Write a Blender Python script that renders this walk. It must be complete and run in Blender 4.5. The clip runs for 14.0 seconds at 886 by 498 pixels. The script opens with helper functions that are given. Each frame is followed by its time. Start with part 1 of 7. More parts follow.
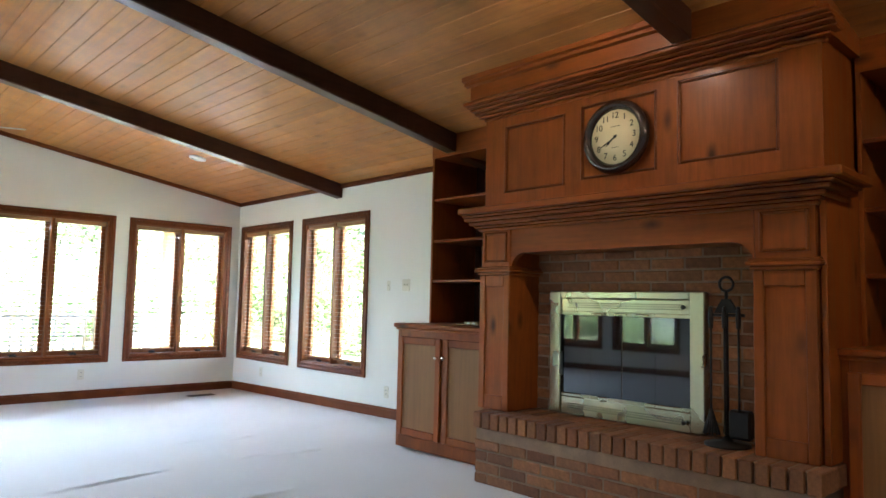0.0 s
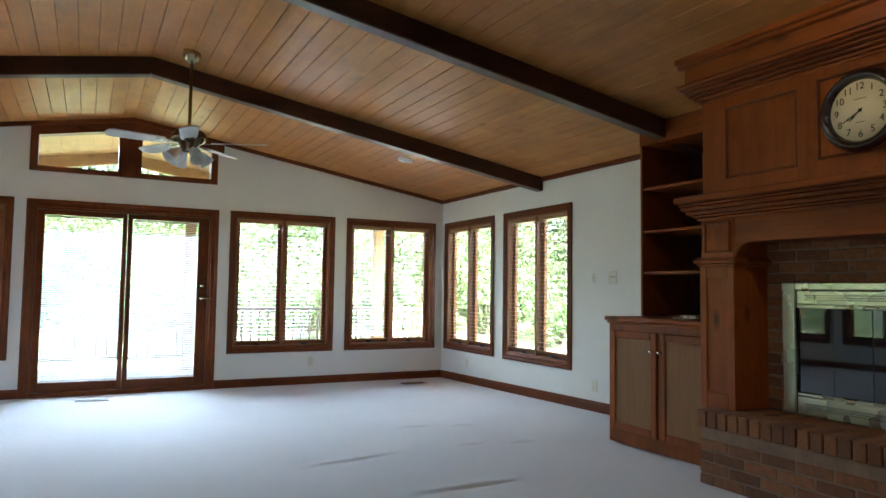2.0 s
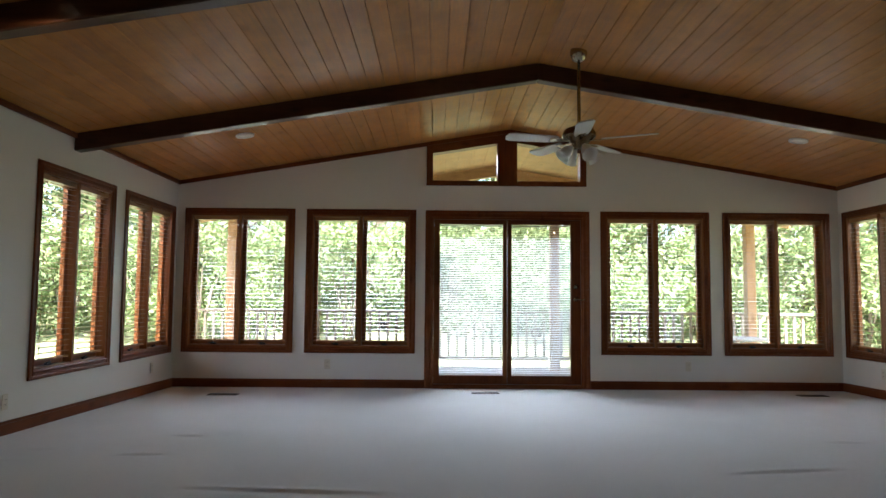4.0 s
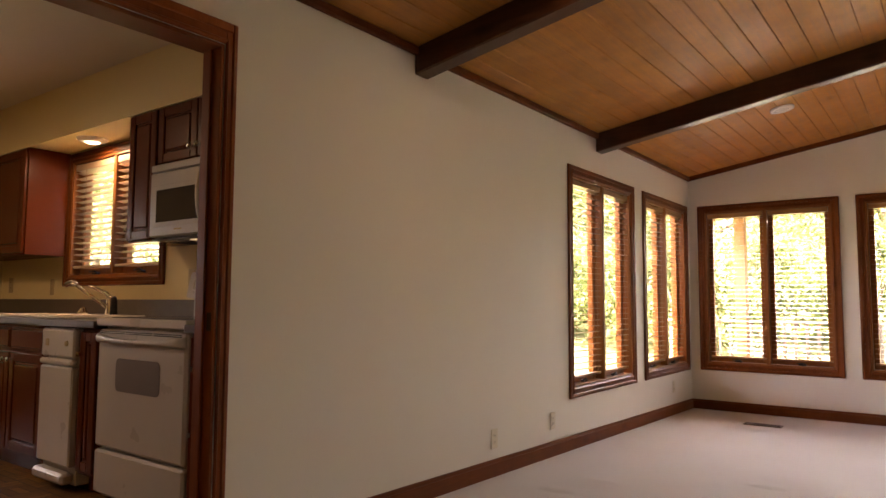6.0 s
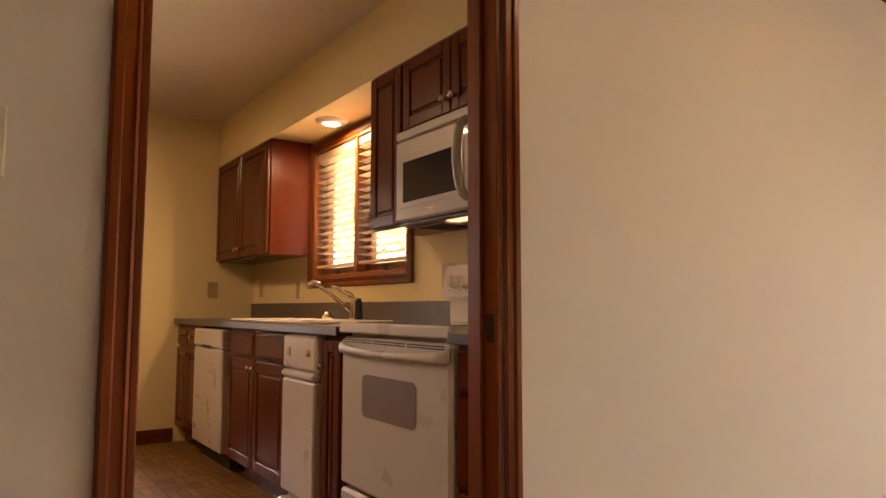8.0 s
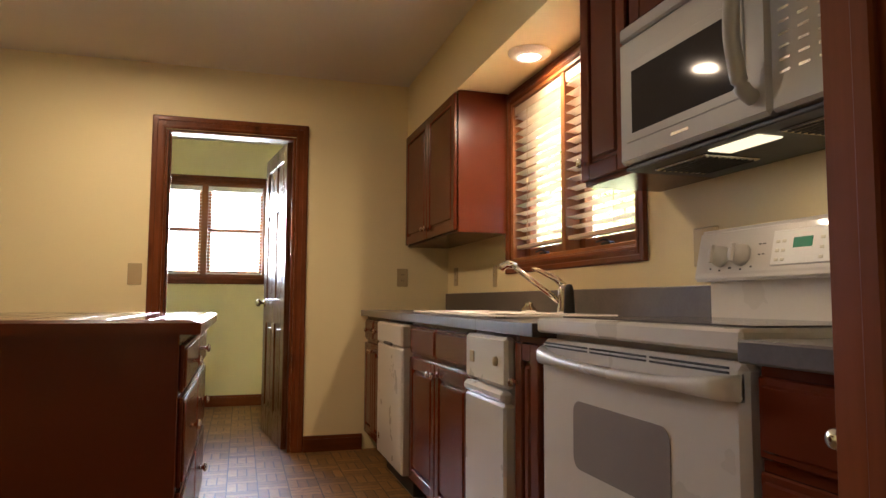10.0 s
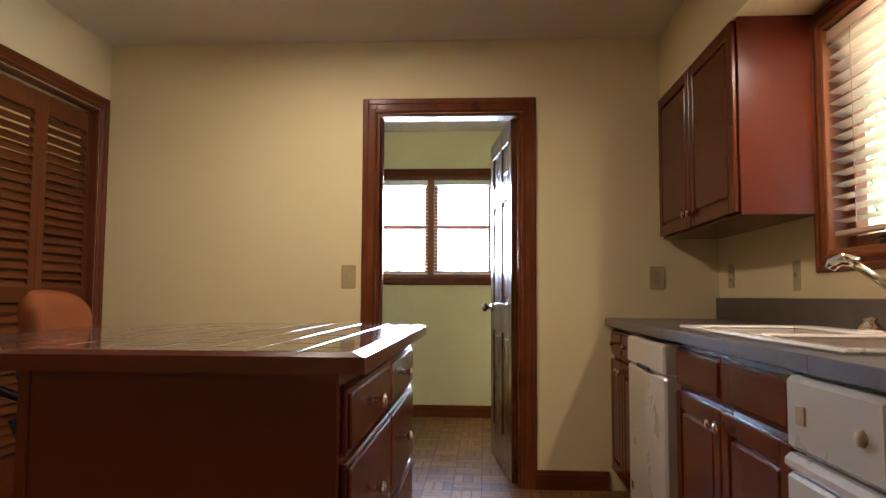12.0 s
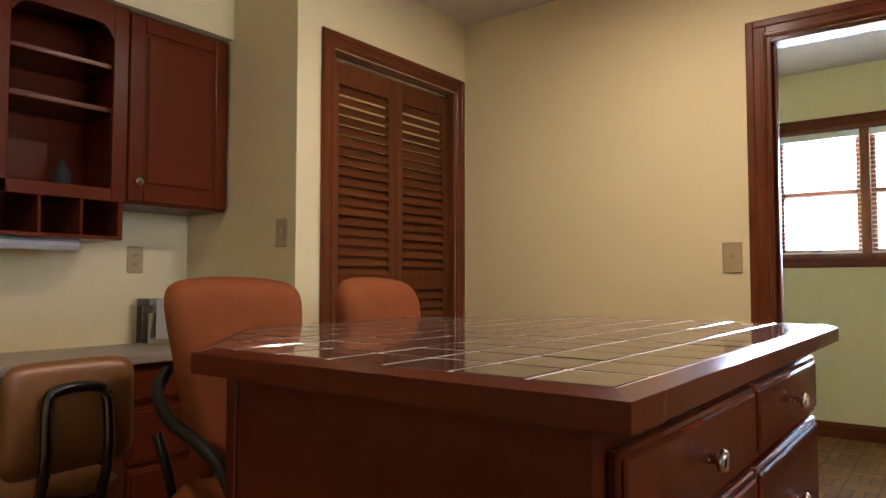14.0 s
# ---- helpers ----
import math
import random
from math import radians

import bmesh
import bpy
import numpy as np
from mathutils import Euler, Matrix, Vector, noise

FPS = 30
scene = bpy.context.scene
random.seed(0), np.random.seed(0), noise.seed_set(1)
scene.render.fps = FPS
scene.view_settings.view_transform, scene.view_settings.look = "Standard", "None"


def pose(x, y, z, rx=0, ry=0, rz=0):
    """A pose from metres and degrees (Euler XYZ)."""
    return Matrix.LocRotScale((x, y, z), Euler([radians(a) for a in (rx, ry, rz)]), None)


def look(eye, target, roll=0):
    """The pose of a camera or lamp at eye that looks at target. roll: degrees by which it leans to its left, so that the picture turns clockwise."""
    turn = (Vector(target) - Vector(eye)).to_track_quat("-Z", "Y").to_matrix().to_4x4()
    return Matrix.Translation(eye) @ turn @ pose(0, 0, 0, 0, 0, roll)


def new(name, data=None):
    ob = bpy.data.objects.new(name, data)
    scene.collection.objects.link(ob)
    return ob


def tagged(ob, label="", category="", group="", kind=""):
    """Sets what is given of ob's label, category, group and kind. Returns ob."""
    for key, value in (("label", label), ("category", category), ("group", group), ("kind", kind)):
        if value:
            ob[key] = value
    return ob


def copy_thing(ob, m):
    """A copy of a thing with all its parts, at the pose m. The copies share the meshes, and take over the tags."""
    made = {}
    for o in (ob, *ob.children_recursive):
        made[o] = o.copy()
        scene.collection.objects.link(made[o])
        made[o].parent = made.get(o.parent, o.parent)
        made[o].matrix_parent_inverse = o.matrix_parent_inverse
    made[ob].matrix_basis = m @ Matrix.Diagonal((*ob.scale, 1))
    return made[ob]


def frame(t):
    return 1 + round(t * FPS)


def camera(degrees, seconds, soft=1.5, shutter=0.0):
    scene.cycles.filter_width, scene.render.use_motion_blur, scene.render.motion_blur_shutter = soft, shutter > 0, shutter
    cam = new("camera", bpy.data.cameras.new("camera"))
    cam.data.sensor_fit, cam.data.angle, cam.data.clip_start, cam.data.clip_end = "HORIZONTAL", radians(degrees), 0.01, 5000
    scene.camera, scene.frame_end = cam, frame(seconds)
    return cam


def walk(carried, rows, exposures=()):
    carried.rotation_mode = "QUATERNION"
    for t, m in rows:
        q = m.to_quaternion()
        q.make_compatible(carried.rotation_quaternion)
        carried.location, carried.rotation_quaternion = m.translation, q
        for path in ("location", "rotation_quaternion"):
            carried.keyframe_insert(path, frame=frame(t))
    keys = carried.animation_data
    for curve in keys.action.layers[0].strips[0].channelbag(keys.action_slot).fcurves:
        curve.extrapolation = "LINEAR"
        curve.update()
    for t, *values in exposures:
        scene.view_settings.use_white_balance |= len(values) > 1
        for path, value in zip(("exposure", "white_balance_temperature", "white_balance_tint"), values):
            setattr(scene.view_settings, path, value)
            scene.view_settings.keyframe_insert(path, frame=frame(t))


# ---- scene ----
cam = camera(66.0, 14.0)
PATH = [
    (0, (3.736, -8.558, 1.1), (5.102, -7.106, 1.257), 1.3),
    (0.5, (3.693, -8.561, 1.104), (4.992, -7.046, 1.238), 1.2),
    (1, (3.687, -8.538, 1.114), (4.89, -6.945, 1.232), 1.0),
    (1.5, (3.643, -8.52, 1.117), (4.727, -6.844, 1.237), 0.9),
    (2, (3.594, -8.501, 1.118), (4.516, -6.73, 1.238), 0.8),
    (2.2, (3.564, -8.487, 1.096), (4.398, -6.674, 1.226), 1.0),
    (4.3, (3.08, -8.133, 0.977), (2.899, -6.147, 1.12), 0.4),
    (4.5, (3.044, -8.072, 0.989), (2.713, -6.105, 1.125), 0.4),
    (5, (2.809, -7.856, 1.008), (2.098, -5.991, 1.134), 0.2),
    (5.5, (2.555, -7.644, 1.018), (1.564, -5.911, 1.151), 0.2),
    (6, (2.252, -7.456, 1.016), (1.06, -5.857, 1.17), 0.3),
    (6.5, (2.031, -7.286, 0.99), (0.593, -5.905, 1.153), -0.1),
    (7, (1.771, -7.178, 1.003), (0.232, -5.91, 1.166), 0.1),
    (7.2, (1.676, -7.145, 0.997), (0.12, -5.899, 1.16), 0.1),
    (9.3, (0.732, -6.56, 0.975), (-1.109, -5.799, 1.149), 0.1),
    (9.5, (0.657, -6.523, 0.972), (-1.214, -5.837, 1.139), 0.1),
    (10, (0.435, -6.466, 0.967), (-1.477, -5.901, 1.12), 0.3),
    (10.5, (0.256, -6.413, 0.973), (-1.676, -5.919, 1.112), 0.3),
    (11, (0.077, -6.354, 1.004), (-1.893, -6.034, 1.14), 0.2),
    (11.5, (-0.145, -6.335, 1.01), (-2.138, -6.241, 1.144), 0.3),
    (12, (-0.359, -6.34, 1.022), (-2.35, -6.462, 1.159), 0.3),
    (12.5, (-0.546, -6.309, 1.016), (-2.489, -6.762, 1.154), 0.2),
    (13, (-0.711, -6.269, 1.001), (-2.556, -7.031, 1.126), 0.2),
    (13.5, (-0.895, -6.275, 1.014), (-2.638, -7.249, 1.126), 0.1),
    (14, (-1.033, -6.303, 1.022), (-2.619, -7.518, 1.117), -0.0),
]
walk(cam, [(t, look(e, g, r)) for t, e, g, r in PATH],
     exposures=[(0.0, 5.55, 5300, 8), (2.2, 4.5, 5300, 6), (4.3, 3.6, 6100, 13), (5.2, 3.75, 6900, 21), (6.2, 4.7, 8700, 36),
                (7.2, 5.2, 9600, 42), (9.3, 5.55, 6900, 23), (11.5, 5.35, 5500, 17), (14.0, 5.5, 5350, 18)])

# ---- light ----
world = bpy.data.worlds.new("world")
scene.world = world
world.use_nodes = True
wn = world.node_tree
sky = wn.nodes.new("ShaderNodeTexSky")
sky.sky_type = "NISHITA"
sky.sun_disc = False
sky.sun_elevation = radians(48)
sky.sun_rotation = radians(200)
sky.air_density = 1.0
sky.dust_density = 3.0
wn.nodes["Background"].inputs["Strength"].default_value = 0.11
wn.links.new(sky.outputs[0], wn.nodes["Background"].inputs["Color"])
sun_data = bpy.data.lights.new("sun", "SUN")
sun_data.energy, sun_data.angle, sun_data.color = 4.4, radians(2), (1.0, 0.96, 0.9)
sun = new("sun", sun_data)
# light from the south behind the house, so that the woods facing the windows are lit
sun.matrix_world = look((0, 0, 0), (-0.12, 0.6, -0.85))


def window_light(name, m, w, h, power, color=(0.80, 0.90, 1.0)):
    """An area lamp in a window's opening, standing in for the sky's light."""
    d = bpy.data.lights.new(name, "AREA")
    d.shape, d.size, d.size_y, d.energy, d.color = "RECTANGLE", w, h, power, color
    d.spread = radians(68)
    ob = new(name, d)
    ob.matrix_world = m
    return ob


def lamp(name, p, power, size, color=(1.0, 0.77, 0.49), target=None, spread=180):
    d = bpy.data.lights.new(name, "AREA")
    d.shape, d.size, d.energy, d.color, d.spread = "DISK", size, power, color, radians(spread)
    ob = new(name, d)
    ob.matrix_world = look(p, target or (p[0], p[1] + 0.001, p[2] - 1))
    return ob


WIN_POWER = 0.8
for x, w, z, h in ((0.755, 1.1, 1.18, 1.5), (2.22, 1.1, 1.18, 1.5), (3.98, 1.7, 1.0, 1.75), (5.77, 1.1, 1.18, 1.5), (7.245, 1.1, 1.18, 1.5), (3.97, 1.6, 2.57, 0.3)):
    window_light("window_light", look((x, 0.38, z + 0.1), (x, -0.92, z - 0.62)), w, h * 0.88, WIN_POWER * w * h)
for y in (-0.74, -2.25):
    window_light("window_light", look((-0.34, y, 1.2), (1, y, 0.9)), 1.1, 1.4, WIN_POWER * 0.35)
    window_light("window_light", look((8.35, y, 1.2), (7, y, 0.9)), 1.1, 1.4, WIN_POWER * 0.2)
window_light("window_light", look((-2.33, -4.85, 1.65), (-2.33, -6, 1.5)), 1.1, 0.8, 0.18)
window_light("window_light", look((-6.45, -6.75, 1.62), (-5, -6.75, 1.5)), 1.1, 0.8, 1.1)

# warm lamps that the place has, plus an unseen second kitchen lamp and closet lamp
lamp("soffit_lamp", (-2.36, -5.222, 2.055), 0.30, 0.07)
lamp("kitchen_ceiling_lamp", (-3.03, -7.1, 2.40), 0.48, 0.12)
# unseen lamp, added to brighten the hutch and the chairs
lamp("kitchen_ceiling_lamp", (-1.25, -7.9, 2.40), 0.14, 0.12)
lamp("hood_lamp", (-0.87, -5.35, 1.328), 0.012, 0.08)
lamp("living_room_ceiling_lamp", (1.12, -4.83, 2.43), 0.14, 0.08)
lamp("mantel_lamp", (6.1, -6.55, 2.655), 0.17, 0.12, target=(6.6, -6.6, 1.9))
lamp("mantel_lamp", (6.1, -8.86, 2.655), 0.38, 0.12, target=(6.8, -8.3, 1.8))
# unseen lamp, added behind the louvres so that their upper gaps show light
lamp("closet_lamp", (-3.5, -9.0, 2.38), 0.04, 0.2)

# ---- materials ----


def nodes_of(name):
    m = bpy.data.materials.new(name)
    m.use_nodes = True
    nt = m.node_tree
    return m, nt, nt.nodes["Principled BSDF"]


def N(nt, kind, **values):
    n = nt.nodes.new(kind)
    for k, v in values.items():
        n.inputs[k.replace("_", " ")].default_value = v
    return n


def ramp(nt, source, stops):
    r = nt.nodes.new("ShaderNodeValToRGB")
    els = r.color_ramp.elements
    while len(els) < len(stops):
        els.new(0.5)
    for e, (p, c) in zip(els, stops):
        e.position, e.color = p, (*c, 1)
    nt.links.new(source, r.inputs[0])
    return r.outputs[0]


def mix(nt, a, b, fac, mode="MIX"):
    m = nt.nodes.new("ShaderNodeMix")
    m.data_type, m.blend_type = "RGBA", mode
    for sock, v in ((m.inputs["Factor"], fac), (m.inputs[6], a), (m.inputs[7], b)):
        if isinstance(v, (int, float)):
            sock.default_value = v
        elif isinstance(v, tuple):
            sock.default_value = (*v, 1)
        else:
            nt.links.new(v, sock)
    return m.outputs[2]


def coords(nt, scale=(1, 1, 1), kind="Object"):
    tc = nt.nodes.new("ShaderNodeTexCoord")
    mp = nt.nodes.new("ShaderNodeMapping")
    mp.inputs["Scale"].default_value = scale
    nt.links.new(tc.outputs[kind], mp.inputs["Vector"])
    return mp.outputs[0]


def noise_tex(nt, vec, scale, detail=4, rough=0.55):
    n = N(nt, "ShaderNodeTexNoise", Scale=scale, Detail=detail, Roughness=rough)
    nt.links.new(vec, n.inputs["Vector"])
    return n.outputs[0]


def bump(nt, bsdf, height, strength, dist=0.01):
    b = N(nt, "ShaderNodeBump", Strength=strength, Distance=dist)
    nt.links.new(height, b.inputs["Height"])
    nt.links.new(b.outputs[0], bsdf.inputs["Normal"])


def scaled(c, k):
    return tuple(min(1.0, v * k) for v in c)


def wood(name, c, axis="z", rough=0.4, knots=0.0, contrast=0.5, coat=0.0, vary=0.25, relief=0.05, spec=0.3):
    """Wood with its grain along one axis."""
    m, nt, b = nodes_of(name)
    stretch = {"x": (0.07, 1, 1), "y": (1, 0.07, 1), "z": (1, 1, 0.07)}[axis]
    v = coords(nt, stretch)
    info = nt.nodes.new("ShaderNodeObjectInfo")
    geo = nt.nodes.new("ShaderNodeNewGeometry")
    add = nt.nodes.new("ShaderNodeMath")
    add.operation = "ADD"
    nt.links.new(info.outputs["Random"], add.inputs[0])
    nt.links.new(geo.outputs["Random Per Island"], add.inputs[1])
    shift = nt.nodes.new("ShaderNodeVectorMath")
    shift.operation = "SCALE"
    shift.inputs[0].default_value = (7.3, 5.1, 3.7)
    nt.links.new(add.outputs[0], shift.inputs["Scale"])
    off = nt.nodes.new("ShaderNodeVectorMath")
    off.operation = "ADD"
    nt.links.new(v, off.inputs[0])
    nt.links.new(shift.outputs[0], off.inputs[1])
    v = off.outputs[0]
    grain = noise_tex(nt, v, 42, 6, 0.65)
    broad = noise_tex(nt, v, 7, 3)
    col = ramp(nt, broad, [(0.3, scaled(c, 1 - 0.35 * contrast)), (0.7, scaled(c, 1 + 0.3 * contrast))])
    col = mix(nt, col, ramp(nt, grain, [(0.35, scaled(c, 1 - 0.75 * contrast)), (0.6, scaled(c, 1 + 0.2 * contrast))]), 0.45)
    if knots:
        kv = coords(nt, tuple(0.45 if s < 1 else 1 for s in stretch))
        vor = N(nt, "ShaderNodeTexVoronoi", Scale=5.5)
        nt.links.new(kv, vor.inputs["Vector"])
        spot = ramp(nt, vor.outputs["Distance"], [(0.05, (1, 1, 1)), (0.11, (0.55, 0.55, 0.55)), (0.2, (0, 0, 0))])
        bw = nt.nodes.new("ShaderNodeMath")
        bw.operation = "MULTIPLY"
        bw.inputs[1].default_value = knots
        nt.links.new(spot, bw.inputs[0])
        col = mix(nt, col, scaled(c, 0.22), bw.outputs[0])
        blotch = noise_tex(nt, coords(nt), 4.5, 4, 0.6)
        col = mix(nt, col, ramp(nt, blotch, [(0.35, (0.55, 0.5, 0.45)), (0.62, (1, 1, 1))]), 0.7 * contrast, "MULTIPLY")
    tone = nt.nodes.new("ShaderNodeMapRange")
    tone.inputs["From Max"].default_value = 2.0
    tone.inputs["To Min"].default_value, tone.inputs["To Max"].default_value = 1 - vary, 1 + vary
    nt.links.new(add.outputs[0], tone.inputs["Value"])
    hsv = nt.nodes.new("ShaderNodeHueSaturation")
    nt.links.new(tone.outputs[0], hsv.inputs["Value"])
    nt.links.new(col, hsv.inputs["Color"])
    nt.links.new(hsv.outputs[0], b.inputs["Base Color"])
    r = ramp(nt, grain, [(0.3, (rough * 0.8,) * 3), (0.7, (min(1, rough * 1.25),) * 3)])
    nt.links.new(r, b.inputs["Roughness"])
    b.inputs["Specular IOR Level"].default_value = spec
    b.inputs["Coat Weight"].default_value = coat
    b.inputs["Coat Roughness"].default_value = 0.15
    if relief:
        bump(nt, b, grain, relief, 0.004)
    return m


def plain(name, c, rough=0.5, metal=0.0, vary=0.08, scale=6, fine=120, relief=0.05, coat=0.0, spec=0.5):
    m, nt, b = nodes_of(name)
    b.inputs["Specular IOR Level"].default_value = spec
    v = coords(nt)
    big = noise_tex(nt, v, scale, 3)
    small = noise_tex(nt, v, fine, 3)
    col = ramp(nt, big, [(0.3, scaled(c, 1 - vary)), (0.7, scaled(c, 1 + vary))])
    col = mix(nt, col, ramp(nt, small, [(0.3, scaled(c, 1 - vary)), (0.7, scaled(c, 1 + vary))]), 0.4)
    nt.links.new(col, b.inputs["Base Color"])
    nt.links.new(ramp(nt, big, [(0.3, (rough * 0.88,) * 3), (0.7, (min(1, rough * 1.12),) * 3)]), b.inputs["Roughness"])
    b.inputs["Metallic"].default_value = metal
    b.inputs["Coat Weight"].default_value = coat
    if relief:
        bump(nt, b, small, relief, 0.004)
    return m


def glow(name, c, strength, base=(0.9, 0.88, 0.8)):
    m, nt, b = nodes_of(name)
    b.inputs["Base Color"].default_value = (*base, 1)
    b.inputs["Emission Color"].default_value = (*c, 1)
    b.inputs["Emission Strength"].default_value = strength
    return m


def glass_mat(name, rough=0.0, tint=(1, 1, 1)):
    """Thin window glass: clear, with a mirror share."""
    m, nt, b = nodes_of(name)
    nt.nodes.remove(b)
    tr = nt.nodes.new("ShaderNodeBsdfTransparent")
    tr.inputs[0].default_value = (*tint, 1)
    gl = nt.nodes.new("ShaderNodeBsdfGlossy")
    gl.inputs["Roughness"].default_value = rough
    lw = nt.nodes.new("ShaderNodeLayerWeight")
    pw = nt.nodes.new("ShaderNodeMath")
    pw.operation, pw.inputs[1].default_value = "POWER", 5.0
    nt.links.new(lw.outputs["Facing"], pw.inputs[0])
    fr = nt.nodes.new("ShaderNodeMath")
    fr.operation, fr.inputs[1].default_value, fr.inputs[2].default_value = "MULTIPLY_ADD", 0.5, 0.02
    nt.links.new(pw.outputs[0], fr.inputs[0])
    ms = nt.nodes.new("ShaderNodeMixShader")
    nt.links.new(fr.outputs[0], ms.inputs[0])
    nt.links.new(tr.outputs[0], ms.inputs[1])
    nt.links.new(gl.outputs[0], ms.inputs[2])
    nt.links.new(ms.outputs[0], nt.nodes["Material Output"].inputs[0])
    return m


PINE = (0.27, 0.068, 0.007)
CASING = (0.17, 0.046, 0.012)
M_pine = {a: wood("stained_pine_" + a, PINE, a, 0.42, knots=0.95, contrast=0.55, coat=0.06, spec=0.22) for a in "xyz"}
M_casing = {a: wood("dark_stained_trim_" + a, CASING, a, 0.4, knots=0.6, contrast=0.6, coat=0.05, spec=0.15) for a in "xyz"}
# casing wood for the kitchen doorway, warm lamplight put into its base colour
M_lit_casing = {a: wood("lamplit_trim_" + a, (0.25, 0.062, 0.014), a, 0.36, knots=0.7, contrast=0.5, coat=0.1, spec=0.2) for a in "xyz"}
M_veneer = wood("pale_veneer", (0.27, 0.135, 0.05), "z", 0.5, contrast=0.35, spec=0.2)
M_sash = {a: wood("stained_sash_" + a, (0.25, 0.085, 0.022), a, 0.42, contrast=0.5, coat=0.05) for a in "xyz"}
M_beam = {a: wood("dark_beam_" + a, (0.07, 0.026, 0.012), a, 0.36, knots=0.6, contrast=0.6, coat=0.12) for a in "xyz"}
M_plank = wood("ceiling_plank", (0.50, 0.215, 0.05), "y", 0.5, knots=0.3, contrast=0.5, coat=0.05, vary=0.16)
M_cherry = {a: plain("cherry_cabinet_" + a, (0.118, 0.022, 0.0065), 0.24, vary=0.03, scale=2.5, fine=40, relief=0, spec=0.22) for a in "xyz"}
M_door = {a: wood("dark_door_" + a, (0.11, 0.038, 0.014), a, 0.28, contrast=0.4, coat=0.3, vary=0.1) for a in "xyz"}
M_louver = {a: wood("louver_wood_" + a, (0.14, 0.042, 0.011), a, 0.42, contrast=0.4, spec=0.15) for a in "xyz"}
M_slat = wood("blind_slat", (0.40, 0.20, 0.09), "x", 0.3, contrast=0.4, coat=0.6, spec=0.5)
# sink window's slat wood, lightened in its colour to stand for sky light
M_skylit_slat = wood("skylit_blind_slat", (0.58, 0.42, 0.29), "x", 0.4, contrast=0.25)
M_wall = plain("white_wall_paint", (0.74, 0.72, 0.66), 0.7, vary=0.025, scale=1.6, fine=170, relief=0.08)
M_cream = plain("cream_wall_paint", (0.80, 0.68, 0.38), 0.6, vary=0.025, scale=1.6, fine=170, relief=0.08)
M_kceil = plain("kitchen_ceiling_paint", (0.72, 0.66, 0.56), 0.75, vary=0.03, scale=2, fine=220, relief=0.15)
M_brass = plain("worn_brass", (0.44, 0.40, 0.27), 0.2, 1.0, vary=0.12, scale=5)
M_steel = plain("brushed_metal", (0.62, 0.60, 0.55), 0.25, 1.0, vary=0.06)
M_nickel = plain("polished_nickel", (0.75, 0.70, 0.60), 0.14, 1.0, vary=0.04, relief=0)
M_black = plain("black_iron", (0.015, 0.014, 0.013), 0.45, 0.4, vary=0.2)
M_enamel = plain("white_enamel", (0.60, 0.56, 0.51), 0.3, vary=0.02, relief=0, coat=0.3)
# the microwave's white, darkened in its base colour for the shade on its front
M_shaded_white = plain("shaded_white_plastic", (0.44, 0.42, 0.385), 0.35, vary=0.02, relief=0, coat=0.2)
M_almond = plain("almond_plastic", (0.46, 0.35, 0.18), 0.4, vary=0.04, relief=0)
M_white_plastic = plain("white_plastic", (0.78, 0.76, 0.72), 0.4, vary=0.03, relief=0)
M_dark = plain("dark_recess", (0.02, 0.017, 0.015), 0.7, vary=0.2)
M_glass = glass_mat("window_glass")
M_rubber = plain("dark_plastic", (0.03, 0.03, 0.03), 0.5, vary=0.1)

# ---- building helpers ----


def cbox(bm, x0, x1, y0, y1, z0, z1, b=0.003, m=None):
    """A box with chamfered edges."""
    lo, hi = (min(x0, x1), min(y0, y1), min(z0, z1)), (max(x0, x1), max(y0, y1), max(z0, z1))
    b = min(b, *[(h - l) * 0.45 for l, h in zip(lo, hi)])
    vs = {}
    for c in range(8):
        s = [(c >> i) & 1 for i in range(3)]
        for a in range(3):
            p = [(hi[i] - (b if i != a else 0)) if s[i] else (lo[i] + (b if i != a else 0)) for i in range(3)]
            p = Vector(p)
            vs[c, a] = bm.verts.new(m @ p if m else p)
    for a in range(3):
        u, w = (a + 1) % 3, (a + 2) % 3
        for s in (0, 1):
            ring = [s << a | i << u | j << w for i, j in ((0, 0), (1, 0), (1, 1), (0, 1))]
            q = [vs[c, a] for c in ring]
            bm.faces.new(q if s else q[::-1])
        for i, j in ((0, 0), (1, 0), (1, 1), (0, 1)):
            c0 = i << u | j << w
            c1 = c0 | 1 << a
            q = [vs[c0, u], vs[c0, w], vs[c1, w], vs[c1, u]]
            bm.faces.new(q if i != j else q[::-1])
    for c in range(8):
        q = [vs[c, 0], vs[c, 1], vs[c, 2]]
        bm.faces.new(q if bin(c).count("1") % 2 else q[::-1])


def prism(bm, outline, lo, hi, axis="y"):
    """A straight-sided solid from an outline in the two other axes."""
    def at(u, v, w):
        return {"x": (w, u, v), "y": (u, w, v), "z": (u, v, w)}[axis]
    a = [bm.verts.new(at(u, v, lo)) for u, v in outline]
    b = [bm.verts.new(at(u, v, hi)) for u, v in outline]
    fs = [bm.faces.new(a), bm.faces.new(b[::-1])]
    for i in range(len(a)):
        j = (i + 1) % len(a)
        fs.append(bm.faces.new((a[j], a[i], b[i], b[j])))
    bmesh.ops.recalc_face_normals(bm, faces=fs)


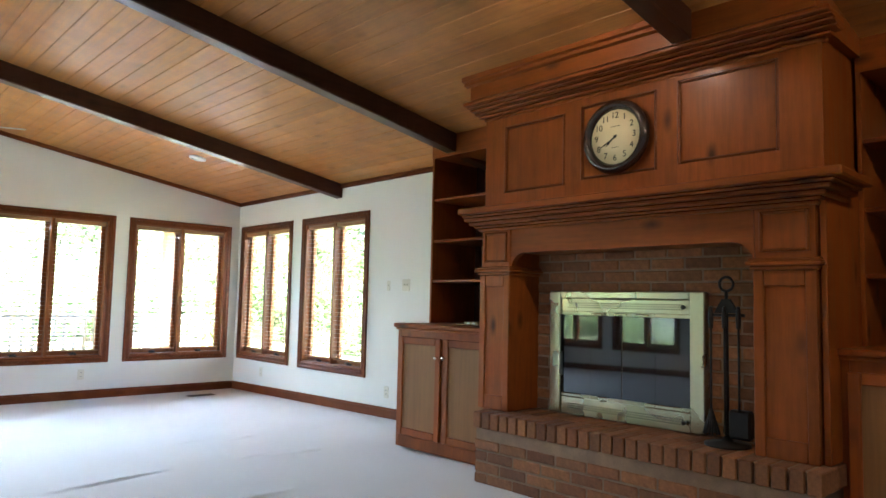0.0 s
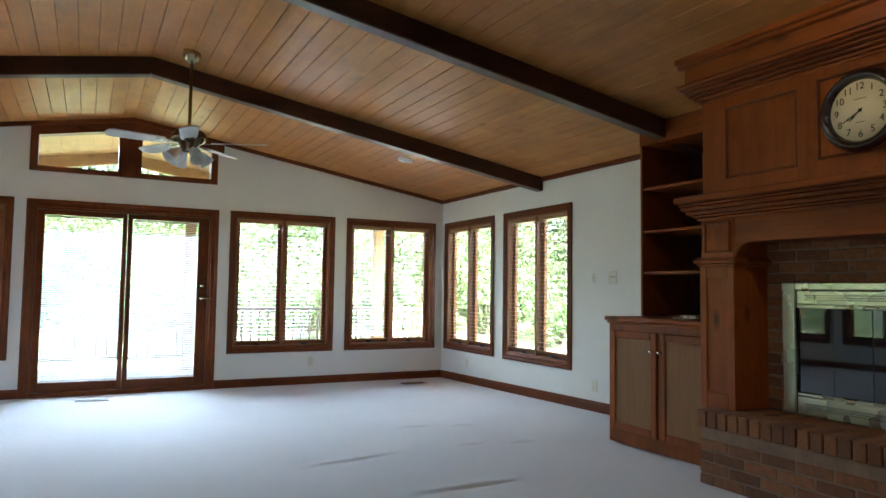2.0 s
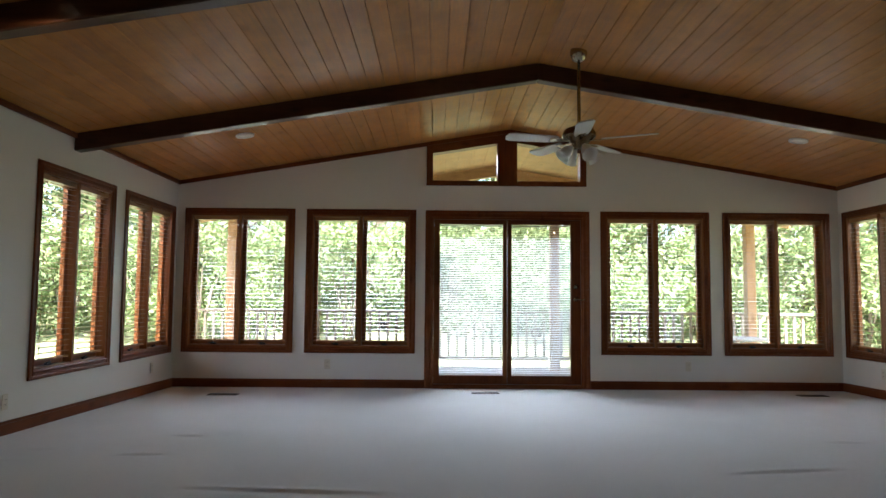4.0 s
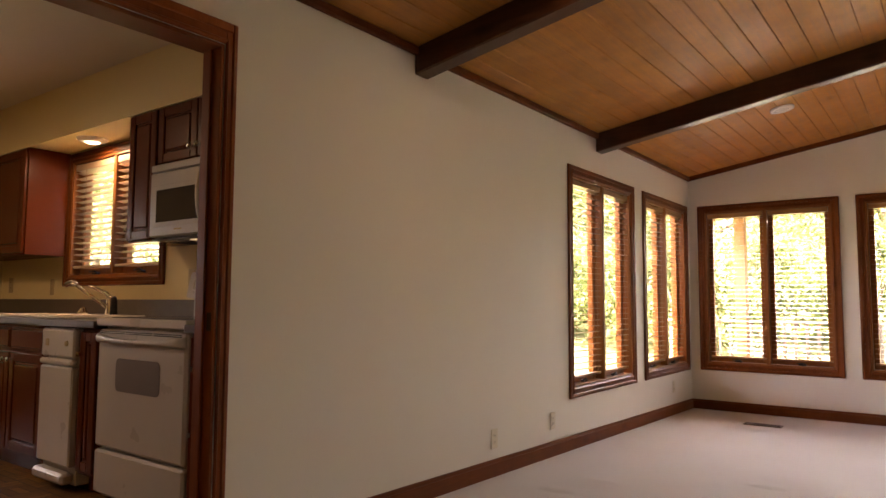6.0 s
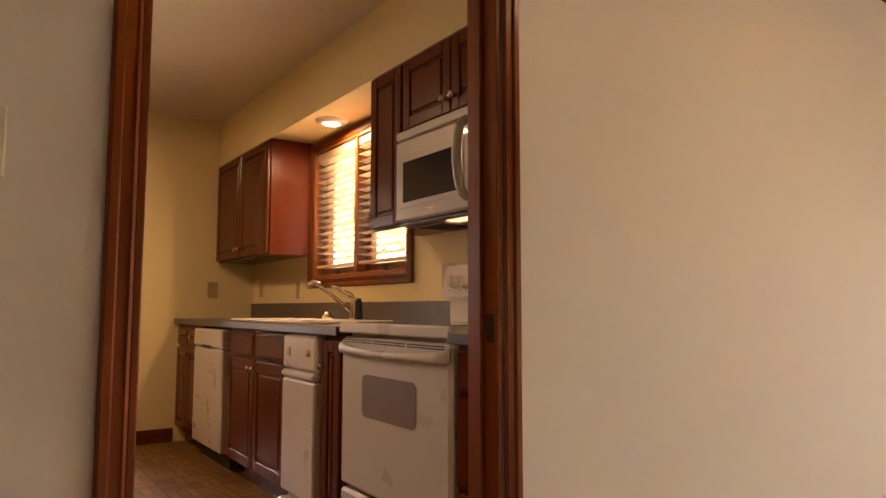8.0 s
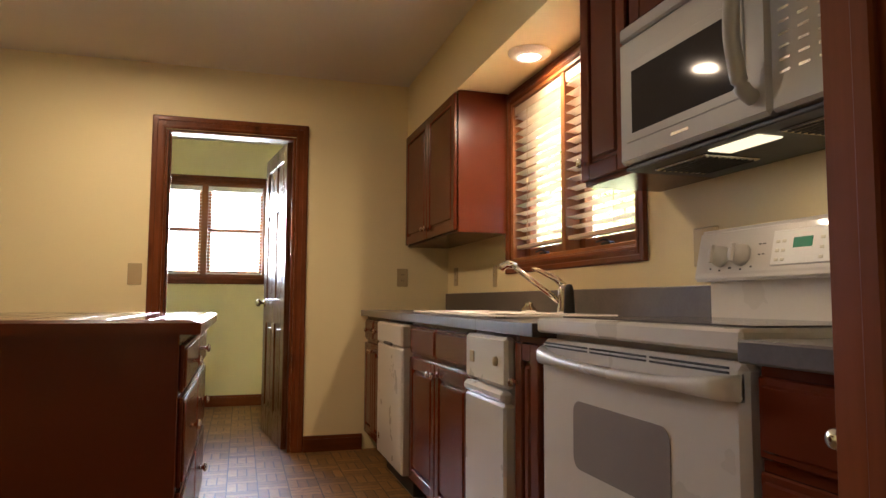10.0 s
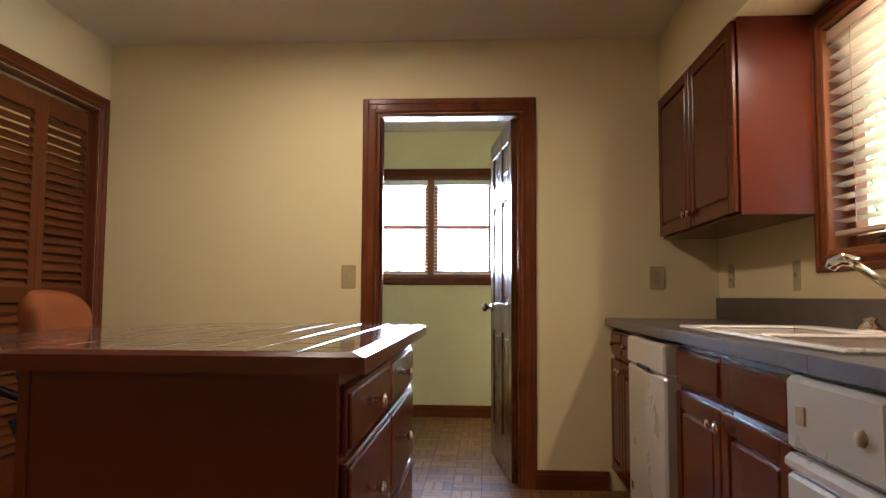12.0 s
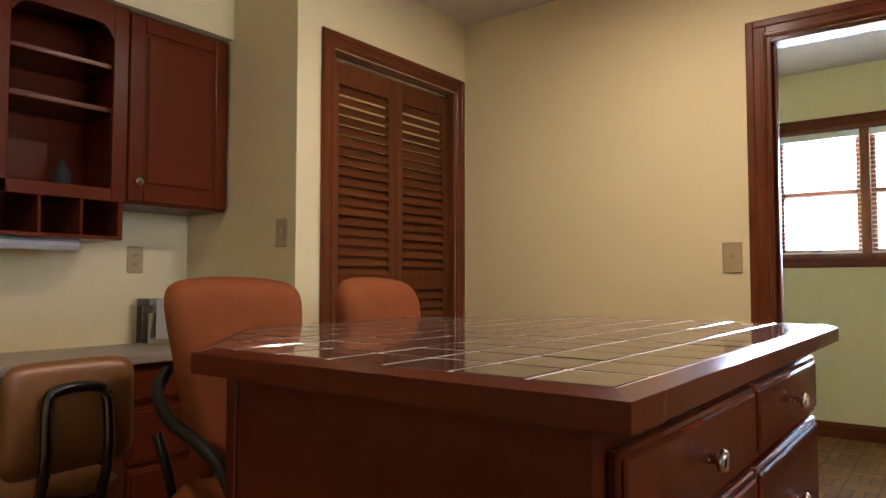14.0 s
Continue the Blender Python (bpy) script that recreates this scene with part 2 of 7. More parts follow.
def lathe(bm, profile, seg=24, m=None):
    """A turned solid round z from (radius, height) pairs."""
    rings = []
    for r, z in profile:
        if r < 1e-5:
            p = Vector((0, 0, z))
            rings.append([bm.verts.new(m @ p if m else p)])
            continue
        ring = []
        for i in range(seg):
            a = 2 * math.pi * i / seg
            p = Vector((r * math.cos(a), r * math.sin(a), z))
            ring.append(bm.verts.new(m @ p if m else p))
        rings.append(ring)
    fs = []
    for a, b in zip(rings, rings[1:]):
        if len(a) == 1 and len(b) == 1:
            continue
        for i in range(seg):
            j = (i + 1) % seg
            q = [a[i % len(a)], a[j % len(a)], b[j % len(b)], b[i % len(b)]]
            q = list(dict.fromkeys(q))
            if len(q) > 2:
                fs.append(bm.faces.new(q))
    bmesh.ops.recalc_face_normals(bm, faces=fs)
    for f in fs:
        f.smooth = True


def tube(bm, path, radius, seg=10):
    """A round tube along a list of points."""
    path = [Vector(p) for p in path]
    rings = []
    up = Vector((0, 0, 1))
    for i, p in enumerate(path):
        d = (path[min(i + 1, len(path) - 1)] - path[max(i - 1, 0)]).normalized()
        ref = up if abs(d.dot(up)) < 0.95 else Vector((1, 0, 0))
        u = d.cross(ref).normalized()
        w = d.cross(u)
        r = radius[i] if isinstance(radius, (list, tuple)) else radius
        rings.append([bm.verts.new(p + r * (math.cos(2 * math.pi * k / seg) * u + math.sin(2 * math.pi * k / seg) * w)) for k in range(seg)])
    fs = []
    for a, b in zip(rings, rings[1:]):
        for k in range(seg):
            fs.append(bm.faces.new((a[k], a[(k + 1) % seg], b[(k + 1) % seg], b[k])))
    fs += [bm.faces.new(rings[0]), bm.faces.new(rings[-1][::-1])]
    bmesh.ops.recalc_face_normals(bm, faces=fs)
    for f in fs[:-2]:
        f.smooth = True


def curve_points(pts, n=6):
    """Catmull-Rom points through a few given ones."""
    pts = [Vector(p) for p in pts]
    out = []
    for i in range(len(pts) - 1):
        a, b, c, d = pts[max(i - 1, 0)], pts[i], pts[i + 1], pts[min(i + 2, len(pts) - 1)]
        for k in range(n):
            t = k / n
            out.append(0.5 * (2 * b + (c - a) * t + (2 * a - 5 * b + 4 * c - d) * t * t + (3 * b - a - 3 * c + d) * t ** 3))
    return out + [pts[-1]]


def chain(ob):
    m = Matrix.Identity(4)
    while ob:
        m = ob.matrix_basis @ m if ob.parent is None else ob.matrix_parent_inverse @ ob.matrix_basis @ m
        ob = ob.parent
    return m


def part(name, bm, material, parent, label="", kind=""):
    """One mesh object under a thing or a part; its mesh is given in the world's axes."""
    me = bpy.data.meshes.new(name)
    bm.to_mesh(me)
    bm.free()
    me.materials.append(material)
    ob = new(name, me)
    if parent:
        ob.parent = parent
        ob.matrix_parent_inverse = chain(parent).inverted()
    tagged(ob, label, kind=kind)
    return ob


def boxes(*rows, b=0.003):
    bm = bmesh.new()
    for r in rows:
        cbox(bm, *r, b=b)
    return bm


def thing(name, loc, label, category, group="", kind=""):
    ob = new(name)
    ob.empty_display_size = 0.1
    ob.matrix_basis = Matrix.Translation(loc)
    return tagged(ob, label, category, group, kind)


def solid(name, bm, material, label, category, group="", kind=""):
    return tagged(part(name, bm, material, None), label, category, group, kind)


def structure(name, bm, material, label, category):
    return tagged(part(name, bm, material, None), label, category, kind="structure")


def knob(parent, p, n, material=None, r=0.015, name="knob", label="polished metal knob"):
    """A round knob at p that sticks out along n."""
    bm = bmesh.new()
    m = Matrix.Translation(p) @ Vector(n).to_track_quat("Z", "Y").to_matrix().to_4x4()
    lathe(bm, [(0, 0), (r * 0.55, 0), (r * 0.4, 0.006), (r * 0.4, 0.014), (r, 0.02), (r * 1.05, 0.025), (r * 0.8, 0.031), (0, 0.033)], 14, m)
    return part(name, bm, material or M_nickel, parent, label)


# ---- the plan ----
XR, EAVE, SLOPE, YB = 8.01, 2.37, 1 / 6, -11.6
RIDGE = XR / 2
TOP = EAVE + RIDGE * SLOPE
KX, KY, KC = -4.09, -5.09, 2.45      # kitchen: door wall, sink wall, ceiling
WT = 0.12


def ground(y):
    """The carpet sinks a little towards the far wall."""
    return -0.09 * max(0.0, min(1.0, (y + 5.5) / 5.5))


def roof(x):
    return EAVE + min(x, XR - x) * SLOPE


def cells(bm, u0, u1, z0, z1, holes, lo, hi, axis):
    """A wall with rectangular holes: boxes between the holes' edges."""
    us = sorted({u0, u1, *[v for h in holes for v in h[:2] if u0 < v < u1]})
    zs = sorted({z0, z1, *[v for h in holes for v in h[2:] if z0 < v < z1]})
    for a, b in zip(us, us[1:]):
        run = None
        for c, d in zip(zs, zs[1:]):
            m = ((a + b) / 2, (c + d) / 2)
            hole = any(h[0] < m[0] < h[1] and h[2] < m[1] < h[3] for h in holes)
            if not hole:
                run = [run[0] if run else c, d]
            if run and (hole or d == zs[-1]):
                prism(bm, [(a, run[0]), (b, run[0]), (b, run[1]), (a, run[1])], lo, hi, axis)
                run = None


C = 0.075                                   # casing width
F_WIN = [(0.093, 1.418), (1.555, 2.878), (5.107, 6.434), (6.589, 7.9)]
S_WIN = [(-1.39, -0.09), (-2.905, -1.6)]
WZ = (0.318, 2.045)
DOOR = (2.99, 4.975, 2.04)
inner = [(a + C, b - C, WZ[0] + C, WZ[1] - C) for a, b in F_WIN]

# far wall with its gable
bm = bmesh.new()
cells(bm, -WT, XR + WT, -0.3, EAVE, inner + [(DOOR[0] + C, DOOR[1] - C, -0.09, DOOR[2] - C)], 0, 0.16, "y")
prism(bm, [(-WT, EAVE), (3.06, EAVE), (3.06, roof(3.06)), (0, EAVE + 0.01), (-WT, EAVE + 0.01)], 0, 0.16, "y")
prism(bm, [(4.89, EAVE), (XR + WT, EAVE), (XR + WT, EAVE + 0.01), (XR, EAVE + 0.01), (4.89, roof(4.89))], 0, 0.16, "y")
structure("wall_north", bm, M_wall, "white painted gable wall with dark-trimmed windows", "wall")
# side wall towards the kitchen
bm = bmesh.new()
DW = (-6.712, -5.876, 2.02)
cells(bm, YB, 0, -0.3, EAVE, [(a + C, b - C, WZ[0] + C, WZ[1] - C) for a, b in S_WIN] + [(DW[0], DW[1], -0.25, DW[2])], -WT + 0.02, 0, "x")
structure("wall_west", bm, M_wall, "white painted wall with windows and a cased doorway", "wall")
bm = bmesh.new()
cells(bm, YB, 0, -0.3, EAVE, [(a + C, b - C, WZ[0] + C, WZ[1] - C) for a, b in S_WIN], XR, XR + WT, "x")
structure("wall_east", bm, M_wall, "white painted wall with windows beside the built-in shelves", "wall")
bm = bmesh.new()
prism(bm, [(-WT, -0.2), (XR + WT, -0.2), (XR + WT, EAVE), (RIDGE, TOP), (-WT, EAVE)], YB - 0.12, YB, "y")
structure("wall_south", bm, M_wall, "plain white painted gable wall", "wall")
# kitchen side of that wall and the other kitchen walls
bm = bmesh.new()
cells(bm, -9.4, KY + 0.12, -0.2, KC, [(DW[0], DW[1], -0.25, DW[2])], -WT, -WT + 0.02, "x")
structure("wall_kitchen_east", bm, M_cream, "cream painted kitchen wall with a cased doorway", "wall")
bm = bmesh.new()
KW = (-2.99, -1.66, 1.113, 2.09)
cells(bm, -6.6, -WT, -0.2, KC + 0.05, [(KW[0] + 0.06, KW[1] - 0.06, KW[2] + 0.06, KW[3] - 0.06)], KY, KY + 0.15, "y")
structure("wall_kitchen_north", bm, M_cream, "cream painted kitchen wall above the sink", "wall")
bm = bmesh.new()
KD = (-6.94, -6.14, 2.037)
cells(bm, -9.4, KY, -0.2, KC + 0.05, [(*KD[:2], -0.25, KD[2])], KX - 0.11, KX, "x")
structure("wall_kitchen_west", bm, M_cream, "cream painted kitchen wall with a door to the laundry", "wall")
BF = (-3.995, -3.095, 2.05)
bm = bmesh.new()
cells(bm, KX, -2.89, -0.2, KC + 0.05, [(*BF[:2], -0.25, BF[2])], -8.59, -8.49, "y")
prism(bm, [(-8.59, -0.2), (-9.4, -0.2), (-9.4, KC + 0.05), (-8.59, KC + 0.05)], -2.99, -2.89, "x")
structure("wall_closet", bm, M_cream, "cream painted closet wall with louvred doors", "wall")
bm = bmesh.new()
prism(bm, [(KX - 0.1, -0.2), (-WT, -0.2), (-WT, KC + 0.05), (KX - 0.1, KC + 0.05)], -9.5, -9.28, "y")
structure("wall_kitchen_south", bm, M_cream, "cream painted wall behind the kitchen desk", "wall")
bm = bmesh.new()
LW = (-7.42, -6.19, 1.115, 2.12)
cells(bm, -9.4, KY, -0.2, KC + 0.05, [(LW[0] + 0.06, LW[1] - 0.06, LW[2] + 0.06, LW[3] - 0.06)], -6.35, -6.2, "x")
prism(bm, [(-6.2, -0.2), (KX - 0.11, -0.2), (KX - 0.11, KC + 0.05), (-6.2, KC + 0.05)], -9.5, -9.4, "y")
structure("wall_laundry", bm, plain("pale_green_paint", (0.78, 0.72, 0.40), 0.6, vary=0.03, scale=2, relief=0.08), "pale yellow-green painted laundry wall with a window", "wall")
# ceilings
bm = bmesh.new()
prism(bm, [(-6.35, -9.5), (-WT, -9.5), (-WT, KY + 0.15), (-6.35, KY + 0.15)], KC, KC + 0.1, "z")
structure("ceiling_kitchen", bm, M_kceil, "matt off-white painted kitchen ceiling", "ceiling")
SOF = 2.10
bm = bmesh.new()
prism(bm, [(KX, KY), (-WT, KY), (-WT, -5.385), (KX, -5.385)], SOF, KC, "z")
prism(bm, [(-2.89, -9.28), (-WT, -9.28), (-WT, -8.93), (-2.89, -8.93)], 2.125, KC, "z")
structure("kitchen_soffit", bm, M_cream, "cream painted boxed soffit above the wall cabinets", "soffit")


def planked_slope(bm, side):
    """Boards along y with recessed V joints on one slope."""
    n = 30
    w = RIDGE / n
    for i in range(n):
        a, b = i * w, (i + 1) * w
        g = 0.004
        za, zb = EAVE + a * SLOPE, EAVE + b * SLOPE
        prof = [(a, za + 0.007), (a + g, za + g * SLOPE), (b - g, zb - g * SLOPE), (b, zb + 0.007), (b, zb + 0.05), (a, za + 0.05)]
        if side:
            prof = [(XR - u, v) for u, v in prof]
        prism(bm, prof, YB, 0.0, "y")


bm = bmesh.new()
planked_slope(bm, 0)
planked_slope(bm, 1)
structure("ceiling", bm, M_plank, "vaulted ceiling of honey-coloured tongue-and-groove pine boards", "ceiling")
bm = bmesh.new()
for s in (0, 1):
    q = [(-0.5, EAVE - 0.03), (RIDGE, TOP + 0.055), (RIDGE, TOP + 0.2), (-0.5, EAVE + 0.12)]
    q = [(u, max(v, EAVE + 0.06 + u * SLOPE) if v < TOP else v) for u, v in q]
    prism(bm, [(XR - u, v) for u, v in q] if s else q, YB - 0.3, 0.16, "y")
structure("roof", bm, M_dark, "dark roof deck above the boarded ceiling", "roof")

# floors
M_carpet, nt, b = nodes_of("pale_carpet")
v = coords(nt)
cf = noise_tex(nt, v, 420, 4, 0.7)
cb = noise_tex(nt, v, 1.3, 4)
cc = mix(nt, ramp(nt, cb, [(0.3, (0.52, 0.50, 0.47)), (0.7, (0.60, 0.58, 0.55))]), ramp(nt, cf, [(0.3, (0.36, 0.34, 0.32)), (0.65, (0.68, 0.66, 0.62))]), 0.5)
nt.links.new(cc, b.inputs["Base Color"])
b.inputs["Roughness"].default_value = 0.95
b.inputs["Sheen Weight"].default_value = 0.2
bump(nt, b, cf, 0.5, 0.006)
DENTS = [(3.4, -5.0, 0.5, 0.12), (4.3, -5.2, 0.6, 0.3), (4.9, -5.35, 0.55, -0.1), (3.0, -6.0, 0.4, 0.25), (4.55, -6.05, 0.5, 0.1), (5.2, -4.1, 0.35, 0.2),
         (6.1, -3.2, 0.12, 0.0), (6.5, -3.3, 0.1, 0.2), (6.2, -4.0, 0.1, 0.2), (6.6, -4.1, 0.1, 0.1), (2.4, -4.6, 0.5, -0.1), (1.7, -5.4, 0.5, 0.15),
         (3.9, -6.6, 0.4, 0.2), (1.35, -3.1, 0.1, 0.0), (1.25, -3.75, 0.12, 0.1), (0.55, -3.6, 0.08, 0.0), (0.45, -3.95, 0.1, 0.1), (5.6, -5.0, 0.3, 0.0)]
bm = bmesh.new()
nx, ny = 170, 420
grid = []
for j in range(ny + 1):
    row = []
    for i in range(nx + 1):
        x, y = XR * i / nx, -8.2 + 8.2 * j / ny
        z = ground(y)
        for dx, dy, ln, tilt in DENTS:
            u, w = x - dx, y - dy
            u, w = u + w * tilt, w - u * tilt
            if abs(u) < 2 * ln and abs(w) < 0.25:
                z += math.exp(-(u / ln) ** 2) * (0.008 * math.exp(-(w / 0.04) ** 2) - 0.008 * math.exp(-((w + 0.05) / 0.034) ** 2))
        row.append(bm.verts.new((x, y, z)))
    grid.append(row)
for j in range(ny):
    for i in range(nx):
        bm.faces.new((grid[j][i], grid[j][i + 1], grid[j + 1][i + 1], grid[j + 1][i])).smooth = True
q = [bm.verts.new(p) for p in ((0, YB, 0), (XR, YB, 0), (XR, -8.2, 0), (0, -8.2, 0))]
bm.faces.new(q)
q = [bm.verts.new(p) for p in ((-0.06, DW[0], 0), (0, DW[0], 0), (0, DW[1], 0), (-0.06, DW[1], 0))]
bm.faces.new(q)
structure("floor", bm, M_carpet, "pale worn carpet with ripples and furniture dents", "carpet")
bm = bmesh.new()
prism(bm, [(-WT, YB), (XR + WT, YB), (XR + WT, 0.16), (-WT, 0.16)], -0.3, -0.13, "z")
structure("subfloor", bm, M_dark, "dark floor slab under the carpet", "floor")

# vinyl with a printed parquet pattern
M_vinyl, nt, b = nodes_of("parquet_vinyl")
v = coords(nt)
ck = N(nt, "ShaderNodeTexChecker", Scale=1 / 0.155)
nt.links.new(v, ck.inputs["Vector"])
bra = nt.nodes.new("ShaderNodeTexBrick")
brb = nt.nodes.new("ShaderNodeTexBrick")
vb = nt.nodes.new("ShaderNodeMapping")
vb.inputs["Rotation"].default_value = (0, 0, radians(90))
nt.links.new(v, vb.inputs["Vector"])
for k, (br, vec) in enumerate(((bra, v), (brb, vb.outputs[0]))):
    br.offset = 0.0
    for key, val in (("Scale", 1.0), ("Brick Width", 0.155), ("Row Height", 0.155 / 3), ("Mortar Size", 0.0028), ("Bias", 0.0)):
        br.inputs[key].default_value = val
    br.inputs["Color1"].default_value, br.inputs["Color2"].default_value = (0.32, 0.165, 0.05, 1), (0.17, 0.08, 0.024, 1)
    br.inputs["Mortar"].default_value = (0.05, 0.032, 0.02, 1)
    nt.links.new(vec, br.inputs["Vector"])
par = mix(nt, bra.outputs["Color"], brb.outputs["Color"], ck.outputs["Fac"])
par = mix(nt, par, ramp(nt, noise_tex(nt, v, 30, 5), [(0.3, (0.45, 0.42, 0.4)), (0.7, (1, 1, 1))]), 0.6, "MULTIPLY")
nt.links.new(par, b.inputs["Base Color"])
b.inputs["Roughness"].default_value = 0.5
b.inputs["Specular IOR Level"].default_value = 0.25
bump(nt, b, bra.outputs["Fac"], 0.15, 0.002)
bm = bmesh.new()
prism(bm, [(-6.25, -9.45), (-0.06, -9.45), (-0.06, KY), (-6.25, KY)], -0.1, 0.0, "z")
structure("floor_kitchen", bm, M_vinyl, "brown vinyl kitchen floor printed as small parquet blocks", "vinyl floor")

# beams: one per bay, bent at the ridge
for k in range(5):
    y = -2.39 - 2.31 * k
    d, hw = 0.15, 0.055
    t = thing("ceiling_beam", (RIDGE, y, TOP - d), "dark-stained exposed wooden ceiling beam under the boards", "beam", "ceiling beams")
    xe = XR if k < 2 or k > 2 else 6.84
    for s in (0, 1):
        bm = bmesh.new()
        q = [(0, EAVE - d), (RIDGE, TOP - d), (RIDGE, TOP + 0.003), (0, EAVE + 0.003)]
        if s:
            x1 = XR - xe
            q = [(x1, EAVE + x1 * SLOPE - d), (RIDGE, TOP - d), (RIDGE, TOP + 0.003), (x1, EAVE + x1 * SLOPE + 0.003)]
            q = [(XR - u, v) for u, v in q]
        prism(bm, q, y - 0.0, y + 2 * hw, "y")
        bmesh.ops.bevel(bm, geom=bm.edges[:], offset=0.008, segments=1, affect="EDGES")
        part("beam_half", bm, M_beam["x"], t)

# trim under the ceiling and at the floor
bm = bmesh.new()
for x0, x1 in ((0, 0.03), (XR - 0.03, XR)):
    cbox(bm, x0, x1, YB, 0, EAVE - 0.045, EAVE + 0.004, 0.008)
structure("trim_eaves", bm, M_casing["y"], "dark-stained moulding where ceiling meets wall", "trim")
bm = bmesh.new()
for s in (0, 1):
    q = [(0.0, EAVE - 0.045), (RIDGE, TOP - 0.045), (RIDGE, TOP + 0.003), (0.0, EAVE + 0.003)]
    prism(bm, [(XR - u, v) for u, v in q] if s else q, -0.03, -0.001, "y")
structure("trim_gable", bm, M_casing["x"], "dark-stained moulding following the gable", "trim")


def baseboard(name, runs):
    for axis, at_, a, b, sgn in runs:
        bm = bmesh.new()
        room = at_ in (0, XR)
        for th, z0, z1 in ((0.016, 0, 0.08), (0.011, 0.08, 0.1)):
            if axis == "x":
                cuts = sorted({a, b, *([-5.5] if room and a < -5.5 < b else [])})
                for c, d in zip(cuts, cuts[1:]):
                    gc, gd = (ground(c), ground(d)) if room else (0, 0)
                    prism(bm, [(c, gc + z0), (d, gd + z0), (d, gd + z1), (c, gc + z1)], at_, at_ + sgn * th, "x")
            else:
                g = ground(0) if room else 0
                cbox(bm, a, b, at_, at_ + sgn * th, g + z0, g + z1, 0.003)
        structure(name, bm, M_casing["y" if axis == "x" else "x"], "dark-stained wooden baseboard along the wall", "baseboard")


baseboard("baseboard", [("x", 0, -5.822, -0.017, 1), ("x", 0, YB, -6.79, 1), ("y", 0, 0, DOOR[0], -1), ("y", 0, DOOR[1], XR, -1), ("x", XR, -4.42, -0.017, -1),
                        ("x", KX, -6.06, -5.68, 1), ("x", KX, -8.49, -7.02, 1), ("x", -6.2, -9.4, KY, 1), ("x", -2.89, -9.28, -8.475, 1)])

# ---- windows ----


def casing_frame(bm, w, z0, z1, c, bottom=True, proud=0.018):
    """Stepped casing boards round an opening (outer size w by z0..z1) on the room side, which is -y."""
    steps = ((0, c, proud * 0.62), (0.004, c * 0.42, proud), (c - 0.022, c - 0.006, proud * 0.85))
    for a, b_, p in steps:
        cbox(bm, a, b_, -p, 0, z0, z1 - a, 0.004)
        cbox(bm, w - b_, w - a, -p, 0, z0, z1 - a, 0.004)
        cbox(bm, b_ - 0.001, w - b_ + 0.001, -p, 0, z1 - b_, z1 - a, 0.004)
        if bottom:
            cbox(bm, b_ - 0.001, w - b_ + 0.001, -p, 0, z0 + a, z0 + b_, 0.004)


slat_mesh = {}


def slat(parent, w, x, y, z, depth, thick, tilt, material, name="slat"):
    key = (round(w, 3), depth, thick, material.name)
    if key not in slat_mesh:
        bm = bmesh.new()
        prism(bm, [(-depth / 2, -thick * 0.9), (0, -thick * 0.2), (depth / 2, -thick * 0.9), (depth / 2, 0.0), (0, thick * 0.7), (-depth / 2, 0.0)], -w / 2, w / 2, "x")
        me = bpy.data.meshes.new(name)
        bm.to_mesh(me)
        bm.free()
        me.materials.append(material)
        slat_mesh[key] = me
    ob = new(name, slat_mesh[key])
    ob.parent = parent
    ob.matrix_basis = pose(x, y, z, tilt, 0, 0)
    return ob


def blind(w, h, pitch=0.046, depth=0.044, tilt=2, drop=1.0, material=None):
    """A venetian blind that hangs down from z = 0, round x = 0."""
    material = material or M_slat
    t = thing("venetian_blind", (0, 0, 0), "wooden venetian blind with open horizontal slats", "window blind", "window blinds")
    part("headrail", boxes((-w / 2, w / 2, -0.026, 0.022, -0.045, 0), b=0.003), material, t)
    n = int((h * drop - 0.07) / pitch)
    for i in range(n):
        slat(t, w - 0.006, 0, 0, -0.062 - i * pitch, depth, 0.0024, tilt + 1.2 * math.sin(i * 1.7), material)
    zb = -0.062 - n * pitch
    part("bottom_rail", boxes((-w / 2 + 0.003, w / 2 - 0.003, -0.02, 0.02, zb - 0.012, zb + 0.006)), material, t)
    for sx in (-0.36, 0.36):
        bm = bmesh.new()
        cbox(bm, sx * w - 0.0012, sx * w + 0.0012, -depth / 2 - 0.002, -depth / 2, zb, -0.04, 0.0002)
        cbox(bm, sx * w - 0.0012, sx * w + 0.0012, depth / 2, depth / 2 + 0.002, zb, -0.04, 0.0002)
        part("ladder_cord", bm, M_slat, t)
    return t


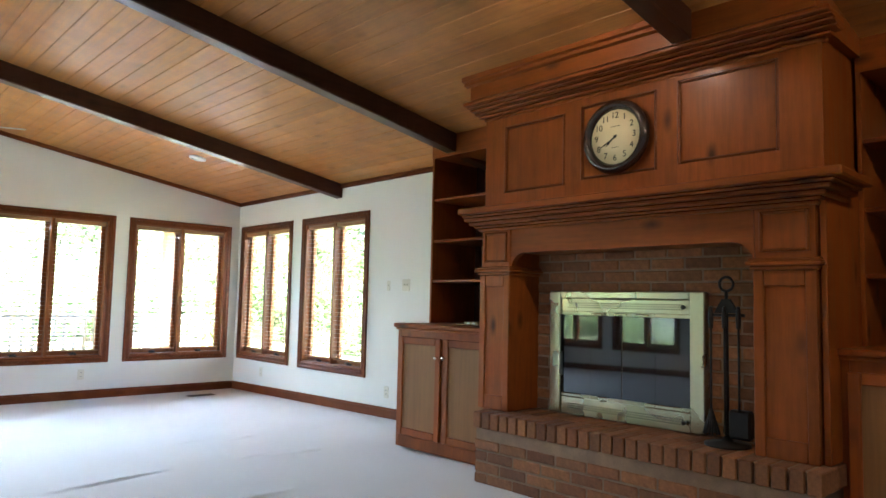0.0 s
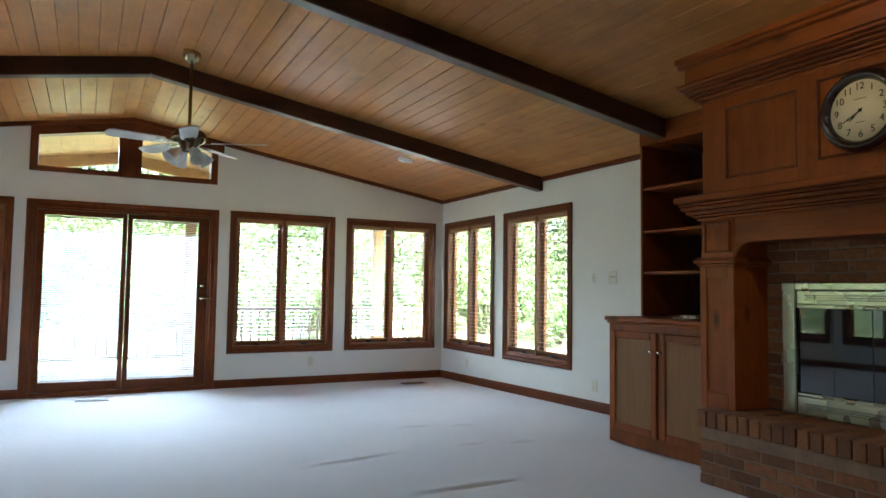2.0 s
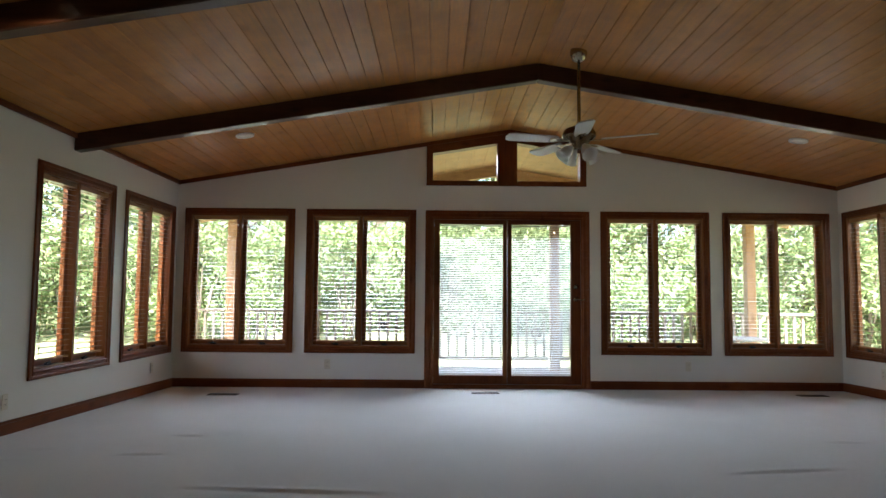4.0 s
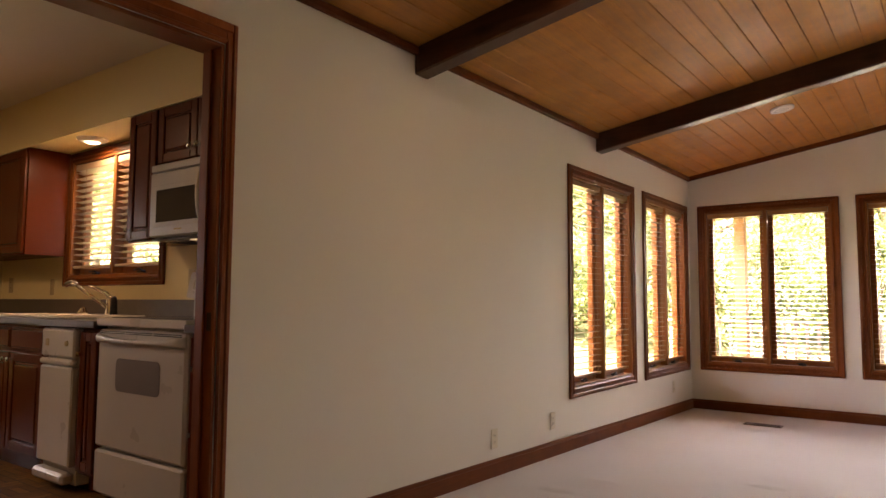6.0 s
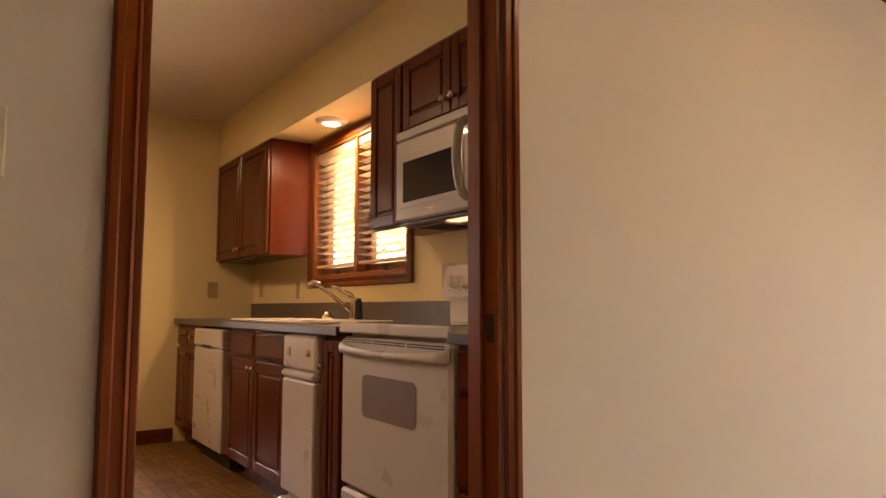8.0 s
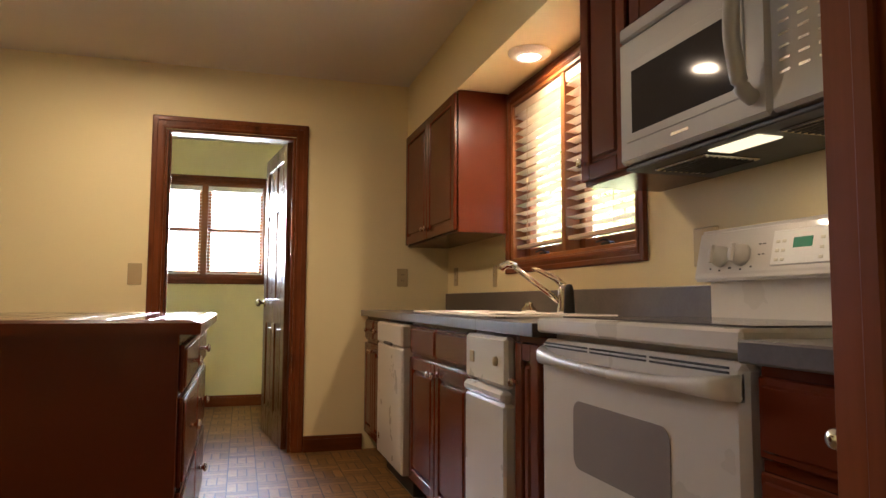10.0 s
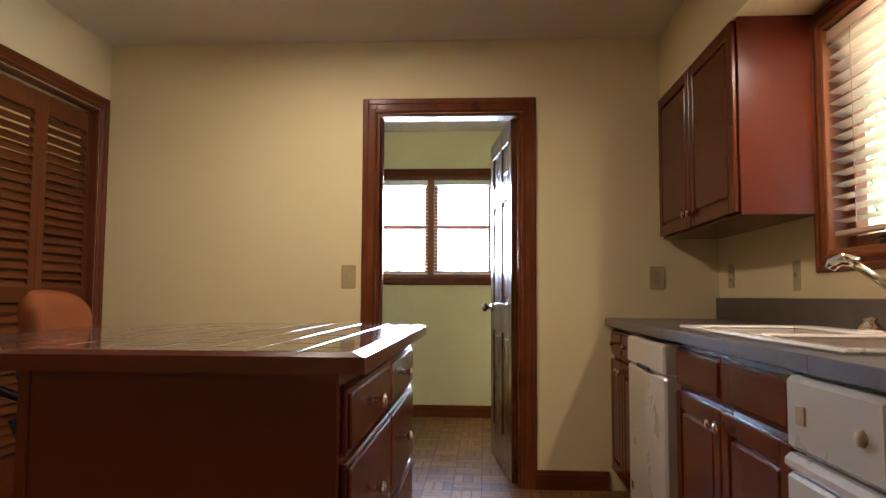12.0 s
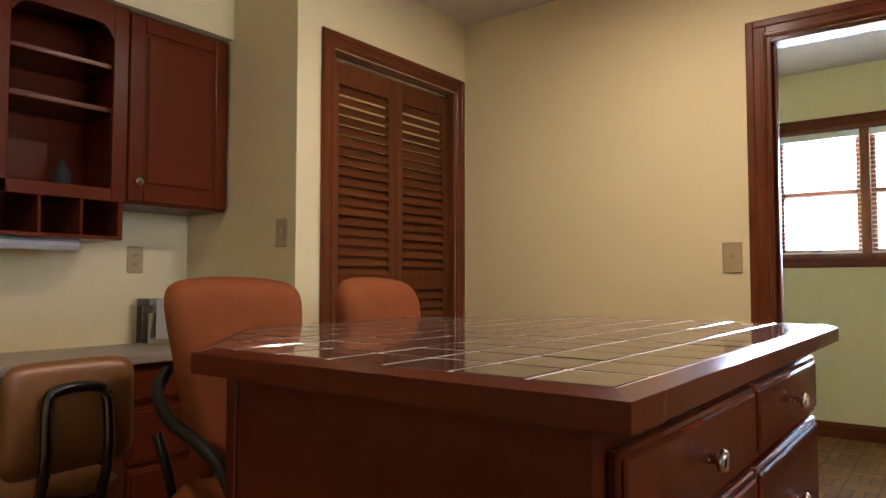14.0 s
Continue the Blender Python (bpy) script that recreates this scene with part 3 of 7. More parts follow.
def window(w, h, name, c=C, mull=0.035, sash=0.045, double=False):
    """A two-light casement window, room side at y = 0, its lower outer corner at the origin."""
    t = thing(name, (0, 0, 0), "dark-stained wooden casement window with two tall lights", "window", kind="structure")
    bm = bmesh.new()
    casing_frame(bm, w, 0, h, c)
    part("casing", bm, M_casing["z"], t)
    i0, i1 = c + 0.002, w - c - 0.002
    bm = bmesh.new()
    for r in ((i0 - 0.008, i0 + 0.014, -0.004, 0.14, c - 0.006, h - c + 0.006), (i1 - 0.014, i1 + 0.008, -0.004, 0.14, c - 0.006, h - c + 0.006),
              (i0 + 0.014, i1 - 0.014, -0.004, 0.14, h - c - 0.016, h - c + 0.006), (i0 + 0.014, i1 - 0.014, -0.004, 0.14, c - 0.006, c + 0.016)):
        cbox(bm, *r)
    part("window_frame", bm, M_sash["z"], t)
    xm = w / 2
    part("mullion", boxes((xm - mull / 2, xm + mull / 2, 0.0, 0.14, c + 0.016, h - c - 0.016)), M_sash["z"], t)
    for a, b_ in ((i0 + 0.015, xm - mull / 2 - 0.001), (xm + mull / 2 + 0.001, i1 - 0.015)):
        bm = bmesh.new()
        z0, z1 = c + 0.017, h - c - 0.017
        for r in ((a, a + sash, 0.07, 0.115, z0, z1), (b_ - sash, b_, 0.07, 0.115, z0, z1), (a + sash, b_ - sash, 0.07, 0.115, z1 - sash, z1), (a + sash, b_ - sash, 0.07, 0.115, z0, z0 + sash)):
            cbox(bm, *r, b=0.005)
        s = part("sash", bm, M_sash["z"], t)
        if double:
            part("meeting_rail", boxes((a + sash, b_ - sash, 0.07, 0.115, (z0 + z1) / 2 - 0.02, (z0 + z1) / 2 + 0.02)), M_sash["x"], s)
        bm = bmesh.new()
        cbox(bm, a + sash - 0.004, b_ - sash + 0.004, 0.090, 0.094, z0 + sash - 0.004, z1 - sash + 0.004, 0.0005)
        g = part("pane", bm, M_glass, s, "clear window glass")
        g.visible_shadow = False
        bm = bmesh.new()
        hx = (a + b_) / 2
        cbox(bm, hx - 0.035, hx + 0.035, 0.035, 0.062, z0 - 0.002, z0 + 0.018, 0.004)
        tube(bm, [(hx + 0.02, 0.04, z0 + 0.02), (hx, 0.03, z0 + 0.026), (hx - 0.055, 0.028, z0 + 0.02)], 0.005, 8)
        part("crank_handle", bm, M_black, s, "dark metal casement crank")
    return t


WH = WZ[1] - WZ[0]
count = 0
blinds_at = []
for a, b in F_WIN:
    count += 1
    wdw = window(b - a, WH, "window_%d" % count)
    wdw.matrix_basis = pose(a, 0, WZ[0])
    for k in (0, 1):
        u = C + 0.017 + ((b - a) / 2 - C - 0.035) * (k + 0.5) + k * 0.036
        blinds_at.append((pose(a + u, 0.04, WZ[1] - C - 0.018), (b - a) / 2 - C - 0.04))
for sx in (0, 1):
    for a, b in S_WIN:
        count += 1
        wdw = window(b - a, WH, "window_%d" % count)
        m = pose(0, a, WZ[0], 0, 0, 90) if sx == 0 else pose(XR, b, WZ[0], 0, 0, -90)
        wdw.matrix_basis = m
        for k in (0, 1):
            u = C + 0.017 + ((b - a) / 2 - C - 0.035) * (k + 0.5) + k * 0.036
            blinds_at.append((m @ pose(u, 0.04, WH - C - 0.018), (b - a) / 2 - C - 0.04))
made = {}
for m, w in blinds_at:
    key = round(w, 2)
    if key not in made:
        made[key] = blind(w - 0.012, WH - 2 * C - 0.04)
        made[key].matrix_basis = m
    else:
        copy_thing(made[key], m)

# kitchen and laundry windows
count += 1
wdw = window(KW[1] - KW[0], KW[3] - KW[2], "window_%d" % count, c=0.065, sash=0.05)
wdw.matrix_basis = pose(KW[0], KY, KW[2])
kb = blind(KW[1] - KW[0] - 0.17, 0.80, pitch=0.043, depth=0.05, tilt=-8, material=M_skylit_slat)
kb.matrix_basis = pose((KW[0] + KW[1]) / 2, KY + 0.035, KW[3] - 0.085)
tagged(kb, "wooden venetian blind with tilted slats above the sink", "window blind")
count += 1
wdw = window(LW[1] - LW[0], LW[3] - LW[2], "window_%d" % count, c=0.075, sash=0.03, mull=0.055, double=True)
wdw.matrix_basis = pose(-6.2, LW[0], LW[2], 0, 0, 90)

# ---- french door and transom ----
t = thing("door_1", (DOOR[0], 0, 0), "dark-stained double glazed patio door with built-in mini blinds, closed", "patio door", kind="structure")
W = DOOR[1] - DOOR[0]
bm = bmesh.new()
casing_frame(bm, W, -0.09, DOOR[2], C + 0.01, bottom=False)
bmesh.ops.translate(bm, verts=bm.verts, vec=(DOOR[0], 0, 0))
part("casing", bm, M_casing["z"], t)
x0, x1 = DOOR[0] + C, DOOR[1] - C
part("door_frame", boxes((x0, x0 + 0.03, 0, 0.15, -0.09, DOOR[2] - C), (x1 - 0.03, x1, 0, 0.15, -0.09, DOOR[2] - C), (x0 + 0.03, x1 - 0.03, 0, 0.15, DOOR[2] - C - 0.03, DOOR[2] - C)), M_casing["z"], t)
part("threshold", boxes((x0 + 0.03, x1 - 0.03, -0.02, 0.15, -0.09, -0.04)), M_casing["x"], t)
xm = (x0 + x1) / 2
for k, (a, b) in enumerate(((x0 + 0.031, xm - 0.002), (xm + 0.002, x1 - 0.031))):
    bm = bmesh.new()
    z0, z1, st = -0.038, DOOR[2] - C - 0.032, 0.058 if k == 0 else 0.085
    sl, sr = (0.07, 0.05) if k == 0 else (0.05, 0.12)
    for r in ((a, a + sl, 0.02, 0.064, z0, z1), (b - sr, b, 0.02, 0.064, z0, z1), (a + sl, b - sr, 0.02, 0.064, z1 - 0.055, z1), (a + sl, b - sr, 0.02, 0.064, z0, z0 + 0.10)):
        cbox(bm, *r, b=0.004)
    leaf = part("door_leaf", bm, M_casing["z"], t)
    for yy in (0.026, 0.058):
        g = part("pane", boxes((a + sl - 0.003, b - sr + 0.003, yy - 0.002, yy + 0.002, z0 + 0.098, z1 - 0.052), b=0.0004), M_glass, leaf, "clear door glass")
        g.visible_shadow = False
    if k == 1:
        bm = bmesh.new()
        hx = b - 0.055
        lathe(bm, [(0.0, 0), (0.03, 0), (0.03, 0.006), (0.012, 0.01), (0.012, 0.04), (0, 0.042)], 16, Matrix.Translation((hx, 0.02, 0.98)) @ pose(0, 0, 0, 90))
        tube(bm, curve_points([(hx, -0.02, 0.98), (hx + 0.02, -0.028, 0.982), (hx + 0.06, -0.026, 0.972), (hx + 0.1, -0.02, 0.985)]), 0.008, 8)
        part("lever_handle", bm, M_brass, leaf, "brass lever handle")
        bm = bmesh.new()
        lathe(bm, [(0.0, 0), (0.03, 0), (0.028, 0.008), (0.014, 0.012), (0.014, 0.02), (0, 0.02)], 16, Matrix.Translation((hx, 0.02, 1.13)) @ pose(0, 0, 0, 90))
        part("deadbolt", bm, M_brass, leaf, "brass deadbolt thumb-turn")
    M_mini = M_white_plastic
    wd = b - sr - a - sl - 0.01
    bl = thing("mini_blind", ((a + sl + b - sr) / 2, 0.042, z1 - 0.06), "thin white mini blind hanging between the door's glass", "window blind", "door blinds")
    cx, zt = (a + sl + b - sr) / 2, z1 - 0.06
    part("headrail", boxes((cx - wd / 2, cx + wd / 2, 0.034, 0.050, zt - 0.02, zt)), M_mini, bl)
    n = 84
    for i in range(n):
        slat(bl, wd, 0, 0, -0.03 - i * (z1 - z0 - 0.2) / n, 0.02, 0.0013, 24, M_mini)
# transom over the door, following the slope
t = thing("window_%d" % (count + 1), (2.997, 0, 2.345), "dark-framed transom window of two slanted lights under the gable", "window", kind="structure")
bm = bmesh.new()
for a, b in ((2.997, 3.075), (4.865, 4.942), (3.86, 4.1)):
    zt = min(roof(a), roof(b)) - 0.03
    cbox(bm, a, b, -0.016, 0.14, 2.345, zt, 0.004)
cbox(bm, 3.075, 3.86, -0.016, 0.14, 2.345, 2.405, 0.004)
cbox(bm, 4.1, 4.865, -0.016, 0.14, 2.345, 2.405, 0.004)
part("window_frame", bm, M_casing["z"], t)
for s in (0, 1):
    bm = bmesh.new()
    q = [(3.0, roof(3.0) - 0.145), (RIDGE, TOP - 0.145), (RIDGE, TOP - 0.002), (3.0, roof(3.0) - 0.002)]
    prism(bm, [(XR - u, v) for u, v in q] if s else q, -0.012, 0.138, "y")
    part("head_rail", bm, M_casing["x"], t)
    q = [(3.07, 2.40), (3.865, 2.40), (3.865, roof(3.865) - 0.14), (3.07, roof(3.07) - 0.14)]
    bm = bmesh.new()
    prism(bm, [(XR - u - 0.07, v) for u, v in q] if s else q, 0.07, 0.074, "y")
    g = part("pane", bm, M_glass, t, "clear slanted glass")
    g.visible_shadow = False

# doorway from the living room to the kitchen
t = thing("door_2", (0, -6.3, 0), "cased doorway of dark knotty pine between living room and kitchen, no door leaf in view", "doorway", kind="structure")
for face, sg in ((0.0, 1), (-WT, -1)):
    bm = bmesh.new()
    for p, w0, w1 in ((0.011, 0.0, 1.0), (0.018, 0.55, 0.96), (0.015, 0.06, 0.22)):
        x_ = face + sg * p
        cbox(bm, face, x_, DW[1] + 0.052 * w0, DW[1] + 0.052 * w1, 0, DW[2] + 0.09 * w1, 0.004)
        cbox(bm, face, x_, DW[0] - 0.05 * w1, DW[0] - 0.05 * w0, 0, DW[2] + 0.09 * w1, 0.004)
        cbox(bm, face, x_, DW[0] - 0.05 * w0, DW[1] + 0.052 * w0, DW[2] + 0.09 * w0, DW[2] + 0.09 * w1, 0.004)
    part("casing", bm, M_lit_casing["z"], t)
part("jamb", boxes((-WT - 0.001, 0.001, DW[0], DW[0] + 0.016, 0, DW[2]), (-WT - 0.001, 0.001, DW[1] - 0.016, DW[1], 0, DW[2])), M_lit_casing["z"], t)
part("head_jamb", boxes((-WT - 0.001, 0.001, DW[0] + 0.016, DW[1] - 0.016, DW[2] - 0.016, DW[2])), M_lit_casing["y"], t)
part("door_stop", boxes((-0.075, -0.05, DW[1] - 0.028, DW[1] - 0.016, 0, DW[2] - 0.016)), M_lit_casing["z"], t)
part("strike_plate", boxes((-0.04, -0.012, DW[1] - 0.0175, DW[1] - 0.0155, 0.90, 0.97), b=0.001), plain("bronze_plate", (0.05, 0.035, 0.02), 0.4, 0.8), t, "small dark metal strike plate")

# kitchen door to the laundry, standing open
t = thing("door_3", (KX, -6.54, 0), "dark-stained six-panel wooden door standing open into the laundry", "door", kind="structure")
bm = bmesh.new()
casing_frame(bm, KD[1] - KD[0] + 0.16, 0, KD[2] + 0.083, 0.08, bottom=False)
bmesh.ops.transform(bm, matrix=pose(KX, KD[0] - 0.08, 0, 0, 0, 90), verts=bm.verts)
part("casing", bm, M_casing["z"], t)
part("jamb", boxes((KX - 0.111, KX + 0.001, KD[0], KD[0] + 0.018, 0, KD[2]), (KX - 0.111, KX + 0.001, KD[1] - 0.018, KD[1], 0, KD[2]), (KX - 0.111, KX + 0.001, KD[0] + 0.018, KD[1] - 0.018, KD[2] - 0.018, KD[2]),
                   (KX - 0.07, KX - 0.035, KD[0] + 0.018, KD[0] + 0.03, 0, KD[2] - 0.018)), M_casing["z"], t)


def panel_door(w, h, t, m):
    """A six-panel leaf in x (0..w), y (0..0.035), z."""
    bm = bmesh.new()
    st, mid = 0.105, 0.1
    rails = [(0.0, 0.2), (0.80, 0.97), (1.58, 1.70), (h - 0.11, h)]
    cbox(bm, 0, st, 0, 0.035, 0, h, 0.003, m)
    cbox(bm, w - st, w, 0, 0.035, 0, h, 0.003, m)
    for a, b_ in rails:
        cbox(bm, st, w - st, 0, 0.035, a, b_, 0.002, m)
    for (_, a), (b_, _) in zip(rails, rails[1:]):
        cbox(bm, w / 2 - mid / 2, w / 2 + mid / 2, 0, 0.035, a, b_, 0.002, m)
    leaf = part("door_leaf", bm, M_door["z"], t)
    for (_, a), (b_, _) in zip(rails, rails[1:]):
        for u0, u1 in ((st, w / 2 - mid / 2), (w / 2 + mid / 2, w - st)):
            bm = bmesh.new()
            cbox(bm, u0 - 0.002, u1 + 0.002, 0.012, 0.023, a - 0.002, b_ + 0.002, 0.001, m)
            cbox(bm, u0 + 0.03, u1 - 0.03, 0.005, 0.030, a + 0.03, b_ - 0.03, 0.012, m)
            part("door_panel", bm, M_door["z"], leaf)
    for side, yy in ((-1, 0.0), (1, 0.035)):
        bm = bmesh.new()
        lathe(bm, [(0, 0), (0.03, 0), (0.028, 0.007), (0.011, 0.01), (0.011, 0.03), (0.026, 0.04), (0.028, 0.052), (0.02, 0.064), (0, 0.067)], 16,
              m @ Matrix.Translation((w - 0.06, yy, 0.94)) @ pose(0, 0, 0, 90 if side < 0 else -90))
        part("door_knob", bm, M_brass, leaf, "brass door knob")
    for z in (0.25, 1.0, 1.8):
        bm = bmesh.new()
        cbox(bm, -0.012, 0.004, -0.006, 0.006, z - 0.045, z + 0.045, 0.003, m)
        part("hinge", bm, M_brass, leaf, "brass hinge")
    return leaf


panel_door(0.76, 2.015, t, pose(KX - 0.075, -6.158, 0.008, 0, 0, 180 + 8))
lb = blind(LW[1] - LW[0] - 0.2, 0.82, pitch=0.03, depth=0.026, tilt=10, material=M_white_plastic)
lb.matrix_basis = pose(-6.2 - 0.04, (LW[0] + LW[1]) / 2, LW[3] - 0.095, 0, 0, 90)
tagged(lb, "white open mini blind in the laundry window", "window blind")

# ---- living room: fireplace wall ----
HZ, HX, BX = 0.43, 6.87, 7.30        # hearth top, hearth front, brick face
CX = 7.0                             # column front
FY0, FY1 = -7.50, -5.45             # outer edges of the columns
t = thing("fireplace_surround", (7.3, -6.45, HZ), "knotty stained pine fireplace surround with columns, mantel and panelled overmantel", "fireplace mantel")
for y0, y1 in ((-5.705, FY1), (FY0, -7.22)):
    bm = boxes((CX + 0.012, BX + 0.05, y0 + 0.004, y1 - 0.004, HZ, 1.62), b=0.004)
    col = part("column", bm, M_pine["z"], t)
    bm = bmesh.new()
    for r in ((CX, CX + 0.012, y0, y0 + 0.05, HZ, 1.285), (CX, CX + 0.012, y1 - 0.05, y1, HZ, 1.285), (CX, CX + 0.012, y0 + 0.05, y1 - 0.05, HZ, HZ + 0.09), (CX, CX + 0.012, y0 + 0.05, y1 - 0.05, 1.21, 1.285)):
        cbox(bm, *r, b=0.004)
    part("panel_frame", bm, M_pine["z"], col)
    bm = bmesh.new()
    for p, z0, z1 in ((0.012, 1.285, 1.305), (0.028, 1.305, 1.325), (0.018, 1.325, 1.34)):
        cbox(bm, CX - p, BX + 0.04, y0 - p, y1 + p, z0, z1, 0.005)
    part("capital", bm, M_pine["y"], col)
    bm = bmesh.new()
    a0, a1 = y0 + 0.03, y1 - 0.03
    for r in ((a0, a0 + 0.014, 1.37, 1.56), (a1 - 0.014, a1, 1.37, 1.56), (a0 + 0.014, a1 - 0.014, 1.37, 1.384), (a0 + 0.014, a1 - 0.014, 1.546, 1.56)):
        cbox(bm, CX - 0.002, CX + 0.014, *r, b=0.004)
    part("panel_moulding", bm, M_pine["z"], col)
# lintel with rounded inner corners
bm = bmesh.new()
o0, o1, R = -7.22, -5.705, 0.11
arc = [(o0 + R - R * math.cos(a), 1.425 - R + R * math.sin(a)) for a in [i * math.pi / 16 for i in range(9)]]
arc2 = [(o0 + o1 - u, v) for u, v in arc][::-1]
prism(bm, [(o0 - 0.002, 1.2 + 0.08)] + arc + arc2 + [(o1 + 0.002, 1.28), (o1 + 0.002, 1.62), (o0 - 0.002, 1.62)], CX + 0.016, CX + 0.06, "x")
part("lintel", bm, M_pine["y"], t)
part("lintel_soffit", boxes((CX + 0.06, BX, o0, o1, 1.43, 1.47)), M_pine["y"], t)
bm = bmesh.new()
for p, z0, z1 in ((0.015, 1.575, 1.595), (0.035, 1.595, 1.61), (0.06, 1.61, 1.635), (0.09, 1.635, 1.66), (0.11, 1.66, 1.675), (0.15, 1.675, 1.715)):
    cbox(bm, CX - p, BX, FY0 - p, FY1 + min(p, 0.075), z0, z1, 0.007)
part("mantel_shelf", bm, M_pine["y"], t, "thick moulded mantel shelf")
# overmantel panels
OX = 7.06
panels = [(-6.085, -5.597, 1.825, 2.268), (-6.696, -6.199, 1.842, 2.286), (-7.33, -6.812, 1.855, 2.305)]
bm = bmesh.new()
cells(bm, -7.52, FY1 + 0.02, 1.70, 2.42, panels, OX, OX + 0.03, "x")
part("overmantel_frame", bm, M_pine["z"], t)
for y0, y1, z0, z1 in panels:
    bm = boxes((OX + 0.014, OX + 0.029, y0 - 0.002, y1 + 0.002, z0 - 0.002, z1 + 0.002))
    pn = part("overmantel_panel", bm, M_pine["z"], t)
    bm = bmesh.new()
    for r in ((y0, y0 + 0.016, z0, z1), (y1 - 0.016, y1, z0, z1), (y0 + 0.016, y1 - 0.016, z0, z0 + 0.016), (y0 + 0.016, y1 - 0.016, z1 - 0.016, z1)):
        cbox(bm, OX - 0.006, OX + 0.016, *r, b=0.006)
    part("panel_moulding", bm, M_casing["y"], pn)
part("side_cheek", boxes((CX + 0.03, XR - 0.002, -7.534, -7.505, HZ + 0.002, 1.70)), M_pine["z"], t)
part("chimney_breast", boxes((OX + 0.03, XR, -7.515, FY1 + 0.015, 1.70, 2.40)), M_pine["z"], t)
bm = bmesh.new()
prism(bm, [(6.86, 2.424), (7.1, 2.424), (7.1, 2.36), (XR, 2.36), (XR, EAVE + 0.002), (6.86, roof(6.86) + 0.002)], -7.56, -5.47, "y")
part("frieze", bm, M_pine["y"], t)
bm = bmesh.new()
for p, z0, z1 in ((0.012, 2.33, 2.35), (0.04, 2.35, 2.366), (0.075, 2.366, 2.38), (0.115, 2.38, 2.396), (0.15, 2.396, 2.406), (0.185, 2.406, 2.428)):
    cbox(bm, OX - p, OX + 0.03, -7.53 - min(p, 0.08), FY1 + 0.02 + min(p, 0.05), z0, z1, 0.006)
part("crown_moulding", bm, M_pine["y"], t, "stepped stained crown")
bm = bmesh.new()
for p, d in ((0.03, 0.05), (0.055, 0.03)):
    x = 6.86 - p
    prism(bm, [(x, roof(x) - d), (6.861, roof(6.86) - d), (6.861, roof(6.86)), (x, roof(x))], -6.98, -5.44, "y")
part("ceiling_moulding", bm, M_pine["y"], t, "stained moulding under the boards")


def bookcase(y0, y1, mirror):
    """Cabinet below, open shelves above."""
    t = thing("built_in_bookcase", (7.6, (y0 + y1) / 2, 0), "stained pine built-in bookcase with open shelves above a two-door cabinet, empty", "bookcase", "bookcases beside the fireplace")
    fx, bx = 7.17, 7.49
    part("cabinet_body", boxes((fx + 0.02, XR - 0.001, y0, y1, 0.0, 0.895)), M_pine["z"], t)
    bm = bmesh.new()
    ym = (y0 + y1) / 2
    for r in ((y0, y0 + 0.05, 0, 0.895), (y1 - 0.035, y1, 0, 0.895), (ym - 0.02, ym + 0.02, 0.1, 0.83), (y0 + 0.05, y1 - 0.035, 0, 0.1), (y0 + 0.05, y1 - 0.035, 0.83, 0.895)):
        cbox(bm, fx, fx + 0.02, *r, b=0.003)
    part("face_frame", bm, M_pine["z"], t)
    bm = boxes((fx - 0.035, XR - 0.001, y0 - (0.0 if mirror else 0), y1 + 0.02, 0.905, 0.935), b=0.006)
    cbox(bm, fx - 0.018, XR - 0.001, y0, y1 + 0.012, 0.885, 0.906, 0.006)
    part("counter_top", bm, M_pine["y"], t)
    for a, b, ky in ((y0 + 0.045, ym - 0.014, ym - 0.04), (ym + 0.014, y1 - 0.028, ym + 0.04)):
        bm = bmesh.new()
        for r in ((a, a + 0.055, 0.095, 0.835), (b - 0.055, b, 0.095, 0.835), (a + 0.055, b - 0.055, 0.095, 0.15), (a + 0.055, b - 0.055, 0.78, 0.835)):
            cbox(bm, fx - 0.02, fx - 0.001, *r, b=0.005)
        d = part("door", bm, M_pine["z"], t)
        part("panel", boxes((fx - 0.008, fx - 0.001, a + 0.05, b - 0.05, 0.145, 0.785), b=0.002), M_veneer, d, "paler flat veneer panel")
        knob(d, (fx - 0.02, ky, 0.70), (-1, 0, 0), name="handle")
    part("side_panel", boxes((bx, XR - 0.001, y1 - 0.022, y1, 0.936, 2.32)), M_pine["z"], t)
    part("side_panel", boxes((bx, XR - 0.001, y0, y0 + 0.022, 0.936, 2.32)), M_pine["z"], t)
    part("back_panel", boxes((XR - 0.02, XR - 0.002, y0 + 0.022, y1 - 0.022, 0.936, 2.32)), M_beam["z"], t)
    bm = bmesh.new()
    prism(bm, [(bx - 0.004, 2.285), (XR - 0.001, 2.285), (XR - 0.001, EAVE), (bx - 0.004, roof(bx))], y0, y1, "y")
    part("top_fascia", bm, M_pine["y"], t)
    for z in (1.285, 1.61, 1.95):
        part("shelf", boxes((bx + 0.01, XR - 0.021, y0 + 0.023, y1 - 0.023, z - 0.022, z), b=0.003), M_pine["y"], t)
    return t


bookcase(FY1 + 0.0, -4.42, 0)
bookcase(-8.6, -7.535, 1)
# small box left on the cabinet
t = thing("card_holder", (7.45, -4.98, 0.936), "small worn silver-coloured tray of loose cards on the cabinet", "tray")
part("tray", boxes((7.36, 7.54, -5.09, -4.87, 0.9362, 0.945)), M_steel, t)
for k in range(5):
    part("card", boxes((7.38 + 0.01 * k, 7.50 + 0.006 * k, -5.07 + 0.038 * k, -5.045 + 0.038 * k, 0.945, 0.962 - 0.002 * (k % 2)), b=0.001), M_white_plastic if k % 2 else M_almond, t)

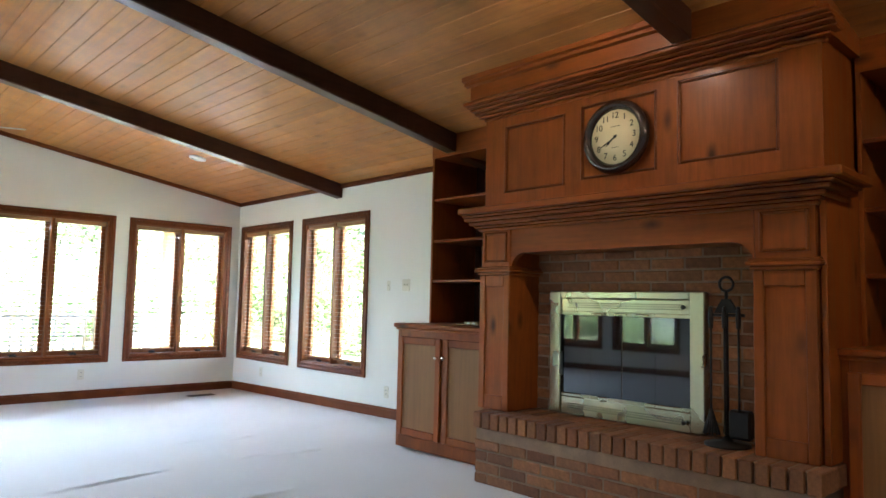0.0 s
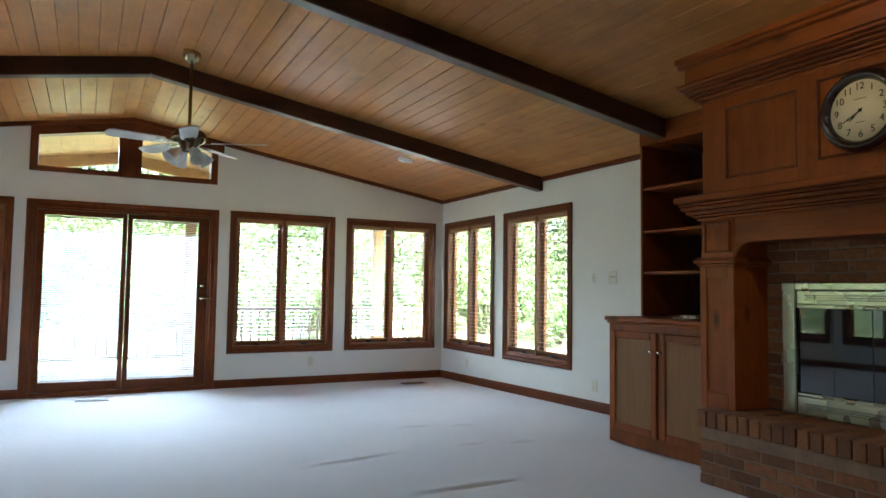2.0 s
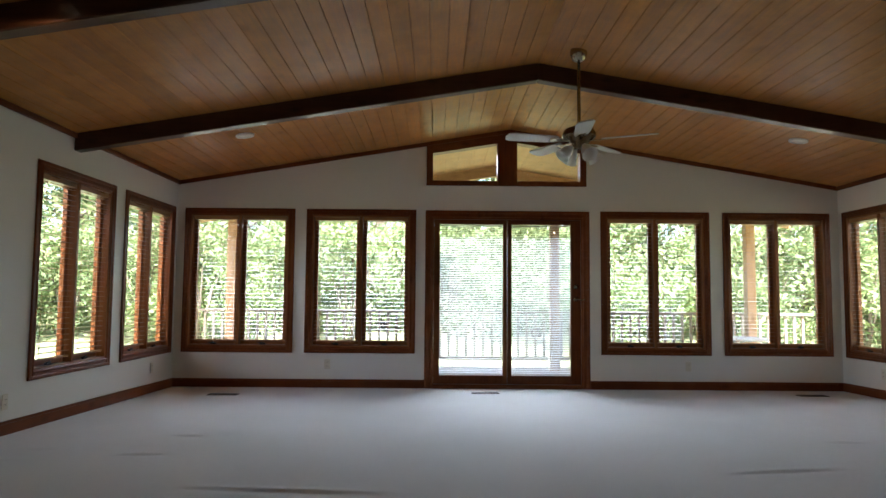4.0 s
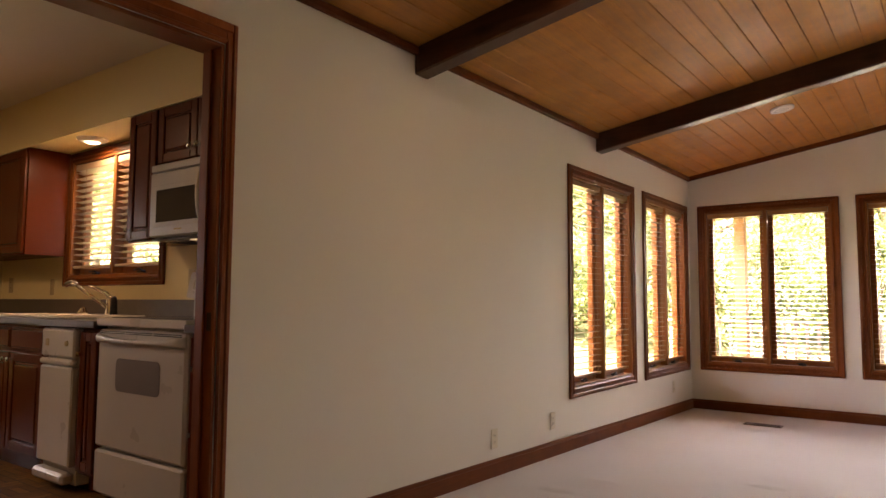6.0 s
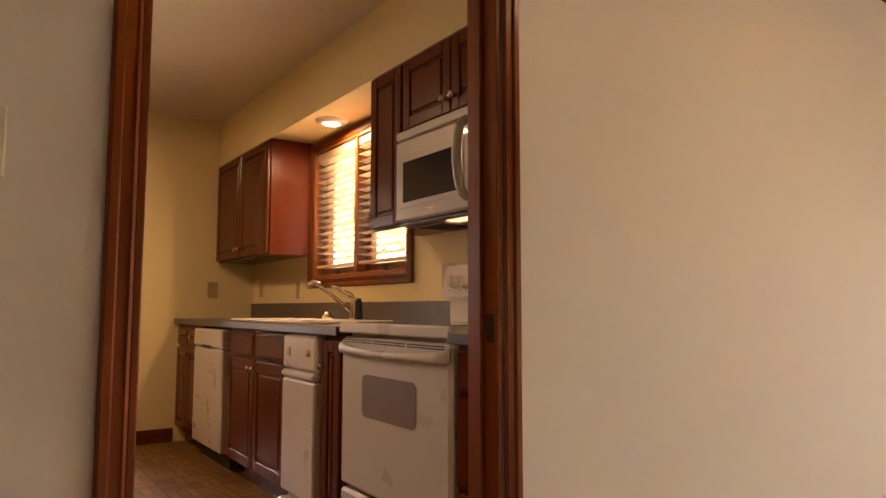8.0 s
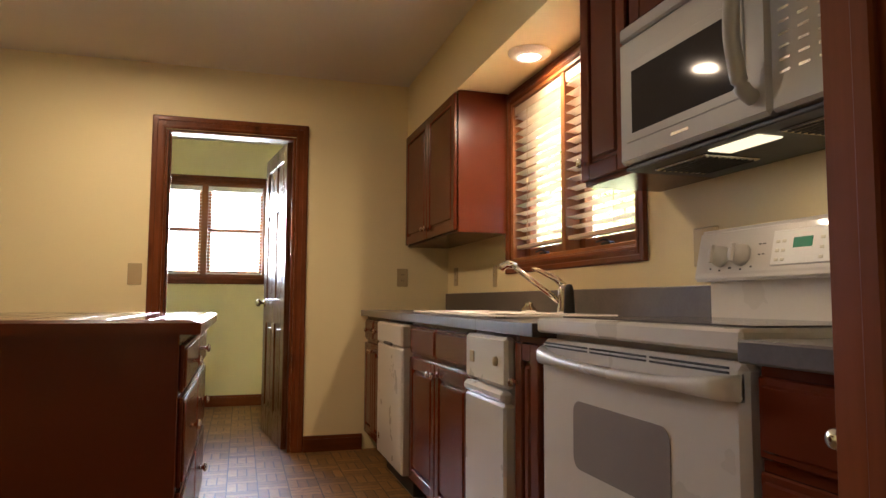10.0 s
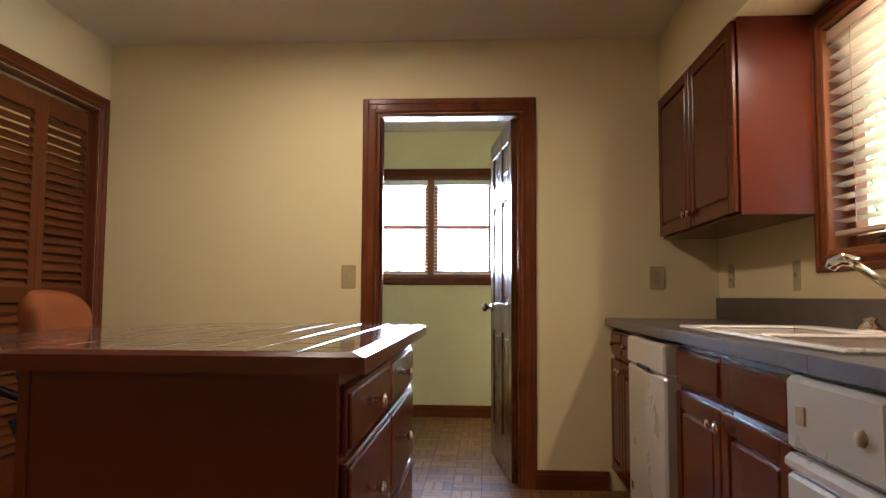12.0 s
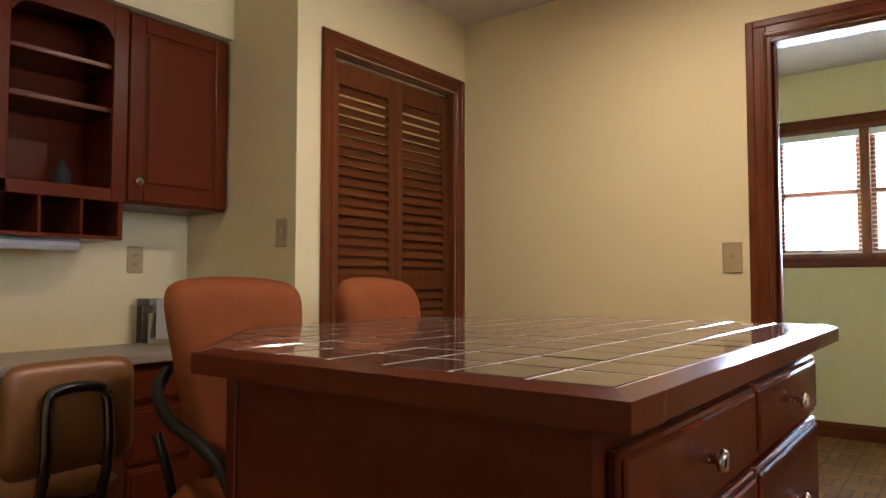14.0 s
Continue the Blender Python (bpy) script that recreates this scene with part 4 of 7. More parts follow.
# firebox with brass frame and glass doors
t = thing("fireplace_insert", (7.3, -6.34, HZ), "brass-framed fireplace insert with dark folding glass doors, closed", "fireplace")
b0, b1, bz0, bz1 = -6.86, -5.83, HZ + 0.002, 1.19
fx = 7.255
bm = bmesh.new()
for r in ((b0, b0 + 0.085, bz0, bz1), (b1 - 0.085, b1, bz0, bz1), (b0 + 0.085, b1 - 0.085, bz1 - 0.045, bz1)):
    cbox(bm, fx, BX + 0.03, *r, b=0.006)
M_satin = plain("satin_nickel_brass", (0.44, 0.42, 0.31), 0.28, 1.0, vary=0.05, scale=3, fine=60, relief=0)
part("brass_frame", bm, M_satin, t, "satin nickel-brass frame")
for z0, z1 in ((bz1 - 0.125, bz1 - 0.047), (bz0, bz0 + 0.105)):
    lou = part("vent_panel", boxes((fx + 0.012, BX + 0.02, b0 + 0.086, b1 - 0.086, z0, z1)), M_satin, t, "perforated nickel-brass vent strip")
    bm = bmesh.new()
    zc = (z0 + z1) / 2
    for k in range(52):
        for q in (-1, 0, 1):
            u, w = b0 + 0.125 + k * 0.0148 + 0.0074 * (q % 2), zc + q * 0.013
            prism(bm, [(u - 0.005, w), (u, w - 0.005), (u + 0.005, w), (u, w + 0.005)], fx + 0.0105, fx + 0.0135, "x")
    part("perforations", bm, M_dark, lou, "rows of small dark perforations", kind="stuff")
    knob(lou, (fx + 0.012, b0 + 0.115, zc), (-1, 0, 0), M_black, 0.012, "damper_knob", "small black damper knob")
M_firelass, nt, b = nodes_of("smoked_glass")
b.inputs["Base Color"].default_value = (0.006, 0.007, 0.009, 1)
b.inputs["Roughness"].default_value = 0.03
b.inputs["Specular IOR Level"].default_value = 0.8
gz0, gz1 = bz0 + 0.107, bz1 - 0.127
wdt = (b1 - b0 - 0.172) / 4
for k in range(4):
    a = b0 + 0.086 + k * wdt
    dr = part("glass_door", boxes((fx + 0.02 + 0.004 * (k % 2), fx + 0.026 + 0.004 * (k % 2), a + 0.001, a + wdt - 0.001, gz0 + 0.02, gz1 - 0.02), b=0.001), M_firelass, t, "dark smoked glass")
    for z0 in (gz0, gz1 - 0.02):
        part("door_rail", boxes((fx + 0.012, fx + 0.03, a + 0.001, a + wdt - 0.001, z0, z0 + 0.02)), M_satin, dr)
for y in (-6.20, -6.35, -6.49):
    part("door_pull", boxes((fx - 0.008, fx + 0.012, y - 0.04, y + 0.04, gz1 - 0.014, gz1 - 0.004)), M_brass, t, "small brass pull")
part("firebox", boxes((BX + 0.035, 7.85, b0 + 0.06, b1 - 0.06, HZ, bz1 - 0.02)), M_dark, t)

# wall clock at twenty to eight
t = thing("wall_clock", (7.0, -6.457, 2.055), "round clock, dark rim, cream face, showing twenty to eight", "clock")
FACE = pose(7.045, -6.457, 2.055, 90, 0, -90)


def on_face(bm, m):
    bmesh.ops.transform(bm, matrix=m, verts=bm.verts)
    return bm


bm = bmesh.new()
lathe(bm, [(0.155, 0.0), (0.205, 0.0), (0.212, 0.015), (0.205, 0.035), (0.19, 0.05), (0.178, 0.052), (0.165, 0.04), (0.158, 0.026), (0.155, 0.02)], 48)
part("rim", on_face(bm, FACE), plain("dark_clock_rim", (0.02, 0.012, 0.009), 0.22, vary=0.2, relief=0, coat=0.5), t)
bm = bmesh.new()
lathe(bm, [(0, 0.0), (0.16, 0.0), (0.16, 0.02), (0, 0.021)], 48)
part("clock_face", on_face(bm, FACE), plain("aged_clock_face", (0.70, 0.58, 0.33), 0.5, vary=0.05, scale=10, relief=0), t)
M_ink = plain("black_print", (0.015, 0.012, 0.01), 0.5, vary=0.1, relief=0)


def text_mesh(text, size, m, material, parent, name="numeral"):
    cu = bpy.data.curves.new(name, "FONT")
    cu.body, cu.size, cu.align_x, cu.align_y, cu.extrude = text, size, "CENTER", "CENTER", 0.0006
    ob = bpy.data.objects.new(name, cu)
    scene.collection.objects.link(ob)
    bpy.context.view_layer.update()
    me = bpy.data.meshes.new_from_object(ob.evaluated_get(bpy.context.evaluated_depsgraph_get()))
    bpy.data.objects.remove(ob)
    bm = bmesh.new()
    bm.from_mesh(me)
    bpy.data.meshes.remove(me)
    return part(name, on_face(bm, m), material, parent)


for n in range(1, 13):
    a = math.radians(90 - 30 * n)
    text_mesh(str(n), 0.05, FACE @ Matrix.Translation((0.122 * math.cos(a), 0.122 * math.sin(a), 0.0225)), M_ink, t)
part("face_print", on_face(boxes((-0.03, 0.03, 0.058, 0.061, 0.0212, 0.0224), (-0.022, 0.022, -0.062, -0.059, 0.0212, 0.0224), b=0.0002), FACE), M_ink, t)
for ln, w, ang in ((0.075, 0.006, 90 - 30 * 7.66), (0.105, 0.004, 90 - 240)):
    bm = boxes((-0.015, ln, -w / 2, w / 2, 0.0235, 0.0245), (ln * 0.55, ln * 0.8, -w, w, 0.0235, 0.0245), b=0.0003)
    part("clock_hand", on_face(bm, FACE @ pose(0, 0, 0, 0, 0, ang)), M_ink, t)
bm = bmesh.new()
lathe(bm, [(0, 0.021), (0.008, 0.021), (0.008, 0.028), (0, 0.028)], 12)
part("hub", on_face(bm, FACE), M_ink, t)

# fire tools
t = thing("fireplace_tool_set", (7.12, -7.04, HZ), "black wrought-iron fireplace tool stand with hanging tools on the hearth", "fire tools")
bm = bmesh.new()
lathe(bm, [(0, 0), (0.11, 0), (0.11, 0.012), (0.03, 0.022), (0.012, 0.05), (0, 0.05)], 20, Matrix.Translation((7.12, -7.04, HZ)))
part("base", bm, M_black, t)
bm = bmesh.new()
tube(bm, [(7.12, -7.04, HZ + 0.03), (7.12, -7.04, 1.19)], 0.009, 8)
part("pole", bm, M_black, t)
bm = bmesh.new()
tube(bm, [(7.12, -7.04 + 0.035 * math.sin(a), 1.225 - 0.035 * math.cos(a)) for a in [i * 2 * math.pi / 20 for i in range(21)]], 0.007, 8)
part("ring_handle", bm, M_black, t)
bm = bmesh.new()
prism(bm, [(-7.10, 1.08), (-6.98, 1.08), (-7.02, 1.15), (-7.06, 1.15)], 7.11, 7.13, "x")
tube(bm, [(7.12, -7.13, 1.07), (7.12, -6.95, 1.07)], 0.008, 8)
part("tool_rack", bm, M_black, t)
for k, (dy, low) in enumerate(((-0.07, 0.6), (0.0, 0.55), (0.07, 0.6))):
    bm = bmesh.new()
    x = 7.095
    tube(bm, [(x, -7.04 + dy, 1.08), (x, -7.04 + dy, low)], 0.006, 8)
    lathe(bm, [(0, 0.0), (0.011, 0.005), (0.013, 0.06), (0.008, 0.11), (0, 0.115)], 10, Matrix.Translation((x, -7.04 + dy, 1.0)))
    if k == 0:
        cbox(bm, x - 0.008, x + 0.05, -7.04 + dy - 0.055, -7.04 + dy + 0.055, low - 0.13, low + 0.01, 0.012)
    elif k == 1:
        tube(bm, curve_points([(x, -7.04, low), (x - 0.01, -7.04, low - 0.05), (x + 0.02, -7.04, low - 0.07)]), 0.006, 8)
    else:
        for i in range(14):
            a = i * 2.4
            tube(bm, [(x, -7.04 + dy, low + 0.01), (x + 0.035 * math.cos(a), -7.04 + dy + 0.04 * math.sin(a), low - 0.12)], 0.005, 5)
    part("fire_tool", bm, M_black, t)

# ceiling fan under the ridge
FP = Vector((4.27, -2.80, 0))
fz = roof(4.27)
t = thing("ceiling_fan", (FP.x, FP.y, fz), "aged brass ceiling fan with white blades and frosted tulip shades, still", "ceiling fan")
At = Matrix.Translation
bm = bmesh.new()
lathe(bm, [(0, fz + 0.01), (0.068, fz + 0.01), (0.07, fz - 0.03), (0.05, fz - 0.075), (0.02, fz - 0.09), (0, fz - 0.09)], 24, At((FP.x, FP.y, 0)))
part("canopy", bm, M_brass, t)
bm = bmesh.new()
lathe(bm, [(0, fz - 0.08), (0.013, fz - 0.08), (0.013, 2.40), (0.03, 2.385), (0.03, 2.36), (0, 2.36)], 12, At((FP.x, FP.y, 0)))
part("down_rod", bm, M_brass, t)
bm = bmesh.new()
lathe(bm, [(0, 2.375), (0.05, 2.37), (0.115, 2.345), (0.135, 2.31), (0.135, 2.285), (0.12, 2.265), (0.09, 2.25), (0.065, 2.22), (0.055, 2.19), (0, 2.185)], 32, At((FP.x, FP.y, 0)))
part("motor_housing", bm, plain("antique_brass", (0.16, 0.11, 0.06), 0.25, 1.0, vary=0.2), t)
M_blade = plain("white_fan_blade", (0.62, 0.60, 0.58), 0.45, vary=0.05, relief=0)
for k in range(5):
    m = At((FP.x, FP.y, 2.255)) @ pose(0, 0, 0, 0, 0, -25 + 72 * k) @ pose(0, 0, 0, 11)
    bm = bmesh.new()
    pr = [(0.19, -0.05), (0.26, -0.062), (0.56, -0.07), (0.60, -0.055), (0.615, 0.0), (0.60, 0.055), (0.56, 0.07), (0.26, 0.062), (0.19, 0.05)]
    prism(bm, pr, -0.004, 0.004, "z")
    bl = part("blade", on_face(bm, m), M_blade, t)
    bm = boxes((0.08, 0.21, -0.014, 0.014, -0.01, -0.004), (0.17, 0.25, -0.035, 0.035, -0.009, -0.004))
    part("blade_bracket", on_face(bm, m), M_brass, bl)
M_frost = plain("frosted_glass", (0.82, 0.82, 0.80), 0.5, vary=0.04, relief=0)
for k in range(4):
    m = At((FP.x, FP.y, 2.20)) @ pose(0, 0, 0, 0, 0, 20 + 90 * k) @ pose(0.07, 0, 0, 0, 135, 0)
    bm = bmesh.new()
    lathe(bm, [(0.02, 0.0), (0.028, 0.02), (0.045, 0.05), (0.05, 0.09), (0.066, 0.125), (0.063, 0.126), (0.046, 0.09), (0.041, 0.05), (0.02, 0.018)], 20, m)
    part("glass_shade", bm, M_frost, t, "frosted tulip glass shade")

# recessed round fixtures in the boards
for k, (x, y) in enumerate(((1.22, -1.54), (6.735, -1.52), (6.1, -6.55), (6.1, -8.86))):
    lit = k > 1
    t = thing("recessed_light", (x, y, roof(x)), "round white recessed ceiling light, " + ("lit" if lit else "off"), "ceiling light", "recessed lights")
    s = 1 if x < RIDGE else -1
    m = At((x, y, roof(x) + 0.004)) @ pose(0, 0, 0, 0, -s * math.degrees(math.atan(SLOPE)), 0)
    bm = bmesh.new()
    lathe(bm, [(0.055, 0.0), (0.09, 0.0), (0.088, -0.018), (0.06, -0.026), (0.055, -0.01)], 28, m)
    part("trim_ring", bm, M_white_plastic, t)
    bm = bmesh.new()
    lathe(bm, [(0, -0.004), (0.056, -0.004), (0.056, -0.012), (0.03, -0.02), (0, -0.022)], 24, m)
    part("bulb", bm, glow("warm_bulb", (1.0, 0.75, 0.45), 0.55) if lit else M_white_plastic, t)
# small flush lamp beside the second beam
t = thing("flush_ceiling_lamp", (1.12, -4.83, roof(1.12)), "small lit glass ceiling lamp with a brass collar beside a beam", "ceiling light")
bm = bmesh.new()
lathe(bm, [(0, 0.02), (0.045, 0.01), (0.045, -0.012), (0.03, -0.02), (0, -0.02)], 24, At((1.12, -4.83, roof(1.12))))
part("collar", bm, M_brass, t)
bm = bmesh.new()
lathe(bm, [(0.03, -0.02), (0.045, -0.03), (0.042, -0.05), (0.02, -0.062), (0, -0.065)], 24, At((1.12, -4.83, roof(1.12))))
part("glass_dome", bm, glow("lit_glass", (1.0, 0.72, 0.42), 0.04), t, "lit frosted glass dome")


def plate(name, m, w, h, label, category, holes="outlet", mat=None, gang=1, group=""):
    """A wall plate; the wall is at y = 0 and the room on -y."""
    t = thing(name, m.translation, label, category, group)
    mat = mat or M_almond
    part("cover_plate", on_face(boxes((-w / 2, w / 2, -0.007, -0.0005, -h / 2, h / 2), b=0.003), m), mat, t)
    for g in range(gang):
        u = (g - (gang - 1) / 2) * 0.046
        if holes == "outlet":
            for z in (-0.02, 0.02):
                o = part("socket", on_face(boxes((u - 0.016, u + 0.016, -0.0095, -0.006, z - 0.013, z + 0.013), b=0.003), m), mat, t)
                part("slot", on_face(boxes((u - 0.008, u - 0.005, -0.0102, -0.009, z - 0.005, z + 0.005), (u + 0.005, u + 0.008, -0.0102, -0.009, z - 0.005, z + 0.005), b=0.0003), m), M_dark, o)
        else:
            part("toggle", on_face(boxes((u - 0.005, u + 0.005, -0.016, -0.006, -0.004, 0.014), b=0.002), m), mat, t)
    return t


M_plate = plain("pale_ivory_plastic", (0.66, 0.62, 0.50), 0.4, vary=0.03, relief=0)
for m in (pose(0, -3.913, 0.195, 0, 0, 90), pose(0, -3.161, 0.20, 0, 0, 90), pose(0, -0.6, 0.19, 0, 0, 90), pose(1.84, 0, 0.19), pose(6.15, 0, 0.19), pose(XR, -3.25, 0.21, 0, 0, -90), pose(XR, -0.75, 0.19, 0, 0, -90)):
    plate("wall_outlet", m, 0.07, 0.115, "ivory plastic double wall outlet above the baseboard", "outlet", mat=M_plate, group="living room outlets")
plate("light_switch", pose(XR, -3.51, 1.26, 0, 0, -90), 0.115, 0.115, "ivory double light switch beside the bookcase", "light switch", "switch", M_plate, 2)
plate("light_switch", pose(XR, -3.24, 1.255, 0, 0, -90), 0.05, 0.1, "small ivory wall control", "light switch", "switch", M_plate, 1)
plate("light_switch", pose(0, -6.97, 1.25, 0, 0, 90), 0.12, 0.12, "ivory light switch beside the kitchen doorway", "light switch", "switch", M_plate, 2)
for x, y in ((0.84, -0.735), (3.69, -0.45), (7.36, -0.5)):
    g = ground(y)
    t = thing("floor_vent", (x, y, g), "dark brown metal floor register set in the carpet", "floor vent", "floor registers")
    part("vent_frame", boxes((x - 0.16, x + 0.16, y - 0.06, y + 0.06, g - 0.002, g + 0.007)), plain("brown_metal", (0.09, 0.06, 0.04), 0.4, 0.5), t)
    for k in range(9):
        part("vent_slat", boxes((x - 0.145 + 0.033 * k, x - 0.145 + 0.033 * k + 0.02, y - 0.045, y + 0.045, g + 0.007, g + 0.010)), M_dark, t)

# ---- kitchen ----
M_counter = plain("grey_brown_laminate", (0.095, 0.074, 0.066), 0.35, vary=0.3, scale=9, fine=90, relief=0.02)
CF = -5.67                                # front of the cabinet doors


def raised_door(parent, m, w, h, material, name="door", fr=0.055):
    """A raised-panel front: local x 0..w, z 0..h, its face on -y."""
    bm = bmesh.new()
    fr = min(fr, h * 0.3)
    for r in ((0, fr, 0, h), (w - fr, w, 0, h), (fr, w - fr, 0, fr), (fr, w - fr, h - fr, h)):
        cbox(bm, r[0], r[1], -0.02, -0.001, r[2], r[3], 0.004)
    door = part(name, on_face(bm, m), material["z"], parent)
    bm = bmesh.new()
    cbox(bm, fr - 0.002, w - fr + 0.002, -0.009, -0.001, fr - 0.002, h - fr + 0.002, 0.001)
    if h > 0.25:
        q = 0.012
        cbox(bm, fr + q, w - fr - q, -0.019, -0.004, fr + q, h - fr - q, 0.013)
    part("panel", on_face(bm, m), material["z"], door)
    return door


def slab_front(parent, m, w, h, material, name="drawer"):
    bm = bmesh.new()
    cbox(bm, 0, w, -0.014, -0.001, 0, h, 0.003)
    cbox(bm, 0.012, w - 0.012, -0.021, -0.012, 0.012, h - 0.012, 0.007)
    return part(name, on_face(bm, m), material["x"], parent)


def base_unit(x0, x1, doors, drawers, label, knobs=True, z1=0.868):
    t = thing("base_cabinet", ((x0 + x1) / 2, -5.45, 0), label, "cabinet", "kitchen base cabinets")
    part("body", boxes((x0, x1, CF + 0.021, KY - 0.003, 0.10, z1), (x0, x1, CF + 0.085, KY - 0.003, 0, 0.10)), M_cherry["z"], t)
    n = max(doors, 1)
    w = (x1 - x0 - 0.02) / n
    for k in range(n):
        a = x0 + 0.01 + k * w
        dh = 0.13
        top = z1 - 0.02
        if drawers:
            d = slab_front(t, pose(a + 0.006, CF + 0.02, top - dh), w - 0.012, dh, M_cherry)
            if knobs:
                knob(d, (a + w / 2, CF, top - dh / 2), (0, -1, 0), name="handle")
        d = raised_door(t, pose(a + 0.006, CF + 0.02, 0.12), w - 0.012, top - dh - 0.02 - 0.12 if drawers else top - 0.12, M_cherry)
        kx = a + w - 0.035 if (k == 0 and n > 1) else a + 0.035
        knob(d, (kx, CF, 0.655 if drawers else 0.73), (0, -1, 0), name="handle")
    return t


base_unit(KX + 0.003, -3.475, 2, True, "cherry base cabinet with two narrow doors and drawers beside the dishwasher")
base_unit(-2.842, -1.91, 2, True, "cherry sink cabinet with two doors and two false drawer fronts", knobs=False)
base_unit(-1.508, -1.307, 1, False, "narrow cherry filler cabinet with one knob beside the stove")
t = thing("base_cabinet", (-0.25, -5.45, 0), "dark cherry drawer cabinet with three drawers beside the stove", "cabinet", "kitchen base cabinets")
part("body", boxes((-0.498, -WT - 0.003, CF + 0.021, KY - 0.003, 0.0, 0.868)), M_cherry["z"], t)
for z, h in ((0.72, 0.13), (0.43, 0.27), (0.12, 0.29)):
    d = slab_front(t, pose(-0.488, CF + 0.02, z), 0.355, h, M_cherry)
    knob(d, (-0.31, CF, z + h / 2), (0, -1, 0), name="handle")
# worktop in two runs, with a splash at the wall
for k, (a, b) in enumerate(((KX + 0.003, -1.307), (-0.498, -WT - 0.003))):
    t = thing("worktop", ((a + b) / 2, -5.45, 0.87), "grey-brown laminate worktop with a low splashback", "worktop")
    bm = bmesh.new()
    if k:
        cbox(bm, a, b, CF - 0.025, KY - 0.002, 0.87, 0.908, 0.004)
    else:
        s0, s1, sy0, sy1 = -2.90, -1.78, -5.60, -5.20
        for r in ((a, s0, CF - 0.025, KY - 0.002), (s1, b, CF - 0.025, KY - 0.002), (s0, s1, CF - 0.025, sy0), (s0, s1, sy1, KY - 0.002)):
            cbox(bm, *r, 0.87, 0.908, 0.002)
    part("slab", bm, M_counter, t)
    part("splashback", boxes((a if k else KX + 0.003, b if not k else b, KY - 0.02, KY - 0.002, 0.908, 1.02), b=0.003), M_counter, t)
# the splash runs on behind the stove
tagged(part("splash_strip", boxes((-1.306, -0.499, KY - 0.018, KY - 0.002, 0.90, 1.02)), M_counter, None), "grey-brown laminate splash strip behind the stove", "splashback")
# sink
M_sink = plain("white_sink_enamel", (0.84, 0.80, 0.72), 0.22, vary=0.02, relief=0, coat=0.4)
t = thing("kitchen_sink", (-2.33, -5.43, 0.91), "white enamelled double sink set into the worktop", "sink")
bm = bmesh.new()
for r in ((-2.92, -1.76, -5.63, -5.595), (-2.92, -1.76, -5.24, -5.15), (-2.92, -2.87, -5.595, -5.24), (-1.81, -1.76, -5.595, -5.24), (-2.36, -2.30, -5.595, -5.24)):
    cbox(bm, *r, 0.9082, 0.922, 0.006)
part("rim", bm, M_sink, t)
for a, b in ((-2.87, -2.36), (-2.30, -1.81)):
    bm = bmesh.new()
    for r in ((a - 0.006, a, -5.595, -5.24), (b, b + 0.006, -5.595, -5.24), (a, b, -5.60, -5.595), (a, b, -5.24, -5.235)):
        cbox(bm, *r, 0.73, 0.91, 0.001)
    cbox(bm, a, b, -5.595, -5.24, 0.73, 0.738, 0.001)
    part("basin", bm, M_sink, t)
t = thing("kitchen_faucet", (-2.12, -5.19, 0.922), "chrome single-lever kitchen faucet with black lever base behind the sink", "faucet")
fx_, fy_ = -2.12, -5.19
bm = bmesh.new()
lathe(bm, [(0, 0), (0.032, 0), (0.03, 0.01), (0.026, 0.03), (0.026, 0.10), (0.02, 0.115), (0, 0.118)], 20, Matrix.Translation((fx_, fy_, 0.922)))
part("base", bm, M_nickel, t)
bm = bmesh.new()
tip = Vector((fx_ - 0.085, fy_ - 0.195, 1.118))
tube(bm, [(fx_ - 0.006, fy_ - 0.012, 0.962), (fx_ - 0.04, fy_ - 0.09, 1.03), tip], 0.011, 12)
part("spout", bm, M_nickel, t)
bm = bmesh.new()
tube(bm, [tip + Vector((0.008, 0.018, -0.004)), tip + Vector((-0.008, -0.018, 0.006)), tip + Vector((-0.016, -0.036, -0.006)), tip + Vector((-0.019, -0.043, -0.02))], [0.014, 0.018, 0.018, 0.014], 14)
part("spout_head", bm, M_nickel, t)
bm = bmesh.new()
tube(bm, [(fx_, fy_, 1.03), (fx_ - 0.012, fy_ - 0.03, 1.062), (fx_ - 0.045, fy_ - 0.10, 1.10), (fx_ - 0.055, fy_ - 0.12, 1.104)], [0.016, 0.013, 0.009, 0.007], 12)
part("lever", bm, M_nickel, t)
bm = bmesh.new()
lathe(bm, [(0, 0), (0.024, 0), (0.022, 0.02), (0.019, 0.09), (0.012, 0.115), (0, 0.118)], 16, Matrix.Translation((fx_ + 0.055, fy_ - 0.005, 0.922)))
part("side_sprayer", bm, M_black, t, "black side sprayer")
t = thing("soap_dispenser", (-2.48, -5.19, 0.922), "small chrome drain control on the sink rim", "drain control")
bm = bmesh.new()
lathe(bm, [(0, 0), (0.035, 0), (0.033, 0.012), (0.018, 0.03), (0.02, 0.038), (0, 0.045)], 18, Matrix.Translation((-2.48, -5.19, 0.922)))
part("cap", bm, M_nickel, t)

